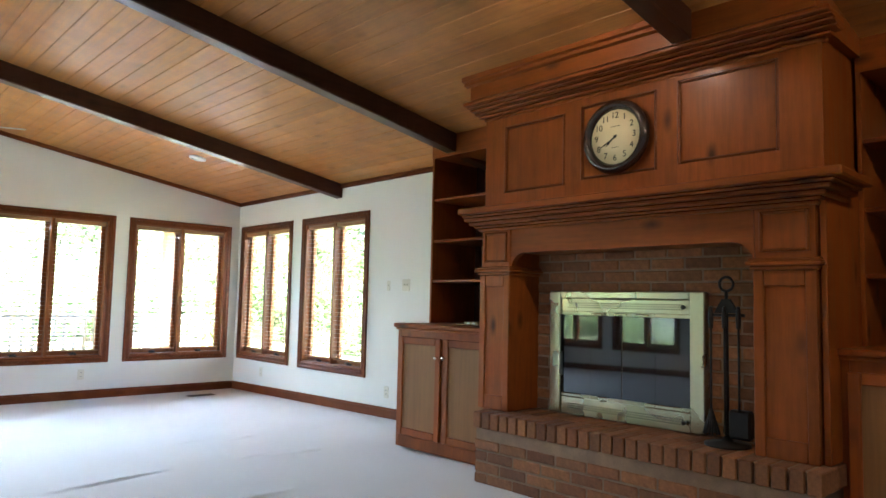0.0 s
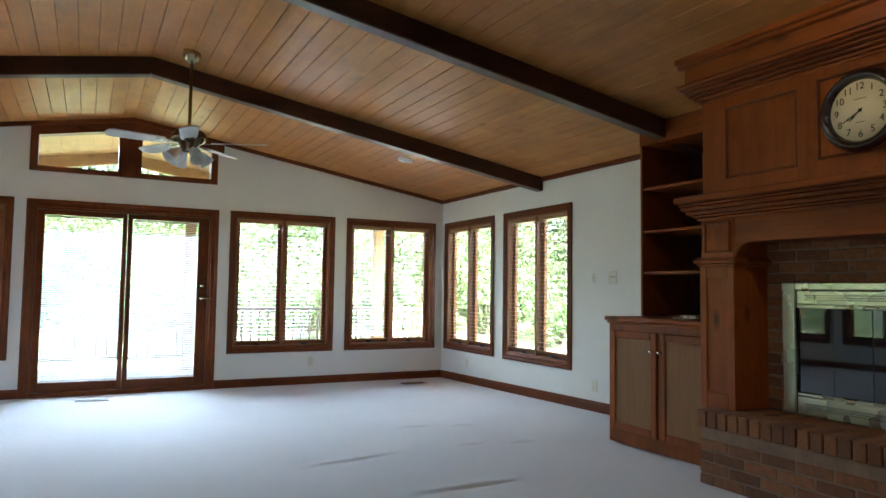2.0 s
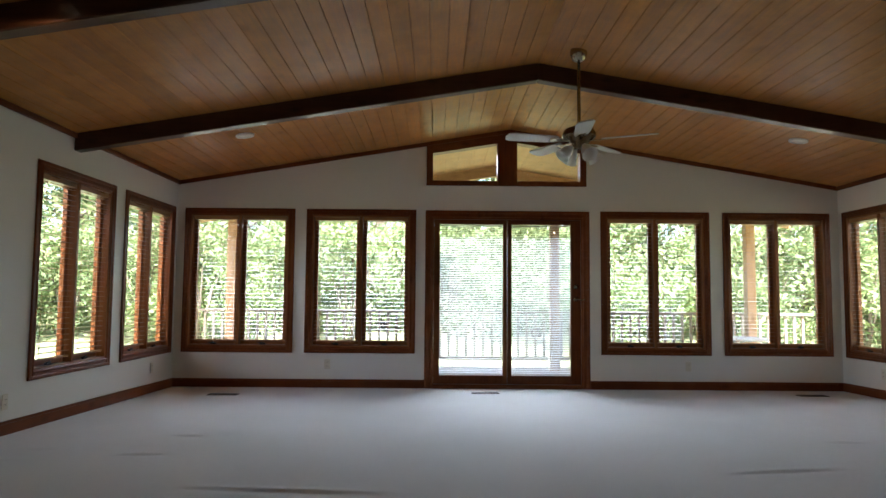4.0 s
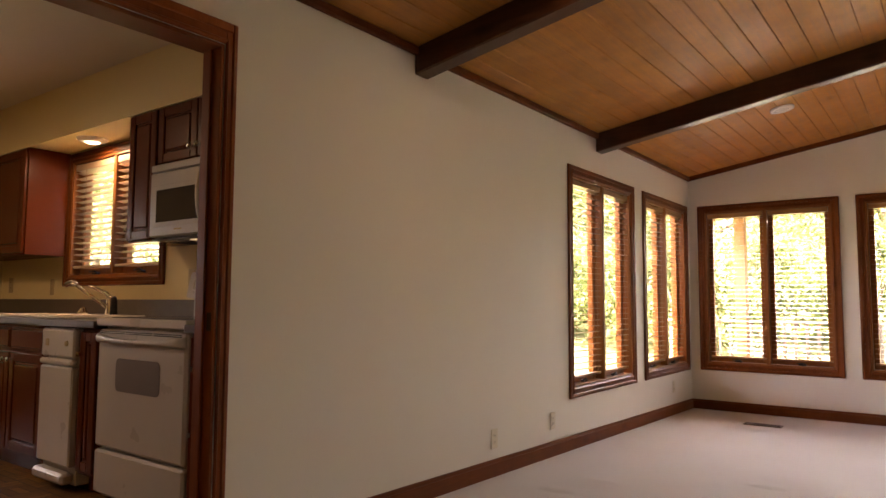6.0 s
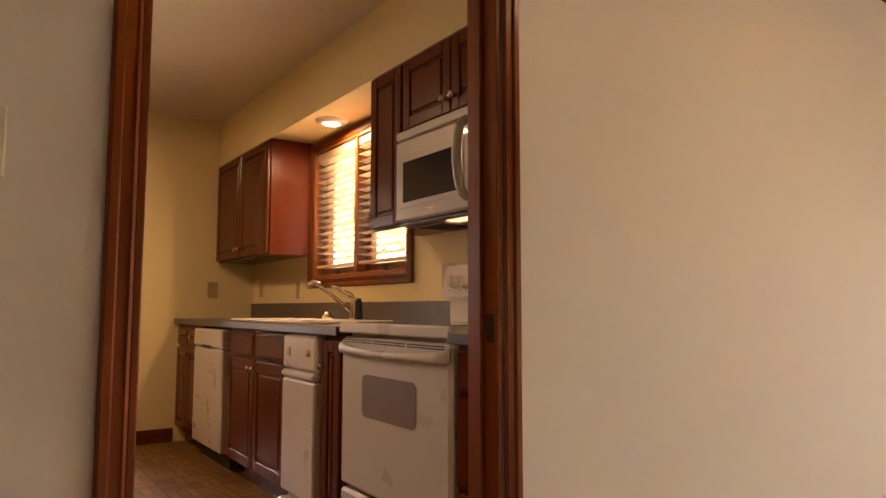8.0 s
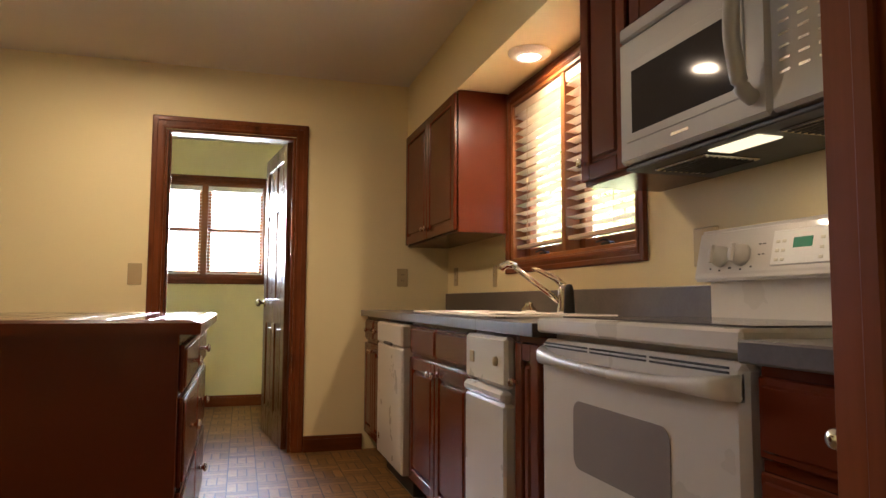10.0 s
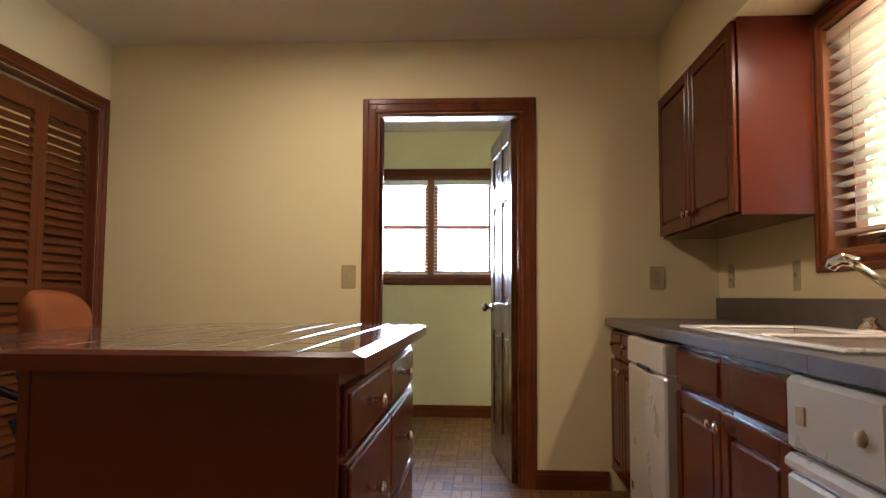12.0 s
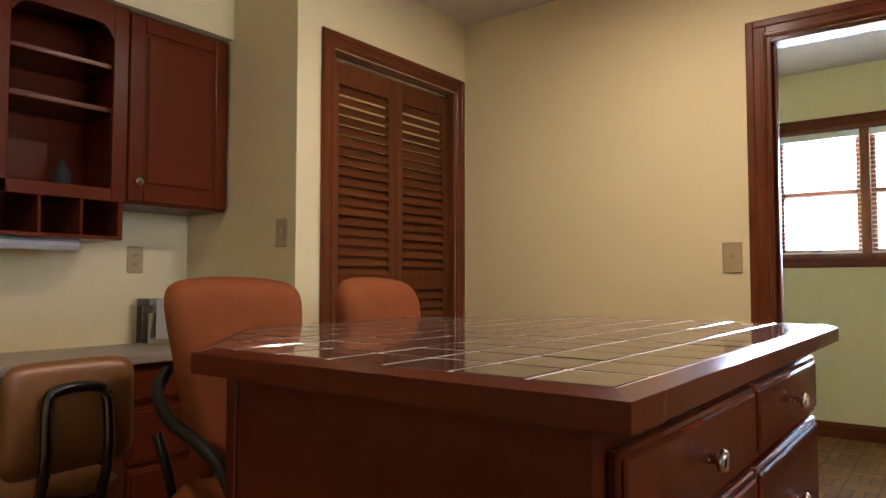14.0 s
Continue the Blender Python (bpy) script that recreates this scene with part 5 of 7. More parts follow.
# dishwasher
t = thing("dishwasher", (-3.16, -5.45, 0), "white built-in dishwasher under the worktop", "dishwasher")
part("body", boxes((-3.472, -2.845, CF + 0.03, KY - 0.05, 0.02, 0.865)), M_dark, t)
part("door", boxes((-3.464, -2.852, CF - 0.032, CF + 0.03, 0.12, 0.735), b=0.01), M_enamel, t)
part("control_panel", boxes((-3.464, -2.852, CF - 0.036, CF + 0.03, 0.738, 0.852), b=0.01), M_enamel, t)
part("handle", boxes((-3.26, -3.06, CF - 0.042, CF - 0.032, 0.735, 0.752), b=0.004), M_rubber, t, "dark recessed door latch")
part("toe_panel", boxes((-3.464, -2.852, CF + 0.045, CF + 0.055, 0.0, 0.115)), M_enamel, t)
part("badge", boxes((-3.42, -3.385, CF - 0.0335, CF - 0.0315, 0.20, 0.235), b=0.001), M_steel, t)
# trash compactor
t = thing("trash_compactor", (-1.710, -5.45, 0), "narrow white trash compactor with foot pedal under the worktop", "trash compactor")
part("body", boxes((-1.900, -1.520, CF + 0.02, KY - 0.05, 0.03, 0.862)), M_enamel, t)
part("control_panel", boxes((-1.900, -1.520, CF - 0.02, CF + 0.02, 0.70, 0.858), b=0.012), M_enamel, t)
part("handle", boxes((-1.897, -1.523, CF - 0.03, CF + 0.01, 0.658, 0.694), b=0.012), M_enamel, t)
part("drawer_front", boxes((-1.897, -1.523, CF - 0.022, CF + 0.02, 0.13, 0.652), b=0.008), M_enamel, t)
part("foot_pedal", boxes((-1.885, -1.535, CF - 0.05, CF + 0.02, 0.04, 0.10), b=0.015), M_enamel, t)
bm = bmesh.new()
lathe(bm, [(0, 0), (0.016, 0), (0.014, 0.009), (0, 0.011)], 16, Matrix.Translation((-1.595, CF - 0.02, 0.78)) @ pose(0, 0, 0, 90))
part("dial", bm, M_almond, t)
part("button", boxes((-1.845, -1.805, CF - 0.024, CF - 0.019, 0.76, 0.80)), M_almond, t)

# stove
SX0, SX1 = -1.303, -0.502
SXM = (SX0 + SX1) / 2
t = thing("electric_stove", (SXM, -5.4, 0), "white freestanding electric stove with a glass oven window", "stove")
part("body", boxes((SX0 + 0.004, SX1 - 0.004, CF + 0.045, KY - 0.022, 0.02, 0.879)), M_enamel, t)
bm = boxes((SX0, SX1, CF - 0.012, KY - 0.03, 0.884, 0.924), b=0.006)
part("cooktop", bm, M_enamel, t, "white enamelled cooktop rim")
part("cooking_glass", boxes((SX0 + 0.035, SX1 - 0.035, CF + 0.05, KY - 0.14, 0.9245, 0.928), b=0.001), plain("grey_cooktop_glass", (0.10, 0.09, 0.09), 0.12, relief=0), t, "grey glass cooking surface")
door_ = part("oven_door", boxes((SX0 + 0.008, SX1 - 0.008, CF - 0.002, CF + 0.044, 0.275, 0.868), b=0.014), M_enamel, t)
w0, w1, z0, z1 = -1.108, -0.713, 0.565, 0.727
c_ = 0.03
bm = bmesh.new()
ring = []
for cx_, cz_, a0 in ((w1 - c_, z1 - c_, 0), (w0 + c_, z1 - c_, 90), (w0 + c_, z0 + c_, 180), (w1 - c_, z0 + c_, 270)):
    for k in range(6):
        a = radians(a0 + 18 * k)
        ring.append((cx_ + c_ * math.cos(a), cz_ + c_ * math.sin(a)))
prism(bm, ring, CF - 0.004, CF - 0.001, "y")
part("oven_window", bm, plain("grey_oven_glass", (0.25, 0.22, 0.21), 0.25, vary=0.03, relief=0), door_, "grey dotted oven glass")
# bowed flat handle that thickens at its ends
bm = bmesh.new()
rows_ = []
hn = 28
for k in range(hn + 1):
    u = k / hn
    x = SX0 + 0.012 + (SX1 - SX0 - 0.024) * u
    e = abs(2 * u - 1)
    out = 0.040 - 0.010 * e ** 2 if e < 0.93 else 0.030 * (1 - ((e - 0.93) / 0.07) ** 2) + 0.003
    zc = 0.826 - 0.012 * (1 - e ** 2)
    hh = 0.011 + 0.012 * max(0.0, (e - 0.55) / 0.45)
    yb = CF - 0.001 if e > 0.86 else CF - out + 0.02
    prof = [(yb, zc - hh), (CF - out + 0.006, zc - hh), (CF - out, zc - hh * 0.5), (CF - out, zc + hh * 0.5), (CF - out + 0.006, zc + hh), (yb, zc + hh)]
    rows_.append([bm.verts.new((x, y, z)) for y, z in prof])
for a, b in zip(rows_, rows_[1:]):
    for k in range(6):
        bm.faces.new((a[k], a[(k + 1) % 6], b[(k + 1) % 6], b[k])).smooth = True
bm.faces.new(rows_[0])
bm.faces.new(rows_[-1][::-1])
bmesh.ops.recalc_face_normals(bm, faces=bm.faces[:])
part("handle", bm, M_enamel, door_, "white bowed bar handle")
for k in range(2):
    for u in range(3):
        a = SX0 + 0.03 + u * 0.247
        part("vent_slot", boxes((a, a + 0.236, CF - 0.0035, CF - 0.001, 0.8465 + 0.0085 * k, 0.851 + 0.0085 * k), b=0.001), M_dark, door_)
part("storage_drawer", boxes((SX0 + 0.008, SX1 - 0.008, CF - 0.002, CF + 0.044, 0.045, 0.262), b=0.012), M_enamel, t)
# backguard: a leaning control panel on a recessed riser
part("riser", boxes((SX0 + 0.03, SX1 - 0.03, KY - 0.05, KY - 0.022, 0.915, 1.035), b=0.004), M_enamel, t)
bm = bmesh.new()
prism(bm, [(KY - 0.085, 1.028), (KY - 0.022, 1.028), (KY - 0.022, 1.178), (KY - 0.04, 1.182), (KY - 0.055, 1.174), (KY - 0.083, 1.045)], SX0, SX1, "x")
bmesh.ops.bevel(bm, geom=bm.edges[:], offset=0.007, segments=2, affect="EDGES")
bg = part("backguard", bm, M_enamel, t)
tilt = math.degrees(math.atan2(0.028, 0.129))
PANEL = Matrix.Translation((0, KY - 0.070, 1.105)) @ pose(0, 0, 0, -tilt)
for x in (-1.192, -1.108, -0.735, -0.615):
    bm = bmesh.new()
    m = PANEL @ Matrix.Translation((x, 0, -0.008)) @ pose(0, 0, 0, 90)
    lathe(bm, [(0, 0), (0.031, 0), (0.03, 0.012), (0.025, 0.018), (0.024, 0.03), (0, 0.032)], 22, m)
    cbox(bm, -0.005, 0.005, -0.026, 0.026, 0.029, 0.04, 0.002, m)
    part("control_knob", bm, M_enamel, bg, "white ribbed stove knob")
    part("knob_print", on_face(boxes((x - 0.042, x - 0.036, -0.0012, 0.001, -0.045, -0.040), (x - 0.004, x + 0.004, -0.0012, 0.001, -0.050, -0.046), (x + 0.036, x + 0.042, -0.0012, 0.001, -0.045, -0.040), b=0.0003), PANEL), M_rubber, bg, "tiny dark printed marks")
part("display", on_face(boxes((-1.0, -0.79, -0.0035, 0.004, -0.045, 0.048), b=0.003), PANEL), M_white_plastic, bg, "pale oval control pad")
part("clock_display", on_face(boxes((-0.928, -0.868, -0.0052, -0.003, -0.002, 0.024), b=0.001), PANEL), glow("green_display", (0.02, 0.4, 0.12), 0.006, (0.01, 0.015, 0.01)), bg, "dark green lit clock display")
for k in range(4):
    for q in range(3):
        for x in ((-0.985, -0.965)[k % 2] if k < 2 else (-0.845, -0.815)[k % 2],):
            part("button", on_face(boxes((x, x + 0.013, -0.005, -0.003, -0.034 + 0.024 * q, -0.026 + 0.024 * q), b=0.001), PANEL), M_plate, bg)
for x in (-1.045, -1.03, -0.69):
    part("panel_print", on_face(boxes((x - 0.004, x + 0.004, -0.0012, 0.001, -0.012, -0.009), (x - 0.005, x + 0.005, -0.0012, 0.001, 0.016, 0.019), b=0.0003), PANEL), M_rubber, bg, "tiny dark printed marks")

# wall cabinets


def wall_unit(x0, x1, z0, z1, y_front, doors, label, knob_low=True, parent_group="kitchen wall cabinets"):
    t = thing("wall_cabinet", ((x0 + x1) / 2, KY, z0), label, "cabinet", parent_group)
    part("body", boxes((x0, x1, y_front + 0.021, KY - 0.003, z0, z1)), M_cherry["z"], t)
    w = (x1 - x0 - 0.012) / doors
    for k in range(doors):
        a = x0 + 0.006 + k * w
        d = raised_door(t, pose(a + 0.004, y_front + 0.02, z0 + 0.012), w - 0.008, z1 - z0 - 0.024, M_cherry)
        kx = a + w - 0.035 if (k == 0 and doors > 1) else a + 0.035
        knob(d, (kx, y_front, z0 + 0.07), (0, -1, 0), name="handle")
    return t


wall_unit(KX + 0.003, -2.968, 1.332, SOF - 0.003, -5.40, 2, "glossy cherry wall cabinet with two raised-panel doors beside the window")
wall_unit(-1.58, -1.282, 1.345, SOF - 0.003, -5.40, 1, "dark cherry wall cabinet with one door beside the microwave")
t = wall_unit(-1.28, -0.517, 1.76, SOF - 0.003, -5.40, 2, "short dark cherry cabinet above the microwave")
wall_unit(-0.515, -WT - 0.004, 1.345, SOF - 0.003, -5.40, 1, "dark cherry wall cabinet beside the microwave and doorway")
# microwave
t = thing("microwave_oven", (-0.9, -5.3, 1.36), "white over-the-range microwave with dark window under the cabinet", "microwave")
MX0, MX1, MZ0, MZ1, MF = -1.279, -0.518, 1.35, 1.757, -5.43
part("body", boxes((MX0 + 0.002, MX1 - 0.002, MF + 0.04, KY - 0.004, MZ0, MZ1 - 0.002)), M_shaded_white, t)
dr = part("door", boxes((MX0, -0.699, MF, MF + 0.039, MZ0 + 0.006, 1.712), b=0.01), M_shaded_white, t)
part("window_surround", boxes((MX0 + 0.04, -0.765, MF - 0.003, MF + 0.002, 1.412, 1.638), b=0.012), M_shaded_white, dr)
part("door_window", boxes((MX0 + 0.071, -0.785, MF - 0.0045, MF - 0.001, 1.436, 1.612), b=0.001), plain("dark_microwave_glass", (0.05, 0.045, 0.045), 0.06, relief=0, spec=0.12), dr, "dark glass window")
bm = bmesh.new()
tube(bm, curve_points([(-0.742, MF, 1.40), (-0.744, MF - 0.03, 1.425), (-0.746, MF - 0.046, 1.50), (-0.746, MF - 0.05, 1.56), (-0.746, MF - 0.044, 1.63), (-0.744, MF - 0.028, 1.68), (-0.742, MF, 1.70)]), 0.018, 12)
part("handle", bm, M_shaded_white, dr, "white curved door handle")
part("brand_plate", boxes((-1.035, -0.965, MF - 0.0012, MF + 0.001, 1.388, 1.396), b=0.0003), M_steel, dr)
cp = part("control_panel", boxes((-0.696, MX1, MF, MF + 0.039, MZ0 + 0.006, 1.712), b=0.008), M_shaded_white, t)
for i in range(3):
    for j in range(7):
        part("button", boxes((-0.668 + 0.05 * i, -0.640 + 0.05 * i, MF - 0.001, MF + 0.001, 1.43 + 0.026 * j, 1.436 + 0.026 * j), b=0.0004), M_steel, cp)
part("control_display", boxes((-0.67, -0.545, MF - 0.003, MF + 0.001, 1.635, 1.67), b=0.001), M_rubber, cp)
gr = part("vent_grille", boxes((MX0, MX1, MF + 0.003, MF + 0.04, 1.715, MZ1), b=0.006), M_shaded_white, t)
part("underside", boxes((MX0 + 0.012, MX1 - 0.012, MF + 0.012, KY - 0.03, MZ0 - 0.012, MZ0 - 0.0005)), M_rubber, t, "dark vented underside")
for a, b in ((-1.20, -0.985), (-0.74, -0.56)):
    f_ = part("grease_filter", boxes((a, b, -5.37, -5.20, MZ0 - 0.018, MZ0 - 0.011)), M_steel, t, "grey metal mesh grease filter")
    for k in range(9):
        part("filter_rib", boxes((a + 0.012, b - 0.012, -5.36 + 0.018 * k, -5.354 + 0.018 * k, MZ0 - 0.0205, MZ0 - 0.0175), b=0.001), M_dark, f_)
part("lamp_lens", boxes((-0.955, -0.785, -5.385, -5.315, MZ0 - 0.016, MZ0 - 0.011)), glow("hood_light_lens", (1.0, 0.85, 0.5), 0.03), t, "lit yellowish lamp lens")

# ceiling lights; the last one is unseen, added to brighten the hutch side
for k, (x, y, z, r) in enumerate(((-2.36, -5.235, SOF, 0.085), (-3.03, -7.1, KC, 0.09), (-1.25, -7.9, KC, 0.09))):
    t = thing("recessed_light", (x, y, z), "round white recessed kitchen light, lit warm", "ceiling light", "kitchen recessed lights")
    bm = bmesh.new()
    lathe(bm, [(r * 0.6, 0.004), (r * 1.15, 0.002), (r * 1.15, -0.008), (r * 0.95, -0.022), (r * 0.62, -0.026), (r * 0.6, -0.01)], 32, Matrix.Translation((x, y, z)))
    part("trim_ring", bm, M_white_plastic, t)
    bm = bmesh.new()
    lathe(bm, [(0, -0.012), (r * 0.6, -0.012), (r * 0.58, -0.024), (r * 0.3, -0.034), (0, -0.037)], 28, Matrix.Translation((x, y, z)))
    part("bulb", bm, glow("warm_lit_bulb", (1.0, 0.80, 0.50), 0.42), t, "glowing warm bulb")

# island
IX0, IX1, IY0, IY1 = -3.11, -1.70, -7.755, -6.575
t = thing("kitchen_island", (-2.4, -7.0, 0), "dark cherry kitchen island with a brown tiled top and brass-knobbed drawers", "kitchen island")
part("body", boxes((IX0 + 0.06, IX1 - 0.045, -7.30, IY1 - 0.062, 0.09, 0.868), (IX0 + 0.1, IX1 - 0.08, -7.2, IY1 - 0.12, 0, 0.09)), M_cherry["z"], t)
part("corner_post", boxes((IX1 - 0.075, IX1 - 0.04, -7.312, -7.285, 0.0, 0.868)), M_cherry["z"], t)
ic = 0.40
outline = [(IX0, IY1), (IX1, IY1), (IX1, IY0 + ic), (IX1 - ic, IY0), (IX0 + ic, IY0), (IX0, IY0 + ic)]


def shrunk(pts, d):
    cx, cy = (IX0 + IX1) / 2, (IY0 + IY1) / 2
    return [(x - math.copysign(d, x - cx), y - math.copysign(d, y - cy)) for x, y in pts]


bm = bmesh.new()
prism(bm, shrunk(outline, 0.006), 0.869, 0.888, "z")
part("top_board", bm, M_cherry["x"], t)
bm = bmesh.new()
outer, inn = outline, shrunk(outline, 0.028)
for i in range(6):
    j = (i + 1) % 6
    a, b_, c2, d2 = outer[i], outer[j], inn[j], inn[i]
    vs = []
    for (x, y), z in ((a, 0.866), (b_, 0.866), (c2, 0.866), (d2, 0.866), (a, 0.900), (b_, 0.900), (c2, 0.908), (d2, 0.908)):
        vs.append(bm.verts.new((x, y, z)))
    fs = [bm.faces.new([vs[k] for k in q]) for q in ((3, 2, 1, 0), (4, 5, 6, 7), (0, 1, 5, 4), (2, 3, 7, 6), (1, 2, 6, 5), (3, 0, 4, 7))]
bmesh.ops.recalc_face_normals(bm, faces=bm.faces[:])
part("edge_trim", bm, M_cherry["x"], t, "rounded cherry edge trim")
bm = bmesh.new()
prism(bm, shrunk(outline, 0.026), 0.886, 0.9073, "z")
part("grout_bed", bm, plain("pale_grout", (0.62, 0.55, 0.48), 0.6, vary=0.12, scale=20), t)
ISLAND = t
yd = IY1 - 0.062
for k in range(2):
    a = IX0 + 0.075 + k * 0.635
    for j, (z, h) in enumerate(((0.69, 0.14), (0.41, 0.265), (0.11, 0.285))):
        d = slab_front(t, pose(a + 0.625, yd, z, 0, 0, 180), 0.62, h, M_cherry)
        knob(d, (a + 0.315, yd + 0.02, z + h / 2), (0, 1, 0), name="handle", r=0.017)

# chairs at the island
M_fabric, nt, b = nodes_of("rust_fabric")
v = coords(nt)
fn = noise_tex(nt, v, 900, 3, 0.7)
col = mix(nt, ramp(nt, noise_tex(nt, v, 8, 4), [(0.3, (0.20, 0.052, 0.011)), (0.7, (0.28, 0.076, 0.017))]), ramp(nt, fn, [(0.3, (0.15, 0.043, 0.014)), (0.7, (0.32, 0.105, 0.037))]), 0.5)
nt.links.new(col, b.inputs["Base Color"])
b.inputs["Roughness"].default_value = 0.9
b.inputs["Specular IOR Level"].default_value = 0.1
bump(nt, b, fn, 0.3, 0.002)


def cushion(bm, w, h, th, curve=0.0, m=None, taper=0.0, p=4.0, arch=0.0):
    """A padded slab: rounded outline in x,z with a swell in y and a bend."""
    nu, nv = 18, 18
    for side in (-1, 1):
        grid = []
        for j in range(nv + 1):
            row = []
            for i in range(nu + 1):
                u, v2 = -1 + 2 * i / nu, -1 + 2 * j / nv
                k = (abs(u) ** p + abs(v2) ** p) ** (1 / p)
                mx = max(abs(u), abs(v2))
                s = mx / k if k > 1e-6 else 1
                uu, vv = u * s, v2 * s
                edge = max(0.0, 1 - mx ** 6) ** 0.5
                x = uu * w / 2 * (1 - taper * (1 - (vv + 1) / 2))
                q = Vector((x, side * th / 2 * edge + curve * (uu * uu), vv * h / 2 - arch * uu * uu * max(0.0, vv)))
                row.append(bm.verts.new(m @ q if m else q))
            grid.append(row)
        for j in range(nv):
            for i in range(nu):
                f = [grid[j][i], grid[j][i + 1], grid[j + 1][i + 1], grid[j + 1][i]]
                bm.faces.new(f if side < 0 else f[::-1]).smooth = True
    bmesh.ops.remove_doubles(bm, verts=bm.verts, dist=0.0006)


def island_chair(m):
    """A padded arm chair; it faces local -y."""
    t = thing("padded_armchair", (0, 0, 0), "rust-coloured upholstered kitchen armchair with black tubular arms beside the island", "chair", "island chairs")
    bm = bmesh.new()
    cushion(bm, 0.49, 0.56, 0.10, -0.05, pose(0, 0.235, 0.76, -9), taper=0.3, p=8.0, arch=0.03)
    part("backrest", bm, M_fabric, t)
    bm = bmesh.new()
    cushion(bm, 0.50, 0.48, 0.09, 0.0, pose(0, 0, 0.465, 90))
    part("seat", bm, M_fabric, t)
    for s in (-1, 1):
        bm = bmesh.new()
        tube(bm, curve_points([(s * 0.20, 0.25, 0.79), (s * 0.25, 0.21, 0.735), (s * 0.28, 0.10, 0.685), (s * 0.29, -0.02, 0.655), (s * 0.29, -0.12, 0.61), (s * 0.285, -0.175, 0.53), (s * 0.28, -0.205, 0.41), (s * 0.275, -0.215, 0.02)]), 0.016, 10)
        part("arm", bm, M_black, t, "black bent-tube arm and front leg")
        bm = bmesh.new()
        tube(bm, [(s * 0.2, 0.2, 0.44), (s * 0.21, 0.235, 0.55), (s * 0.22, 0.262, 0.62)], 0.013, 8)
        tube(bm, [(s * 0.215, 0.20, 0.44), (s * 0.245, 0.26, 0.02)], 0.015, 8)
        part("rear_leg", bm, M_black, t)
    bm = bmesh.new()
    tube(bm, [(-0.275, -0.2, 0.41), (0.275, -0.2, 0.41)], 0.012, 8)
    tube(bm, [(-0.2, 0.19, 0.41), (0.2, 0.19, 0.41)], 0.012, 8)
    for s in (-1, 1):
        tube(bm, [(s * 0.2, 0.2, 0.41), (s * 0.27, -0.2, 0.41)], 0.012, 8)
    part("seat_frame", bm, M_black, t)
    for s in (-1, 1):
        bm = bmesh.new()
        lathe(bm, [(0, 0), (0.018, 0), (0.018, 0.02), (0, 0.02)], 10, Matrix.Translation((s * 0.275, -0.215, 0)))
        lathe(bm, [(0, 0), (0.018, 0), (0.018, 0.02), (0, 0.02)], 10, Matrix.Translation((s * 0.245, 0.26, 0)))
        part("foot_glide", bm, M_rubber, t)
    t.matrix_basis = m
    return t


ch = island_chair(pose(-2.24, -7.75, 0.0, 0, 0, 180))
copy_thing(ch, pose(-2.76, -7.64, 0.0, 0, 0, 190))

# typing chair at the desk
M_vinylseat = plain("tan_vinyl", (0.24, 0.105, 0.032), 0.38, vary=0.1, scale=9, fine=200, relief=0.08)
t = thing("desk_chair", (0, 0, 0), "small tan vinyl desk chair with dark steel back bracket", "chair")
bm = bmesh.new()
cushion(bm, 0.36, 0.30, 0.05, 0.02, pose(0, 0.0, 0.66, 0), p=7)
part("backrest", bm, M_vinylseat, t)
bm = bmesh.new()
cushion(bm, 0.40, 0.38, 0.07, 0.0, pose(0, -0.22, 0.44, 90), p=6)
part("seat", bm, M_vinylseat, t)
bm = bmesh.new()
tube(bm, curve_points([(-0.085, 0.01, 0.40), (-0.085, 0.055, 0.55), (-0.08, 0.05, 0.70), (-0.05, 0.045, 0.735), (0.05, 0.045, 0.735), (0.08, 0.05, 0.70), (0.085, 0.055, 0.55), (0.085, 0.01, 0.40)]), 0.015, 10)
tube(bm, [(-0.085, 0.01, 0.40), (-0.085, -0.2, 0.39)], 0.014, 8)
tube(bm, [(0.085, 0.01, 0.40), (0.085, -0.2, 0.39)], 0.014, 8)
part("back_bracket", bm, plain("dark_chrome", (0.12, 0.12, 0.12), 0.2, 1.0), t)
bm = bmesh.new()
lathe(bm, [(0, 0.06), (0.03, 0.06), (0.025, 0.15), (0.02, 0.39), (0.08, 0.40), (0, 0.405)], 16, Matrix.Translation((0, -0.22, 0)))
part("column", bm, M_black, t)
for k in range(4):
    a = k * math.pi / 2 + 0.6
    bm = bmesh.new()
    tube(bm, [(0, -0.22, 0.09), (0.23 * math.cos(a), -0.22 + 0.23 * math.sin(a), 0.06)], 0.014, 8)
    lg = part("leg", bm, M_black, t)
    bm = bmesh.new()
    lathe(bm, [(0, -0.012), (0.025, -0.012), (0.025, 0.012), (0, 0.012)], 14, Matrix.Translation((0.23 * math.cos(a), -0.22 + 0.23 * math.sin(a), 0.025)) @ pose(0, 0, 0, 90, 0, math.degrees(a)))
    part("caster", bm, M_rubber, lg)
t.matrix_basis = pose(-1.90, -8.25, 0, 0, 0, 4)

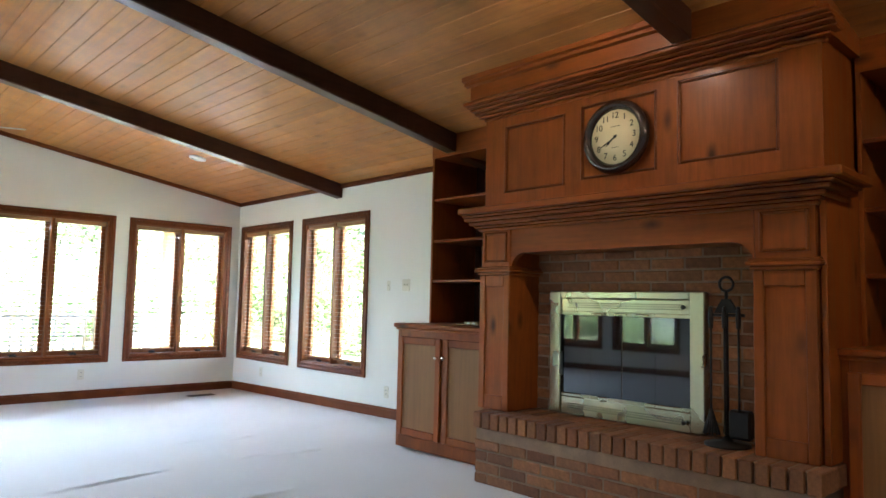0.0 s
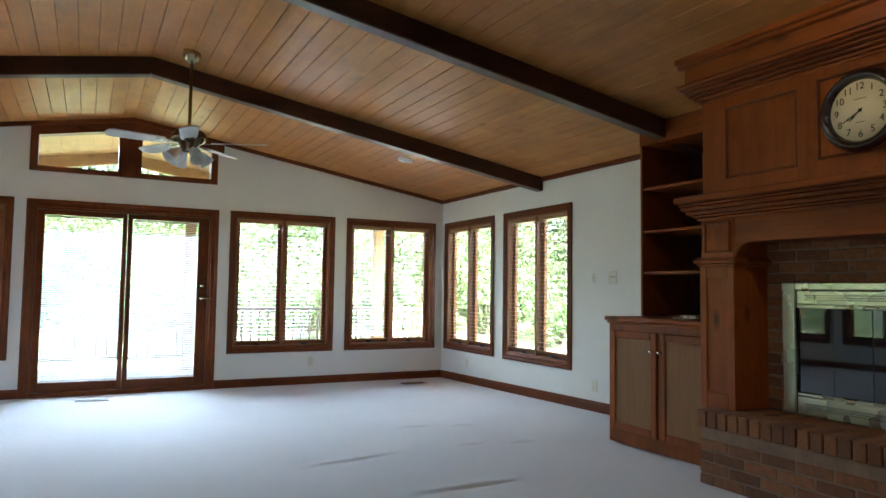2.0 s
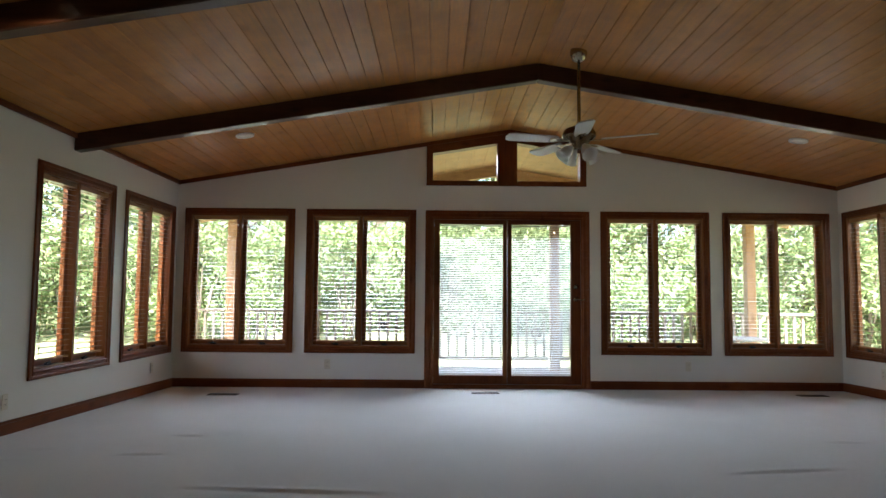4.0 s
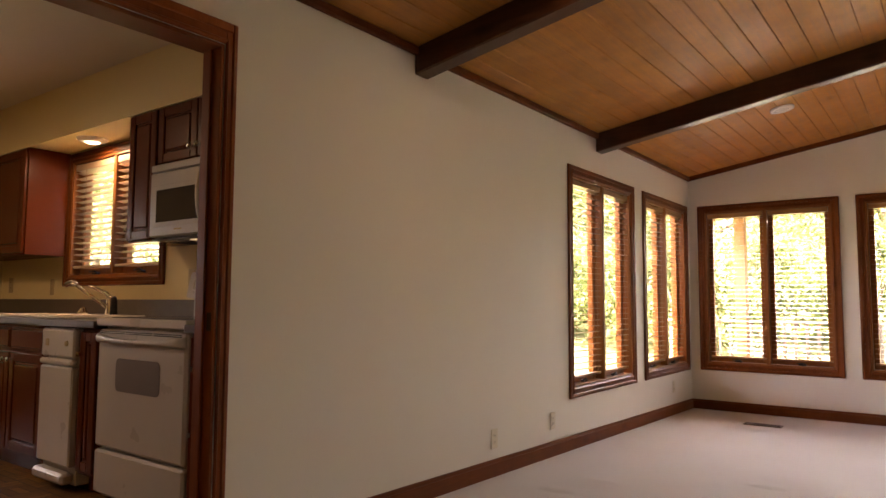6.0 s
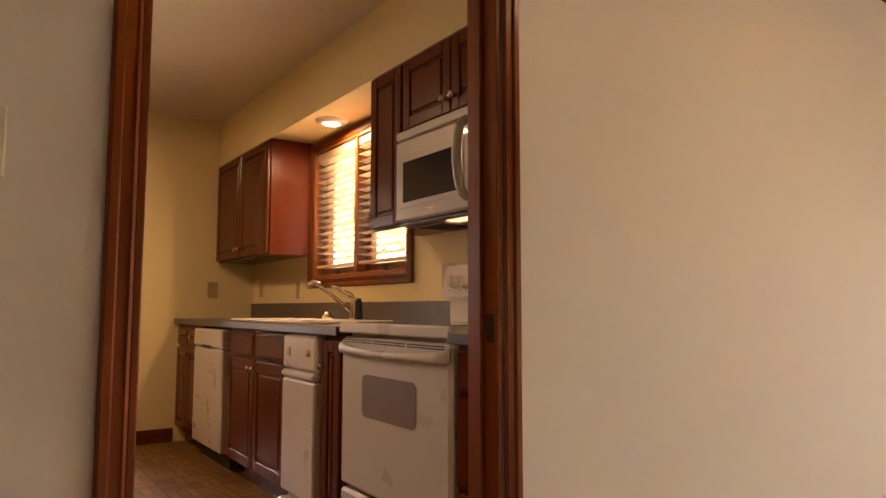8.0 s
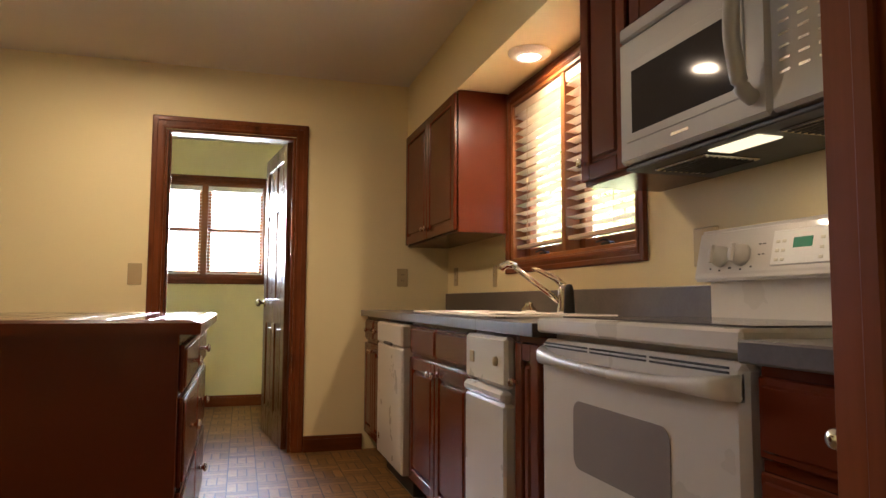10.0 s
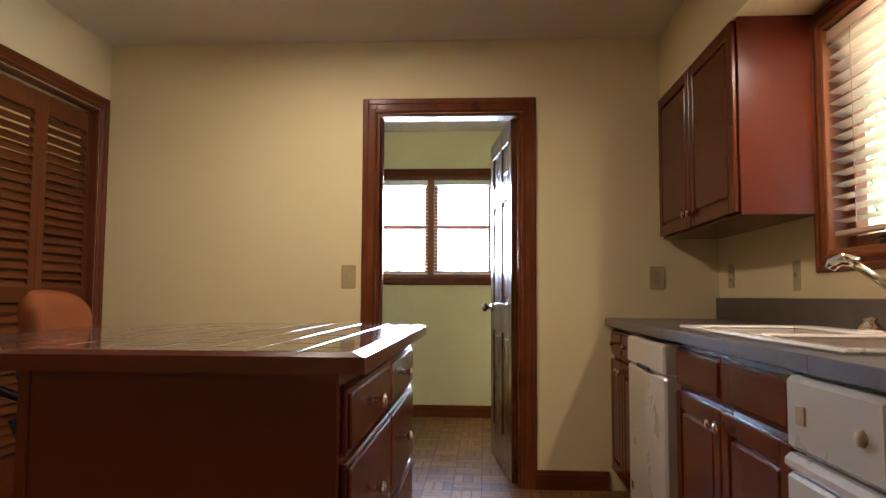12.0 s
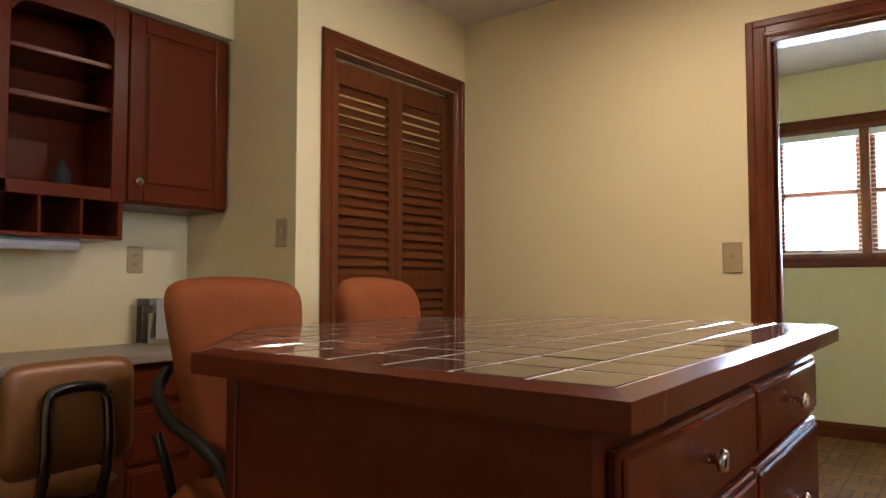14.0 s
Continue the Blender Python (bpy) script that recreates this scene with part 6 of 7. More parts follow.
# desk along the wall
DZ = 0.745
t = thing("built_in_desk", (-1.6, -9.05, 0), "built-in kitchen desk with a pale worn laminate top and cherry drawers", "desk")
part("desk_top", boxes((-2.885, -0.45, -9.277, -8.78, DZ - 0.035, DZ), b=0.004), plain("worn_grey_laminate", (0.36, 0.31, 0.25), 0.4, vary=0.12, scale=6), t)
part("drawer_unit", boxes((-2.884, -2.36, -9.27, -8.83, 0.0, DZ - 0.036)), M_cherry["z"], t)
part("side_panel", boxes((-0.5, -0.46, -9.27, -8.83, 0.0, DZ - 0.036)), M_cherry["z"], t)
for z, h in ((0.56, 0.13), (0.33, 0.21), (0.09, 0.22)):
    d = slab_front(t, pose(-2.37, -8.831, z, 0, 0, 180), 0.50, h, M_cherry)
    knob(d, (-2.62, -8.81, z + h / 2), (0, 1, 0), name="handle")

# hutch above the desk
HF = -8.95
t = thing("wall_cabinet", (-2.63, -9.28, 1.335), "cherry wall cabinet with one raised-panel door above the desk", "cabinet")
part("body", boxes((-2.885, -2.415, -9.277, HF - 0.021, 1.335, 2.12)), M_cherry["z"], t)
d = raised_door(t, pose(-2.42, HF - 0.02, 1.345, 0, 0, 180), 0.46, 0.765, M_cherry, fr=0.065)
knob(d, (-2.455, HF, 1.425), (0, 1, 0), name="handle", r=0.017)
t = thing("open_hutch", (-1.95, -9.28, 1.18), "cherry open hutch with shelves, scalloped top rail and pigeonholes, empty", "hutch")
hx0, hx1 = -1.48, -2.413
bm = boxes((hx1, hx1 + 0.06, HF - 0.022, HF, 1.335, 2.12), (hx0 - 0.06, hx0, HF - 0.022, HF, 1.335, 2.12), (-1.985, -1.905, HF - 0.022, HF, 1.335, 2.12), (hx1 + 0.06, hx0 - 0.06, HF - 0.022, HF, 1.335, 1.385))
part("face_frame", bm, M_cherry["z"], t)
for a, b_ in ((hx1 + 0.06, -1.985), (-1.905, hx0 - 0.06)):
    bm = bmesh.new()
    n = 16
    pts = []
    for i in range(n + 1):
        u = i / n
        s = min(u, 1 - u)
        pts.append((a + (b_ - a) * u, 2.035 - 0.055 * (1 - min(1, s / 0.14)) + 0.012 * math.sin(min(1, s / 0.14) * math.pi)))
    prism(bm, pts + [(b_, 2.12), (a, 2.12)], HF - 0.02, HF - 0.002, "y")
    part("scalloped_rail", bm, M_cherry["x"], t)
part("side_panel", boxes((hx1, hx1 + 0.02, -9.277, HF - 0.022, 1.185, 2.12)), M_cherry["z"], t)
part("side_panel", boxes((hx0 - 0.02, hx0, -9.277, HF - 0.022, 1.185, 2.12)), M_cherry["z"], t)
part("back_panel", boxes((hx1 + 0.02, hx0 - 0.02, -9.277, -9.265, 1.185, 2.12)), M_cherry["z"], t)
for z in (1.36, 1.71, 1.885, 2.115):
    part("shelf", boxes((hx1 + 0.021, hx0 - 0.021, -9.264, HF - 0.03, z - 0.02, z)), M_cherry["x"], t)
part("pigeonhole_floor", boxes((hx1 + 0.021, hx0 - 0.021, -9.264, HF, 1.185, 1.2)), M_cherry["x"], t)
for k in range(1, 6):
    x = hx1 + 0.02 + (hx0 - hx1 - 0.04) * k / 6
    part("divider", boxes((x - 0.006, x + 0.006, -9.264, HF - 0.004, 1.2, 1.34)), M_cherry["z"], t)
t = thing("under_cabinet_light", (-1.9, -9.1, 1.15), "white slim under-cabinet light housing below the hutch, off", "cabinet light")
part("housing", boxes((-2.28, -1.6, -9.18, -9.02, 1.145, 1.184), b=0.012), M_white_plastic, t)
t = thing("bottle", (-2.2, -9.1, 1.361), "small dark bottle standing in the hutch", "bottle")
bm = bmesh.new()
lathe(bm, [(0, 0), (0.03, 0), (0.032, 0.09), (0.012, 0.12), (0.012, 0.14), (0, 0.142)], 16, Matrix.Translation((-2.24, -9.12, 1.361)))
part("glass", bm, M_dark, t)
# paper holder on the desk
t = thing("letter_rack", (-2.72, -9.15, DZ), "grey metal letter rack with papers on the desk", "letter rack")
for k in range(3):
    y = -9.24 + 0.05 * k
    part("rack_plate", boxes((-2.84, -2.62, y, y + 0.004, DZ, DZ + 0.20 - 0.03 * k)), M_steel, t)
part("rack_base", boxes((-2.85, -2.61, -9.25, -9.09, DZ, DZ + 0.006)), M_steel, t)
for k in range(3):
    m = pose(-2.74 + 0.01 * k, -9.215 + 0.045 * k, DZ + 0.13, 4 * k, 3 - 4 * k, 0)
    part("paper", on_face(boxes((-0.07, 0.07, -0.001, 0.001, -0.11, 0.07), b=0.0004), m), plain("dull_paper", (0.36, 0.33, 0.28), 0.8, relief=0), t)

# louvred closet doors
t = thing("door_4", ((BF[0] + BF[1]) / 2, -8.49, 0), "closed pair of brown wooden louvred bifold closet doors", "bifold door", kind="structure")
bm = bmesh.new()
casing_frame(bm, BF[1] - BF[0] + 0.15, 0, BF[2] + 0.078, 0.075, bottom=False)
bmesh.ops.transform(bm, matrix=pose(BF[1] + 0.075, -8.49, 0, 0, 0, 180), verts=bm.verts)
part("casing", bm, M_casing["z"], t)
part("jamb", boxes((BF[0], BF[0] + 0.012, -8.592, -8.488, 0, BF[2]), (BF[1] - 0.012, BF[1], -8.592, -8.488, 0, BF[2]), (BF[0] + 0.012, BF[1] - 0.012, -8.592, -8.488, BF[2] - 0.012, BF[2])), M_casing["z"], t)
part("track", boxes((BF[0] + 0.002, BF[1] - 0.002, -8.55, -8.52, BF[2] - 0.03, BF[2] - 0.013), b=0.002), M_steel, t, "thin metal door track")
wleaf = (BF[1] - BF[0] - 0.036) / 2
for k in range(2):
    a = BF[0] + 0.016 + k * (wleaf + 0.004)
    st = 0.05
    bm = bmesh.new()
    zt = BF[2] - 0.036
    y0, y1 = -8.548, -8.520
    for r in ((a, a + st, 0.012, zt), (a + wleaf - st, a + wleaf, 0.012, zt), (a + st, a + wleaf - st, 0.012, 0.15), (a + st, a + wleaf - st, 0.98, 1.05), (a + st, a + wleaf - st, zt - 0.10, zt)):
        cbox(bm, r[0], r[1], y0, y1, r[2], r[3], 0.003)
    leaf = part("door_leaf", bm, M_louver["z"], t)
    for z0, z1 in ((0.15, 0.98), (1.05, zt - 0.10)):
        n = int((z1 - z0) / 0.044)
        for i in range(n):
            z = z0 + (i + 0.5) * (z1 - z0) / n
            key = ("louver", round(wleaf, 3))
            if key not in slat_mesh:
                b2 = boxes((-(wleaf - 2 * st) / 2 - 0.003, (wleaf - 2 * st) / 2 + 0.003, -0.0035, 0.0035, -0.029, 0.029), b=0.0025)
                me = bpy.data.meshes.new("louver")
                b2.to_mesh(me)
                b2.free()
                me.materials.append(M_louver["x"])
                slat_mesh[key] = me
            lo = new("louver", slat_mesh[key])
            lo.parent = leaf
            lo.matrix_parent_inverse = chain(leaf).inverted()
            lo.matrix_basis = pose(a + wleaf / 2, (y0 + y1) / 2, z, (31 + 2.5 * math.sin(i * 2.3 + k) + (9 if z > 1.74 else 0)), 0, 0)
knob(t, (BF[0] + 0.45 + 0.03, -8.52, 0.95), (0, 1, 0), name="handle")

# plates in the kitchen
for m in (pose(KX, -5.417, 1.125, 0, 0, 90), pose(-3.90, KY, 1.13)):
    plate("wall_outlet", m, 0.075, 0.12, "almond plastic wall outlet above the worktop", "outlet", group="kitchen outlets")
t = plate("wall_outlet", pose(-1.345, KY, 1.14), 0.118, 0.12, "almond double plate with switch and outlet beside the stove", "outlet", "switch")
for z in (-0.02, 0.02):
    part("socket", boxes((-1.335, -1.303, KY - 0.0095, KY - 0.006, 1.14 + z - 0.013, 1.14 + z + 0.013)), M_plate, t)
plate("light_switch", pose(-3.17, KY, 1.11), 0.06, 0.12, "almond plastic light switch above the worktop", "light switch", "switch")
plate("light_switch", pose(KX, -7.09, 1.124, 0, 0, 90), 0.08, 0.13, "almond light switch beside the laundry door", "light switch", "switch")
plate("light_switch", pose(-2.89, -8.575, 1.226, 0, 0, 90), 0.075, 0.12, "almond light switch on the closet wall", "light switch", "switch")
plate("wall_outlet", pose(-2.63, -9.28, 1.12, 0, 0, 180), 0.075, 0.12, "almond phone outlet above the desk", "outlet")

# ---- outside ----
M_grass = plain("leaf_litter_ground", (0.14, 0.155, 0.07), 0.95, vary=0.4, scale=0.8, fine=14, relief=0.4)
bm = bmesh.new()
gn = 60
gg = []
for j in range(gn + 1):
    row = []
    for i in range(gn + 1):
        x, y = -120 + 240 * i / gn, -120 + 240 * j / gn
        d = max(0.0, max(y - 9, abs(x - 2) - 22))
        z = -0.75 + min(d, 45) * 0.16 + (0.5 * noise.noise(Vector((x * 0.06, y * 0.06, 0))) if d > 0 else 0)
        row.append(bm.verts.new((x, y, z)))
    gg.append(row)
for j in range(gn):
    for i in range(gn):
        bm.faces.new((gg[j][i], gg[j][i + 1], gg[j + 1][i + 1], gg[j + 1][i])).smooth = True
structure("ground", bm, M_grass, "leaf-strewn ground rising into the woods", "ground")

# deck with railing and porch posts
M_deck = {a: wood("weathered_deck_" + a, (0.36, 0.29, 0.22), a, 0.7, contrast=0.4) for a in "xyz"}
M_post = {a: wood("porch_pine_" + a, (0.45, 0.26, 0.11), a, 0.6, knots=0.4, contrast=0.4) for a in "xyz"}
deck = thing("deck", (4, 1.6, -0.15), "weathered wooden deck outside the patio door", "deck", kind="structure")
for i in range(20):
    y = 0.18 + i * 0.145
    part("deck_board", boxes((-1.2, 9.2, y, y + 0.138, -0.16, -0.13), b=0.004), M_deck["x"], deck)
part("deck_frame", boxes((-1.2, 9.2, 0.2, 3.0, -0.45, -0.165)), M_deck["x"], deck)
part("deck_legs", boxes(*[(x, x + 0.12, y, y + 0.12, -1.2, -0.44) for x in (-1.0, 2.6, 5.8, 9.0) for y in (0.4, 2.85)]), M_deck["z"], deck)
rail = thing("deck_railing", (4, 2.85, -0.13), "weathered wooden deck railing with square balusters", "railing")
part("top_rail", boxes((-1.2, 9.2, 2.79, 2.92, 0.745, 0.785)), M_deck["x"], rail)
part("bottom_rail", boxes((-1.2, 9.2, 2.835, 2.875, 0.0, 0.06)), M_deck["x"], rail)
bal = boxes((-0.019, 0.019, -0.019, 0.019, 0, 0.69))
mb = bpy.data.meshes.new("baluster")
bal.to_mesh(mb)
bal.free()
mb.materials.append(M_deck["z"])
for i in range(74):
    ob = new("baluster", mb)
    ob.parent = rail
    ob.matrix_parent_inverse = chain(rail).inverted()
    ob.matrix_basis = Matrix.Translation((-1.15 + i * 0.14, 2.855, 0.058))
porch = thing("porch_roof", (4, 1.5, 2.5), "boarded pine porch roof on posts over the deck", "porch", kind="structure")
for x in (-0.02, 4.95, 7.98):
    part("post", boxes((x - 0.07, x + 0.07, 2.26, 2.40, -0.13, roof(max(0.0, min(x, XR))) - 0.02), b=0.008), M_post["z"], porch)
for s in (0, 1):
    bm = bmesh.new()
    n = 24
    for i in range(n):
        a, b = -0.6 + i * (RIDGE + 0.6) / n, -0.6 + (i + 1) * (RIDGE + 0.6) / n
        q = [(a, EAVE + a * SLOPE + 0.004), (a + 0.004, EAVE + a * SLOPE), (b - 0.004, EAVE + b * SLOPE), (b, EAVE + b * SLOPE + 0.004), (b, EAVE + b * SLOPE + 0.04), (a, EAVE + a * SLOPE + 0.04)]
        prism(bm, [(XR - u, v) for u, v in q] if s else q, 0.165, 2.6, "y")
    part("roof_boards", bm, M_post["y"], porch)
    q = [(-0.6, EAVE - 0.1 - 0.16), (RIDGE, TOP - 0.16), (RIDGE, TOP + 0.002), (-0.6, EAVE - 0.1 + 0.002)]
    bm = bmesh.new()
    prism(bm, [(XR - u, v) for u, v in q] if s else q, 2.27, 2.39, "y")
    part("gable_beam", bm, M_post["x"], porch)
# table and chair hints seen beyond the glass
t = thing("patio_table", (7.4, 1.5, -0.13), "pale round patio table on the deck", "table")
bm = bmesh.new()
lathe(bm, [(0, 0.55), (0.42, 0.55), (0.43, 0.57), (0.42, 0.585), (0, 0.59)], 28, Matrix.Translation((7.4, 1.5, -0.13)))
part("tabletop", bm, M_white_plastic, t)
bm = bmesh.new()
lathe(bm, [(0, 0), (0.25, 0), (0.22, 0.04), (0.05, 0.08), (0.04, 0.55), (0, 0.55)], 20, Matrix.Translation((7.4, 1.5, -0.13)))
part("pedestal", bm, M_white_plastic, t)

# trees
M_bark = plain("grey_bark", (0.13, 0.10, 0.075), 0.9, vary=0.35, scale=4, fine=40, relief=0.5)
M_leaf, nt, b = nodes_of("leaves")
geo = nt.nodes.new("ShaderNodeNewGeometry")
lc = ramp(nt, geo.outputs["Random Per Island"], [(0.0, (0.11, 0.16, 0.06)), (0.5, (0.15, 0.20, 0.075)), (1.0, (0.24, 0.27, 0.11))])
nt.links.new(lc, b.inputs["Base Color"])
b.inputs["Roughness"].default_value = 0.6
b.inputs["Transmission Weight"].default_value = 0.0
tl = nt.nodes.new("ShaderNodeBsdfTranslucent")
nt.links.new(lc, tl.inputs["Color"])
msx = nt.nodes.new("ShaderNodeMixShader")
msx.inputs[0].default_value = 0.45
nt.links.new(b.outputs[0], msx.inputs[1])
nt.links.new(tl.outputs[0], msx.inputs[2])
nt.links.new(msx.outputs[0], nt.nodes["Material Output"].inputs[0])


def tree(rng, h, spread, leaves):
    t = thing("broadleaf_tree", (0, 0, 0), "tall leafy broadleaf tree in the woods behind the house", "tree", "woodland trees")
    bm = bmesh.new()
    bend = [(0.25 * rng.uniform(-1, 1) * k, 0.25 * rng.uniform(-1, 1) * k, h * k / 4) for k in range(5)]
    tube(bm, curve_points(bend, 3), [0.2 * (1 - 0.85 * k / 12) * h / 9 for k in range(13)], 8)
    tips = []
    for k in range(14):
        z = h * (0.14 + 0.8 * k / 12)
        a = k * 2.4 + rng.uniform(-0.4, 0.4)
        ln = spread * (1.05 - 0.6 * k / 12) * rng.uniform(0.75, 1.1)
        p0 = Vector((0, 0, z))
        p2 = p0 + Vector((ln * math.cos(a), ln * math.sin(a), ln * 0.45))
        p1 = (p0 + p2) / 2 + Vector((0, 0, ln * 0.12))
        tube(bm, [p0, p1, p2], [0.06 * h / 9, 0.035 * h / 9, 0.012], 6)
        tips += [(p1, ln * 0.35), (p2, ln * 0.45), ((p1 + p2) / 2, ln * 0.4)]
    part("trunk", bm, M_bark, t)
    verts, faces = [], []
    for i in range(leaves):
        c, r = tips[rng.randrange(len(tips))]
        p = c + Vector((rng.gauss(0, r * 0.55), rng.gauss(0, r * 0.55), rng.gauss(0, r * 0.42)))
        s = rng.uniform(0.06, 0.12) * h / 9
        m = Euler((rng.uniform(-1.2, 1.2), rng.uniform(-1.2, 1.2), rng.uniform(0, 6.28))).to_matrix()
        n0 = len(verts)
        for q in ((-s, 0, 0), (0, -0.5 * s, 0.1 * s), (s, 0, 0), (0, 0.5 * s, 0.1 * s)):
            verts.append(p + m @ Vector(q))
        faces.append((n0, n0 + 1, n0 + 2, n0 + 3))
    me = bpy.data.meshes.new("crown")
    me.from_pydata([tuple(v) for v in verts], [], faces)
    me.materials.append(M_leaf)
    cr = new("crown", me)
    cr.parent = t
    return t


rng = random.Random(7)
protos = [tree(rng, 10 + 2 * k, 3.2 + 0.3 * k, 9000) for k in range(3)]
spots = []
for ring, n, r0 in ((0, 17, 21), (1, 21, 27), (2, 23, 34), (3, 25, 42)):
    for k in range(n):
        a = math.radians(-35 + 250 * (k + 0.5 * (ring % 2)) / (n - 1)) + rng.uniform(-0.05, 0.05)
        r = r0 * rng.uniform(0.92, 1.12)
        spots.append((1.5 + r * 1.15 * math.cos(a), -1.5 + r * math.sin(a)))
used = 0
for x, y in spots:
    if (-8.5 < x < 10.5 and y < 5.5) or (x < -3 and y < 6):
        continue
    d = max(0.0, max(y - 9, abs(x - 2) - 22))
    z = -0.9 + min(d, 45) * 0.16
    m = pose(x, y, z, 0, 0, rng.uniform(0, 360))
    if used < 3:
        protos[used].matrix_basis = m
    else:
        o = copy_thing(protos[used % 3], m)
        s = rng.uniform(1.0, 1.45)
        o.scale = (s, s, s)
    used += 1
# undergrowth: shrubs that hide the ground
def shrub(rng, h, n):
    t = thing("shrub", (0, 0, 0), "dense green woodland shrub behind the deck", "shrub", "woodland shrubs")
    bm = bmesh.new()
    for k in range(6):
        a = k * 1.05
        tube(bm, [(0, 0, -0.2), (0.25 * math.cos(a), 0.25 * math.sin(a), h * 0.45), (0.6 * math.cos(a), 0.6 * math.sin(a), h * 0.85)], [0.035, 0.02, 0.006], 5)
    part("stems", bm, M_bark, t)
    verts, faces = [], []
    clumps = [(Vector((rng.gauss(0, 0.75), rng.gauss(0, 0.75), rng.uniform(0.15, 0.95) * h)), rng.uniform(0.3, 0.6)) for _ in range(22)]
    for i in range(n):
        c, r = clumps[rng.randrange(len(clumps))]
        p = c + Vector((rng.gauss(0, r * 0.5), rng.gauss(0, r * 0.5), rng.gauss(0, r * 0.45)))
        s = rng.uniform(0.04, 0.09)
        m = Euler((rng.uniform(-1.2, 1.2), rng.uniform(-1.2, 1.2), rng.uniform(0, 6.28))).to_matrix()
        n0 = len(verts)
        for q in ((-s, 0, 0), (0, -0.5 * s, 0.1 * s), (s, 0, 0), (0, 0.5 * s, 0.1 * s)):
            verts.append(p + m @ Vector(q))
        faces.append((n0, n0 + 1, n0 + 2, n0 + 3))
    me = bpy.data.meshes.new("foliage")
    me.from_pydata([tuple(v) for v in verts], [], faces)
    me.materials.append(M_leaf)
    fo = new("foliage", me)
    fo.parent = t
    return t


bushes = [shrub(rng, 2.0 + 0.5 * k, 3600) for k in range(2)]
placed = 0
for row, (y, n) in enumerate(((13.0, 17), (17.0, 21), (22.0, 23))):
    for k in range(n):
        x = 2 + (k - (n - 1) / 2) * (1.9 + 0.3 * row) + rng.uniform(-0.6, 0.6)
        yy = y + rng.uniform(-1.0, 1.0) - 0.014 * (x - 3) ** 2
        if yy < 4.5 and -1.5 < x < 9.5:
            continue
        m = pose(x, yy, -0.8 + max(0.0, yy - 9) * 0.16, 0, 0, rng.uniform(0, 360))
        if placed < 2:
            bushes[placed].matrix_basis = m
        else:
            copy_thing(bushes[placed % 2], m).scale = (1.4, 1.4, 1.3)
        placed += 1
for side in (-1, 1):
    for k in range(6):
        m = pose(4 + side * (14.0 + rng.uniform(-0.6, 0.6)), -3.6 + 1.7 * k, -0.8, 0, 0, rng.uniform(0, 360))
        if side < 0 and k < 4:
            continue
        copy_thing(bushes[k % 2], m)
# distant wooded hill
M_far = plain("far_woods", (0.11, 0.16, 0.055), 0.95, vary=0.55, scale=0.35, fine=2.2, relief=0.6)
bm = bmesh.new()
fr_ = []
for j in range(9):
    row = []
    for i in range(97):
        a = 2 * math.pi * i / 96
        r = 55 + 5 * j + 3 * noise.noise(Vector((math.cos(a) * 6, math.sin(a) * 6, j * 0.7)))
        z = -2 + 1.3 * j + 1.8 * noise.noise(Vector((math.cos(a) * 9, math.sin(a) * 9, j * 0.9)))
        row.append(bm.verts.new((r * math.cos(a), r * math.sin(a), z)))
    fr_.append(row)
for j in range(8):
    for i in range(96):
        bm.faces.new((fr_[j][i], fr_[j][i + 1], fr_[j + 1][i + 1], fr_[j + 1][i]))
structure("backdrop", bm, M_far, "distant wooded hillside", "hillside")

# ---- many small pieces: bricks and tiles ----
M_brick, nt, b = nodes_of("brown_brick")
v = coords(nt)
info = nt.nodes.new("ShaderNodeObjectInfo")
base = ramp(nt, info.outputs["Random"], [(0.0, (0.16, 0.062, 0.022)), (0.35, (0.27, 0.108, 0.037)), (0.7, (0.34, 0.145, 0.052)), (1.0, (0.20, 0.088, 0.034))])
wear = noise_tex(nt, v, 35, 6, 0.7)
nt.links.new(mix(nt, base, ramp(nt, wear, [(0.3, (0.35, 0.32, 0.30)), (0.7, (1.0, 0.95, 0.9))]), 0.7, "MULTIPLY"), b.inputs["Base Color"])
b.inputs["Roughness"].default_value = 0.85
bump(nt, b, wear, 0.6, 0.006)
M_mortar = plain("brown_mortar", (0.22, 0.14, 0.085), 0.95, vary=0.3, scale=12, fine=160, relief=0.4)


def brick_mesh(lx, ly, lz, key, cache={}):
    if key not in cache:
        bm = boxes((-lx / 2, lx / 2, -ly / 2, ly / 2, -lz / 2, lz / 2), b=0.005)
        me = bpy.data.meshes.new("brick")
        bm.to_mesh(me)
        bm.free()
        me.materials.append(M_brick)
        cache[key] = me
    return cache[key]


rng = random.Random(3)


def brick(parent, size, at_):
    ob = new("brick", brick_mesh(*size, tuple(round(s, 3) for s in size)))
    ob.parent = parent
    ob.matrix_parent_inverse = chain(parent).inverted()
    ob.matrix_basis = pose(at_[0] + rng.uniform(-0.002, 0.003), at_[1], at_[2], rng.uniform(-0.4, 0.4), rng.uniform(-0.4, 0.4), 0)


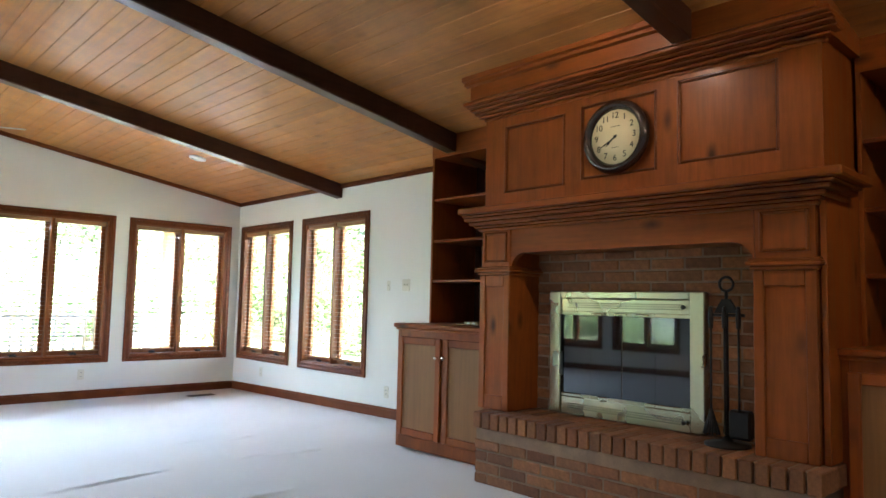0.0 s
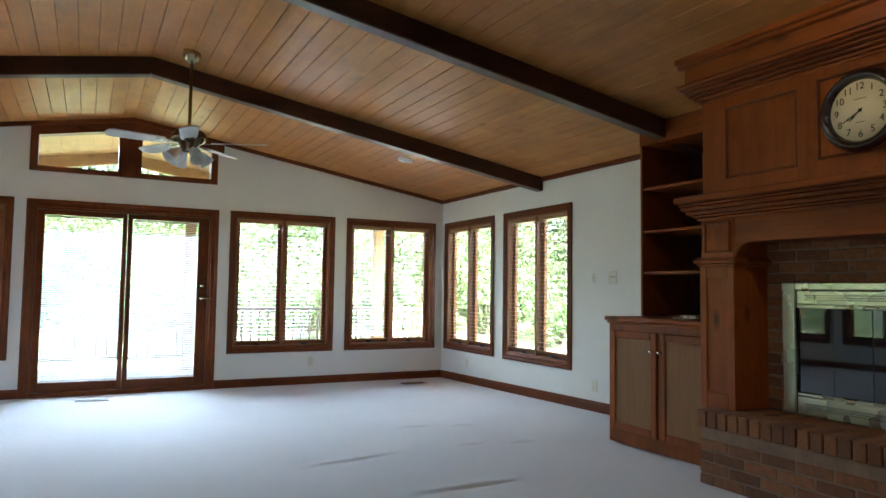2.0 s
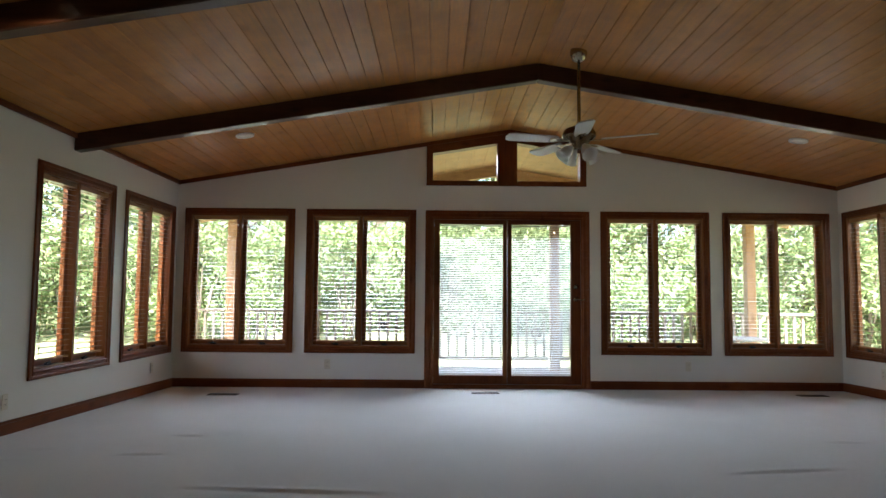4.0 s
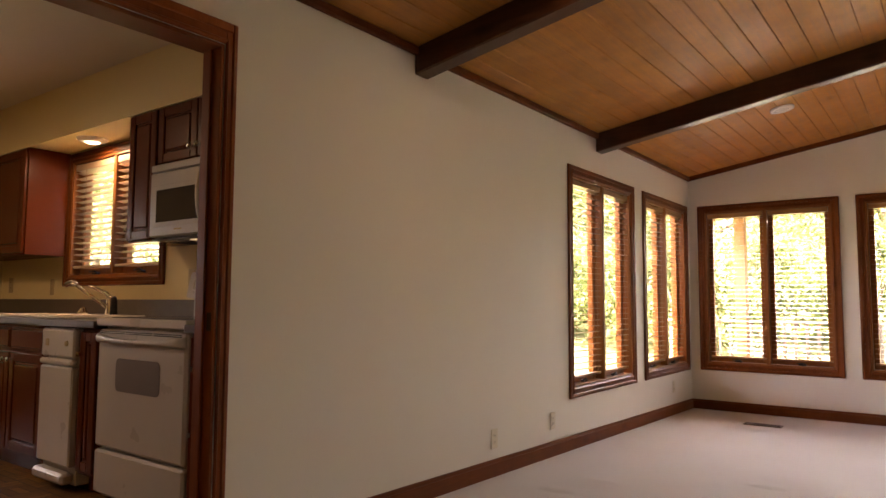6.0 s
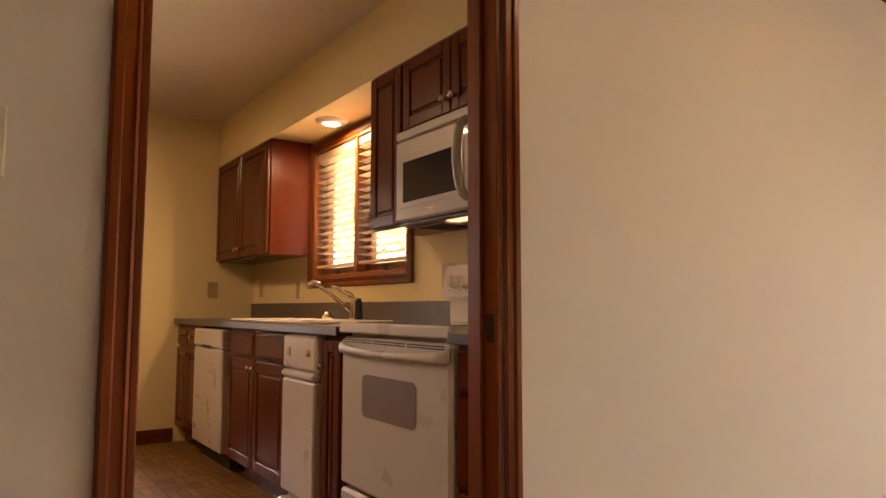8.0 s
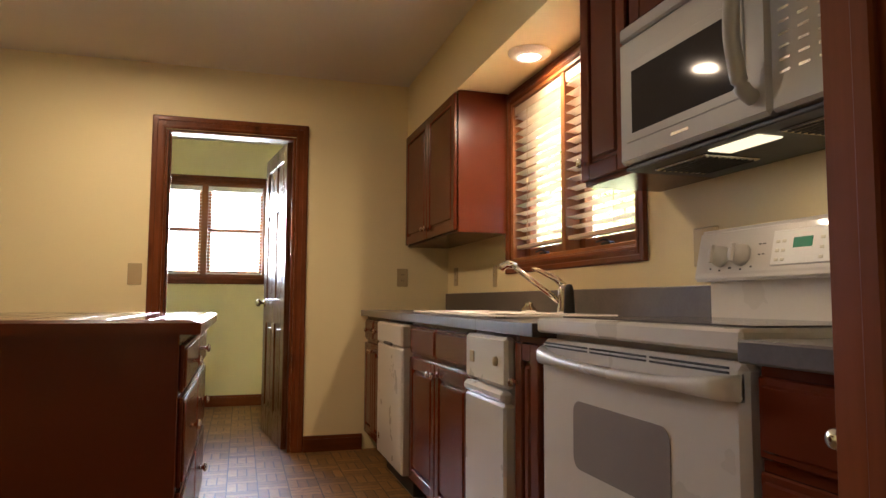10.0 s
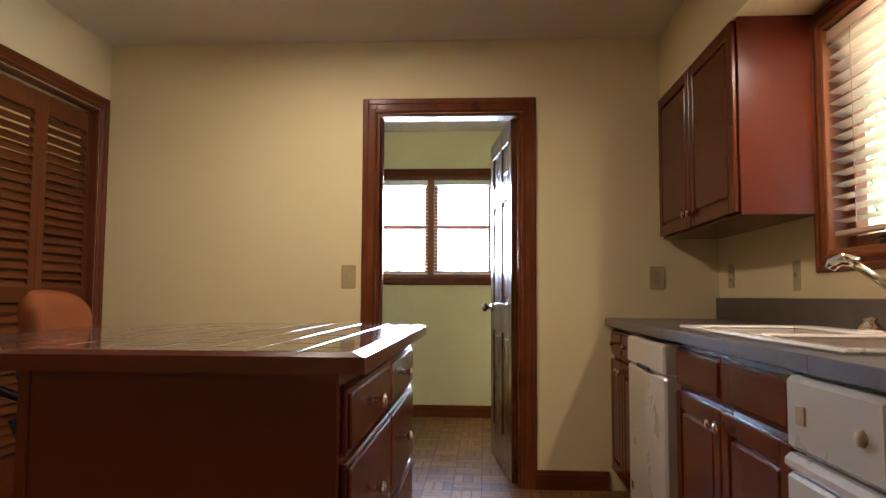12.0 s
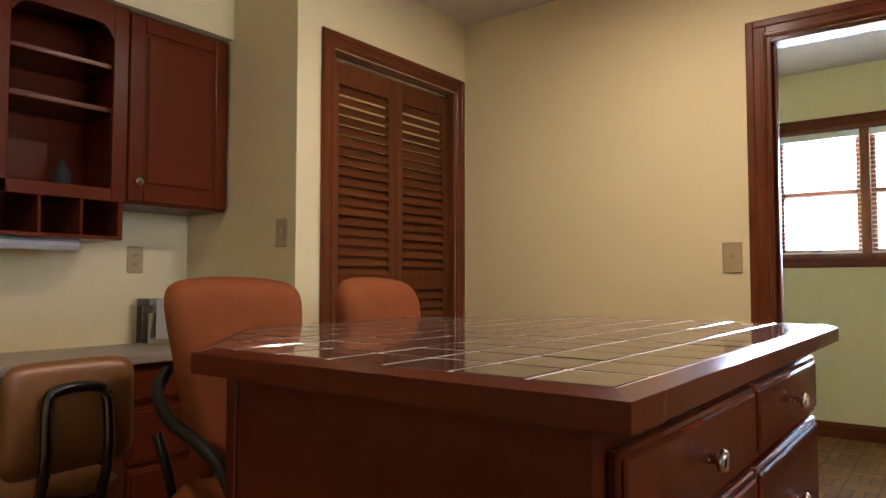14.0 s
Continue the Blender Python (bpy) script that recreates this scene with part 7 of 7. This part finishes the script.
hearth = thing("hearth", (7.1, -6.5, 0), "raised brown brick hearth with a rowlock top course", "hearth")
part("hearth_core", boxes((HX + 0.006, XR - 0.01, -7.52, -5.56, 0, HZ - 0.004)), M_mortar, hearth)
t_len, t_h, jt = 0.198, 0.058, 0.010
z = 0.0
course = 0
while z + t_h < HZ - 0.105:
    y = -5.555 - (0 if course % 2 else t_len / 2 + 0.005)
    if course % 2 == 0:
        brick(hearth, (0.09, t_len / 2, t_h), (HX + 0.045, -5.555 - t_len / 4, z + t_h / 2))
    while y - t_len > -7.53:
        brick(hearth, (0.09, t_len, t_h), (HX + 0.045, y - t_len / 2, z + t_h / 2))
        y -= t_len + jt
    z += t_h + jt
    course += 1
y = -5.545
while y > -7.5:
    for k, ln in ((0, 0.2), (1, 0.2)):
        brick(hearth, (ln - 0.004, 0.062, 0.098), (HX - 0.012 + ln * (k + 0.5) + 0.008 * k, y - 0.031, HZ - 0.049))
    y -= 0.062 + jt
surround = thing("brick_surround", (BX + 0.1, -6.45, HZ), "brown brick fireplace surround in running bond", "brick wall")
part("mortar_bed", boxes((BX + 0.006, 7.8, -7.2, -5.7, HZ, 1.47)), M_mortar, surround)
z = HZ + 0.004
course = 0
while z + t_h < 1.47:
    y = -5.69 - (0.0 if course % 2 else 0.104)
    if course % 2 == 0:
        brick(surround, (0.06, 0.094, t_h), (BX + 0.03, -5.738, z + t_h / 2))
    while y > -7.2:
        ln = min(t_len, y + 7.21)
        c = y - ln / 2
        if ln > 0.05 and not (-6.80 < c < -5.90 and z < 1.08):
            brick(surround, (0.06, round(ln, 3), t_h), (BX + 0.03, c, z + t_h / 2))
        y -= t_len + jt
    z += t_h + jt
    course += 1

# tiles of the island top
M_tile, nt, b = nodes_of("brown_glazed_tile")
v = coords(nt)
info = nt.nodes.new("ShaderNodeObjectInfo")
base = ramp(nt, info.outputs["Random"], [(0.0, (0.10, 0.062, 0.048)), (1.0, (0.145, 0.09, 0.068))])
nt.links.new(mix(nt, base, ramp(nt, noise_tex(nt, v, 60, 4), [(0.3, (0.7, 0.68, 0.66)), (0.7, (1, 1, 1))]), 0.6, "MULTIPLY"), b.inputs["Base Color"])
b.inputs["Roughness"].default_value = 0.1
b.inputs["Coat Weight"].default_value = 0.3
NX, TG = 12, 0.006
TS = (IX1 - IX0 - 0.056) / NX - TG
tm = bpy.data.meshes.new("tile")
bm = boxes((-TS / 2, TS / 2, -TS / 2, TS / 2, -0.004, 0.004), b=0.0025)
bm.to_mesh(tm)
bm.free()
tm.materials.append(M_tile)


def cut(poly, side):
    """What is left of a tile inside the slanted corner; side is -1 or 1."""
    cx = (IX0 + IX1) / 2
    half = (IX1 - IX0) / 2

    def inside(p):
        return (half - side * (p[0] - cx)) + (p[1] - IY0) - ic - 0.042
    out = []
    for p, q in zip(poly, poly[1:] + poly[:1]):
        a, b_ = inside(p), inside(q)
        if a >= 0:
            out.append(p)
        if a * b_ < 0:
            u = a / (a - b_)
            out.append((p[0] + u * (q[0] - p[0]), p[1] + u * (q[1] - p[1])))
    return out


rng = random.Random(5)
for i in range(NX):
    for j in range(NX):
        x = IX0 + 0.028 + (TS + TG) * (i + 0.5)
        y1 = IY1 - 0.028 - TG / 2 - (TS + TG) * j
        y0 = max(y1 - TS, IY0 + 0.031)
        if y1 - y0 < 0.02:
            continue
        square = [(x - TS / 2, y0), (x + TS / 2, y0), (x + TS / 2, y1), (x - TS / 2, y1)]
        left_over = cut(cut(square, 1), -1)
        if len(left_over) < 3:
            continue
        tilt_x, tilt_y, lift = rng.uniform(-0.25, 0.25), rng.uniform(-0.25, 0.25), rng.uniform(-0.0004, 0.0004)
        if left_over == square and y1 - y0 > TS - 0.001:
            ob = new("tile", tm)
            ob.matrix_basis = pose(x, (y0 + y1) / 2, 0.9045 + lift, tilt_x, tilt_y, 0)
        else:
            bm = bmesh.new()
            prism(bm, left_over, 0.9005, 0.9085, "z")
            if min(e.calc_length() for e in bm.edges) > 0.007:
                bmesh.ops.bevel(bm, geom=bm.edges[:], offset=0.002, segments=1, affect="EDGES")
            me = bpy.data.meshes.new("tile")
            bm.to_mesh(me)
            bm.free()
            me.materials.append(M_tile)
            ob = new("tile", me)
        ob.parent = ISLAND
        ob.matrix_parent_inverse = chain(ISLAND).inverted()
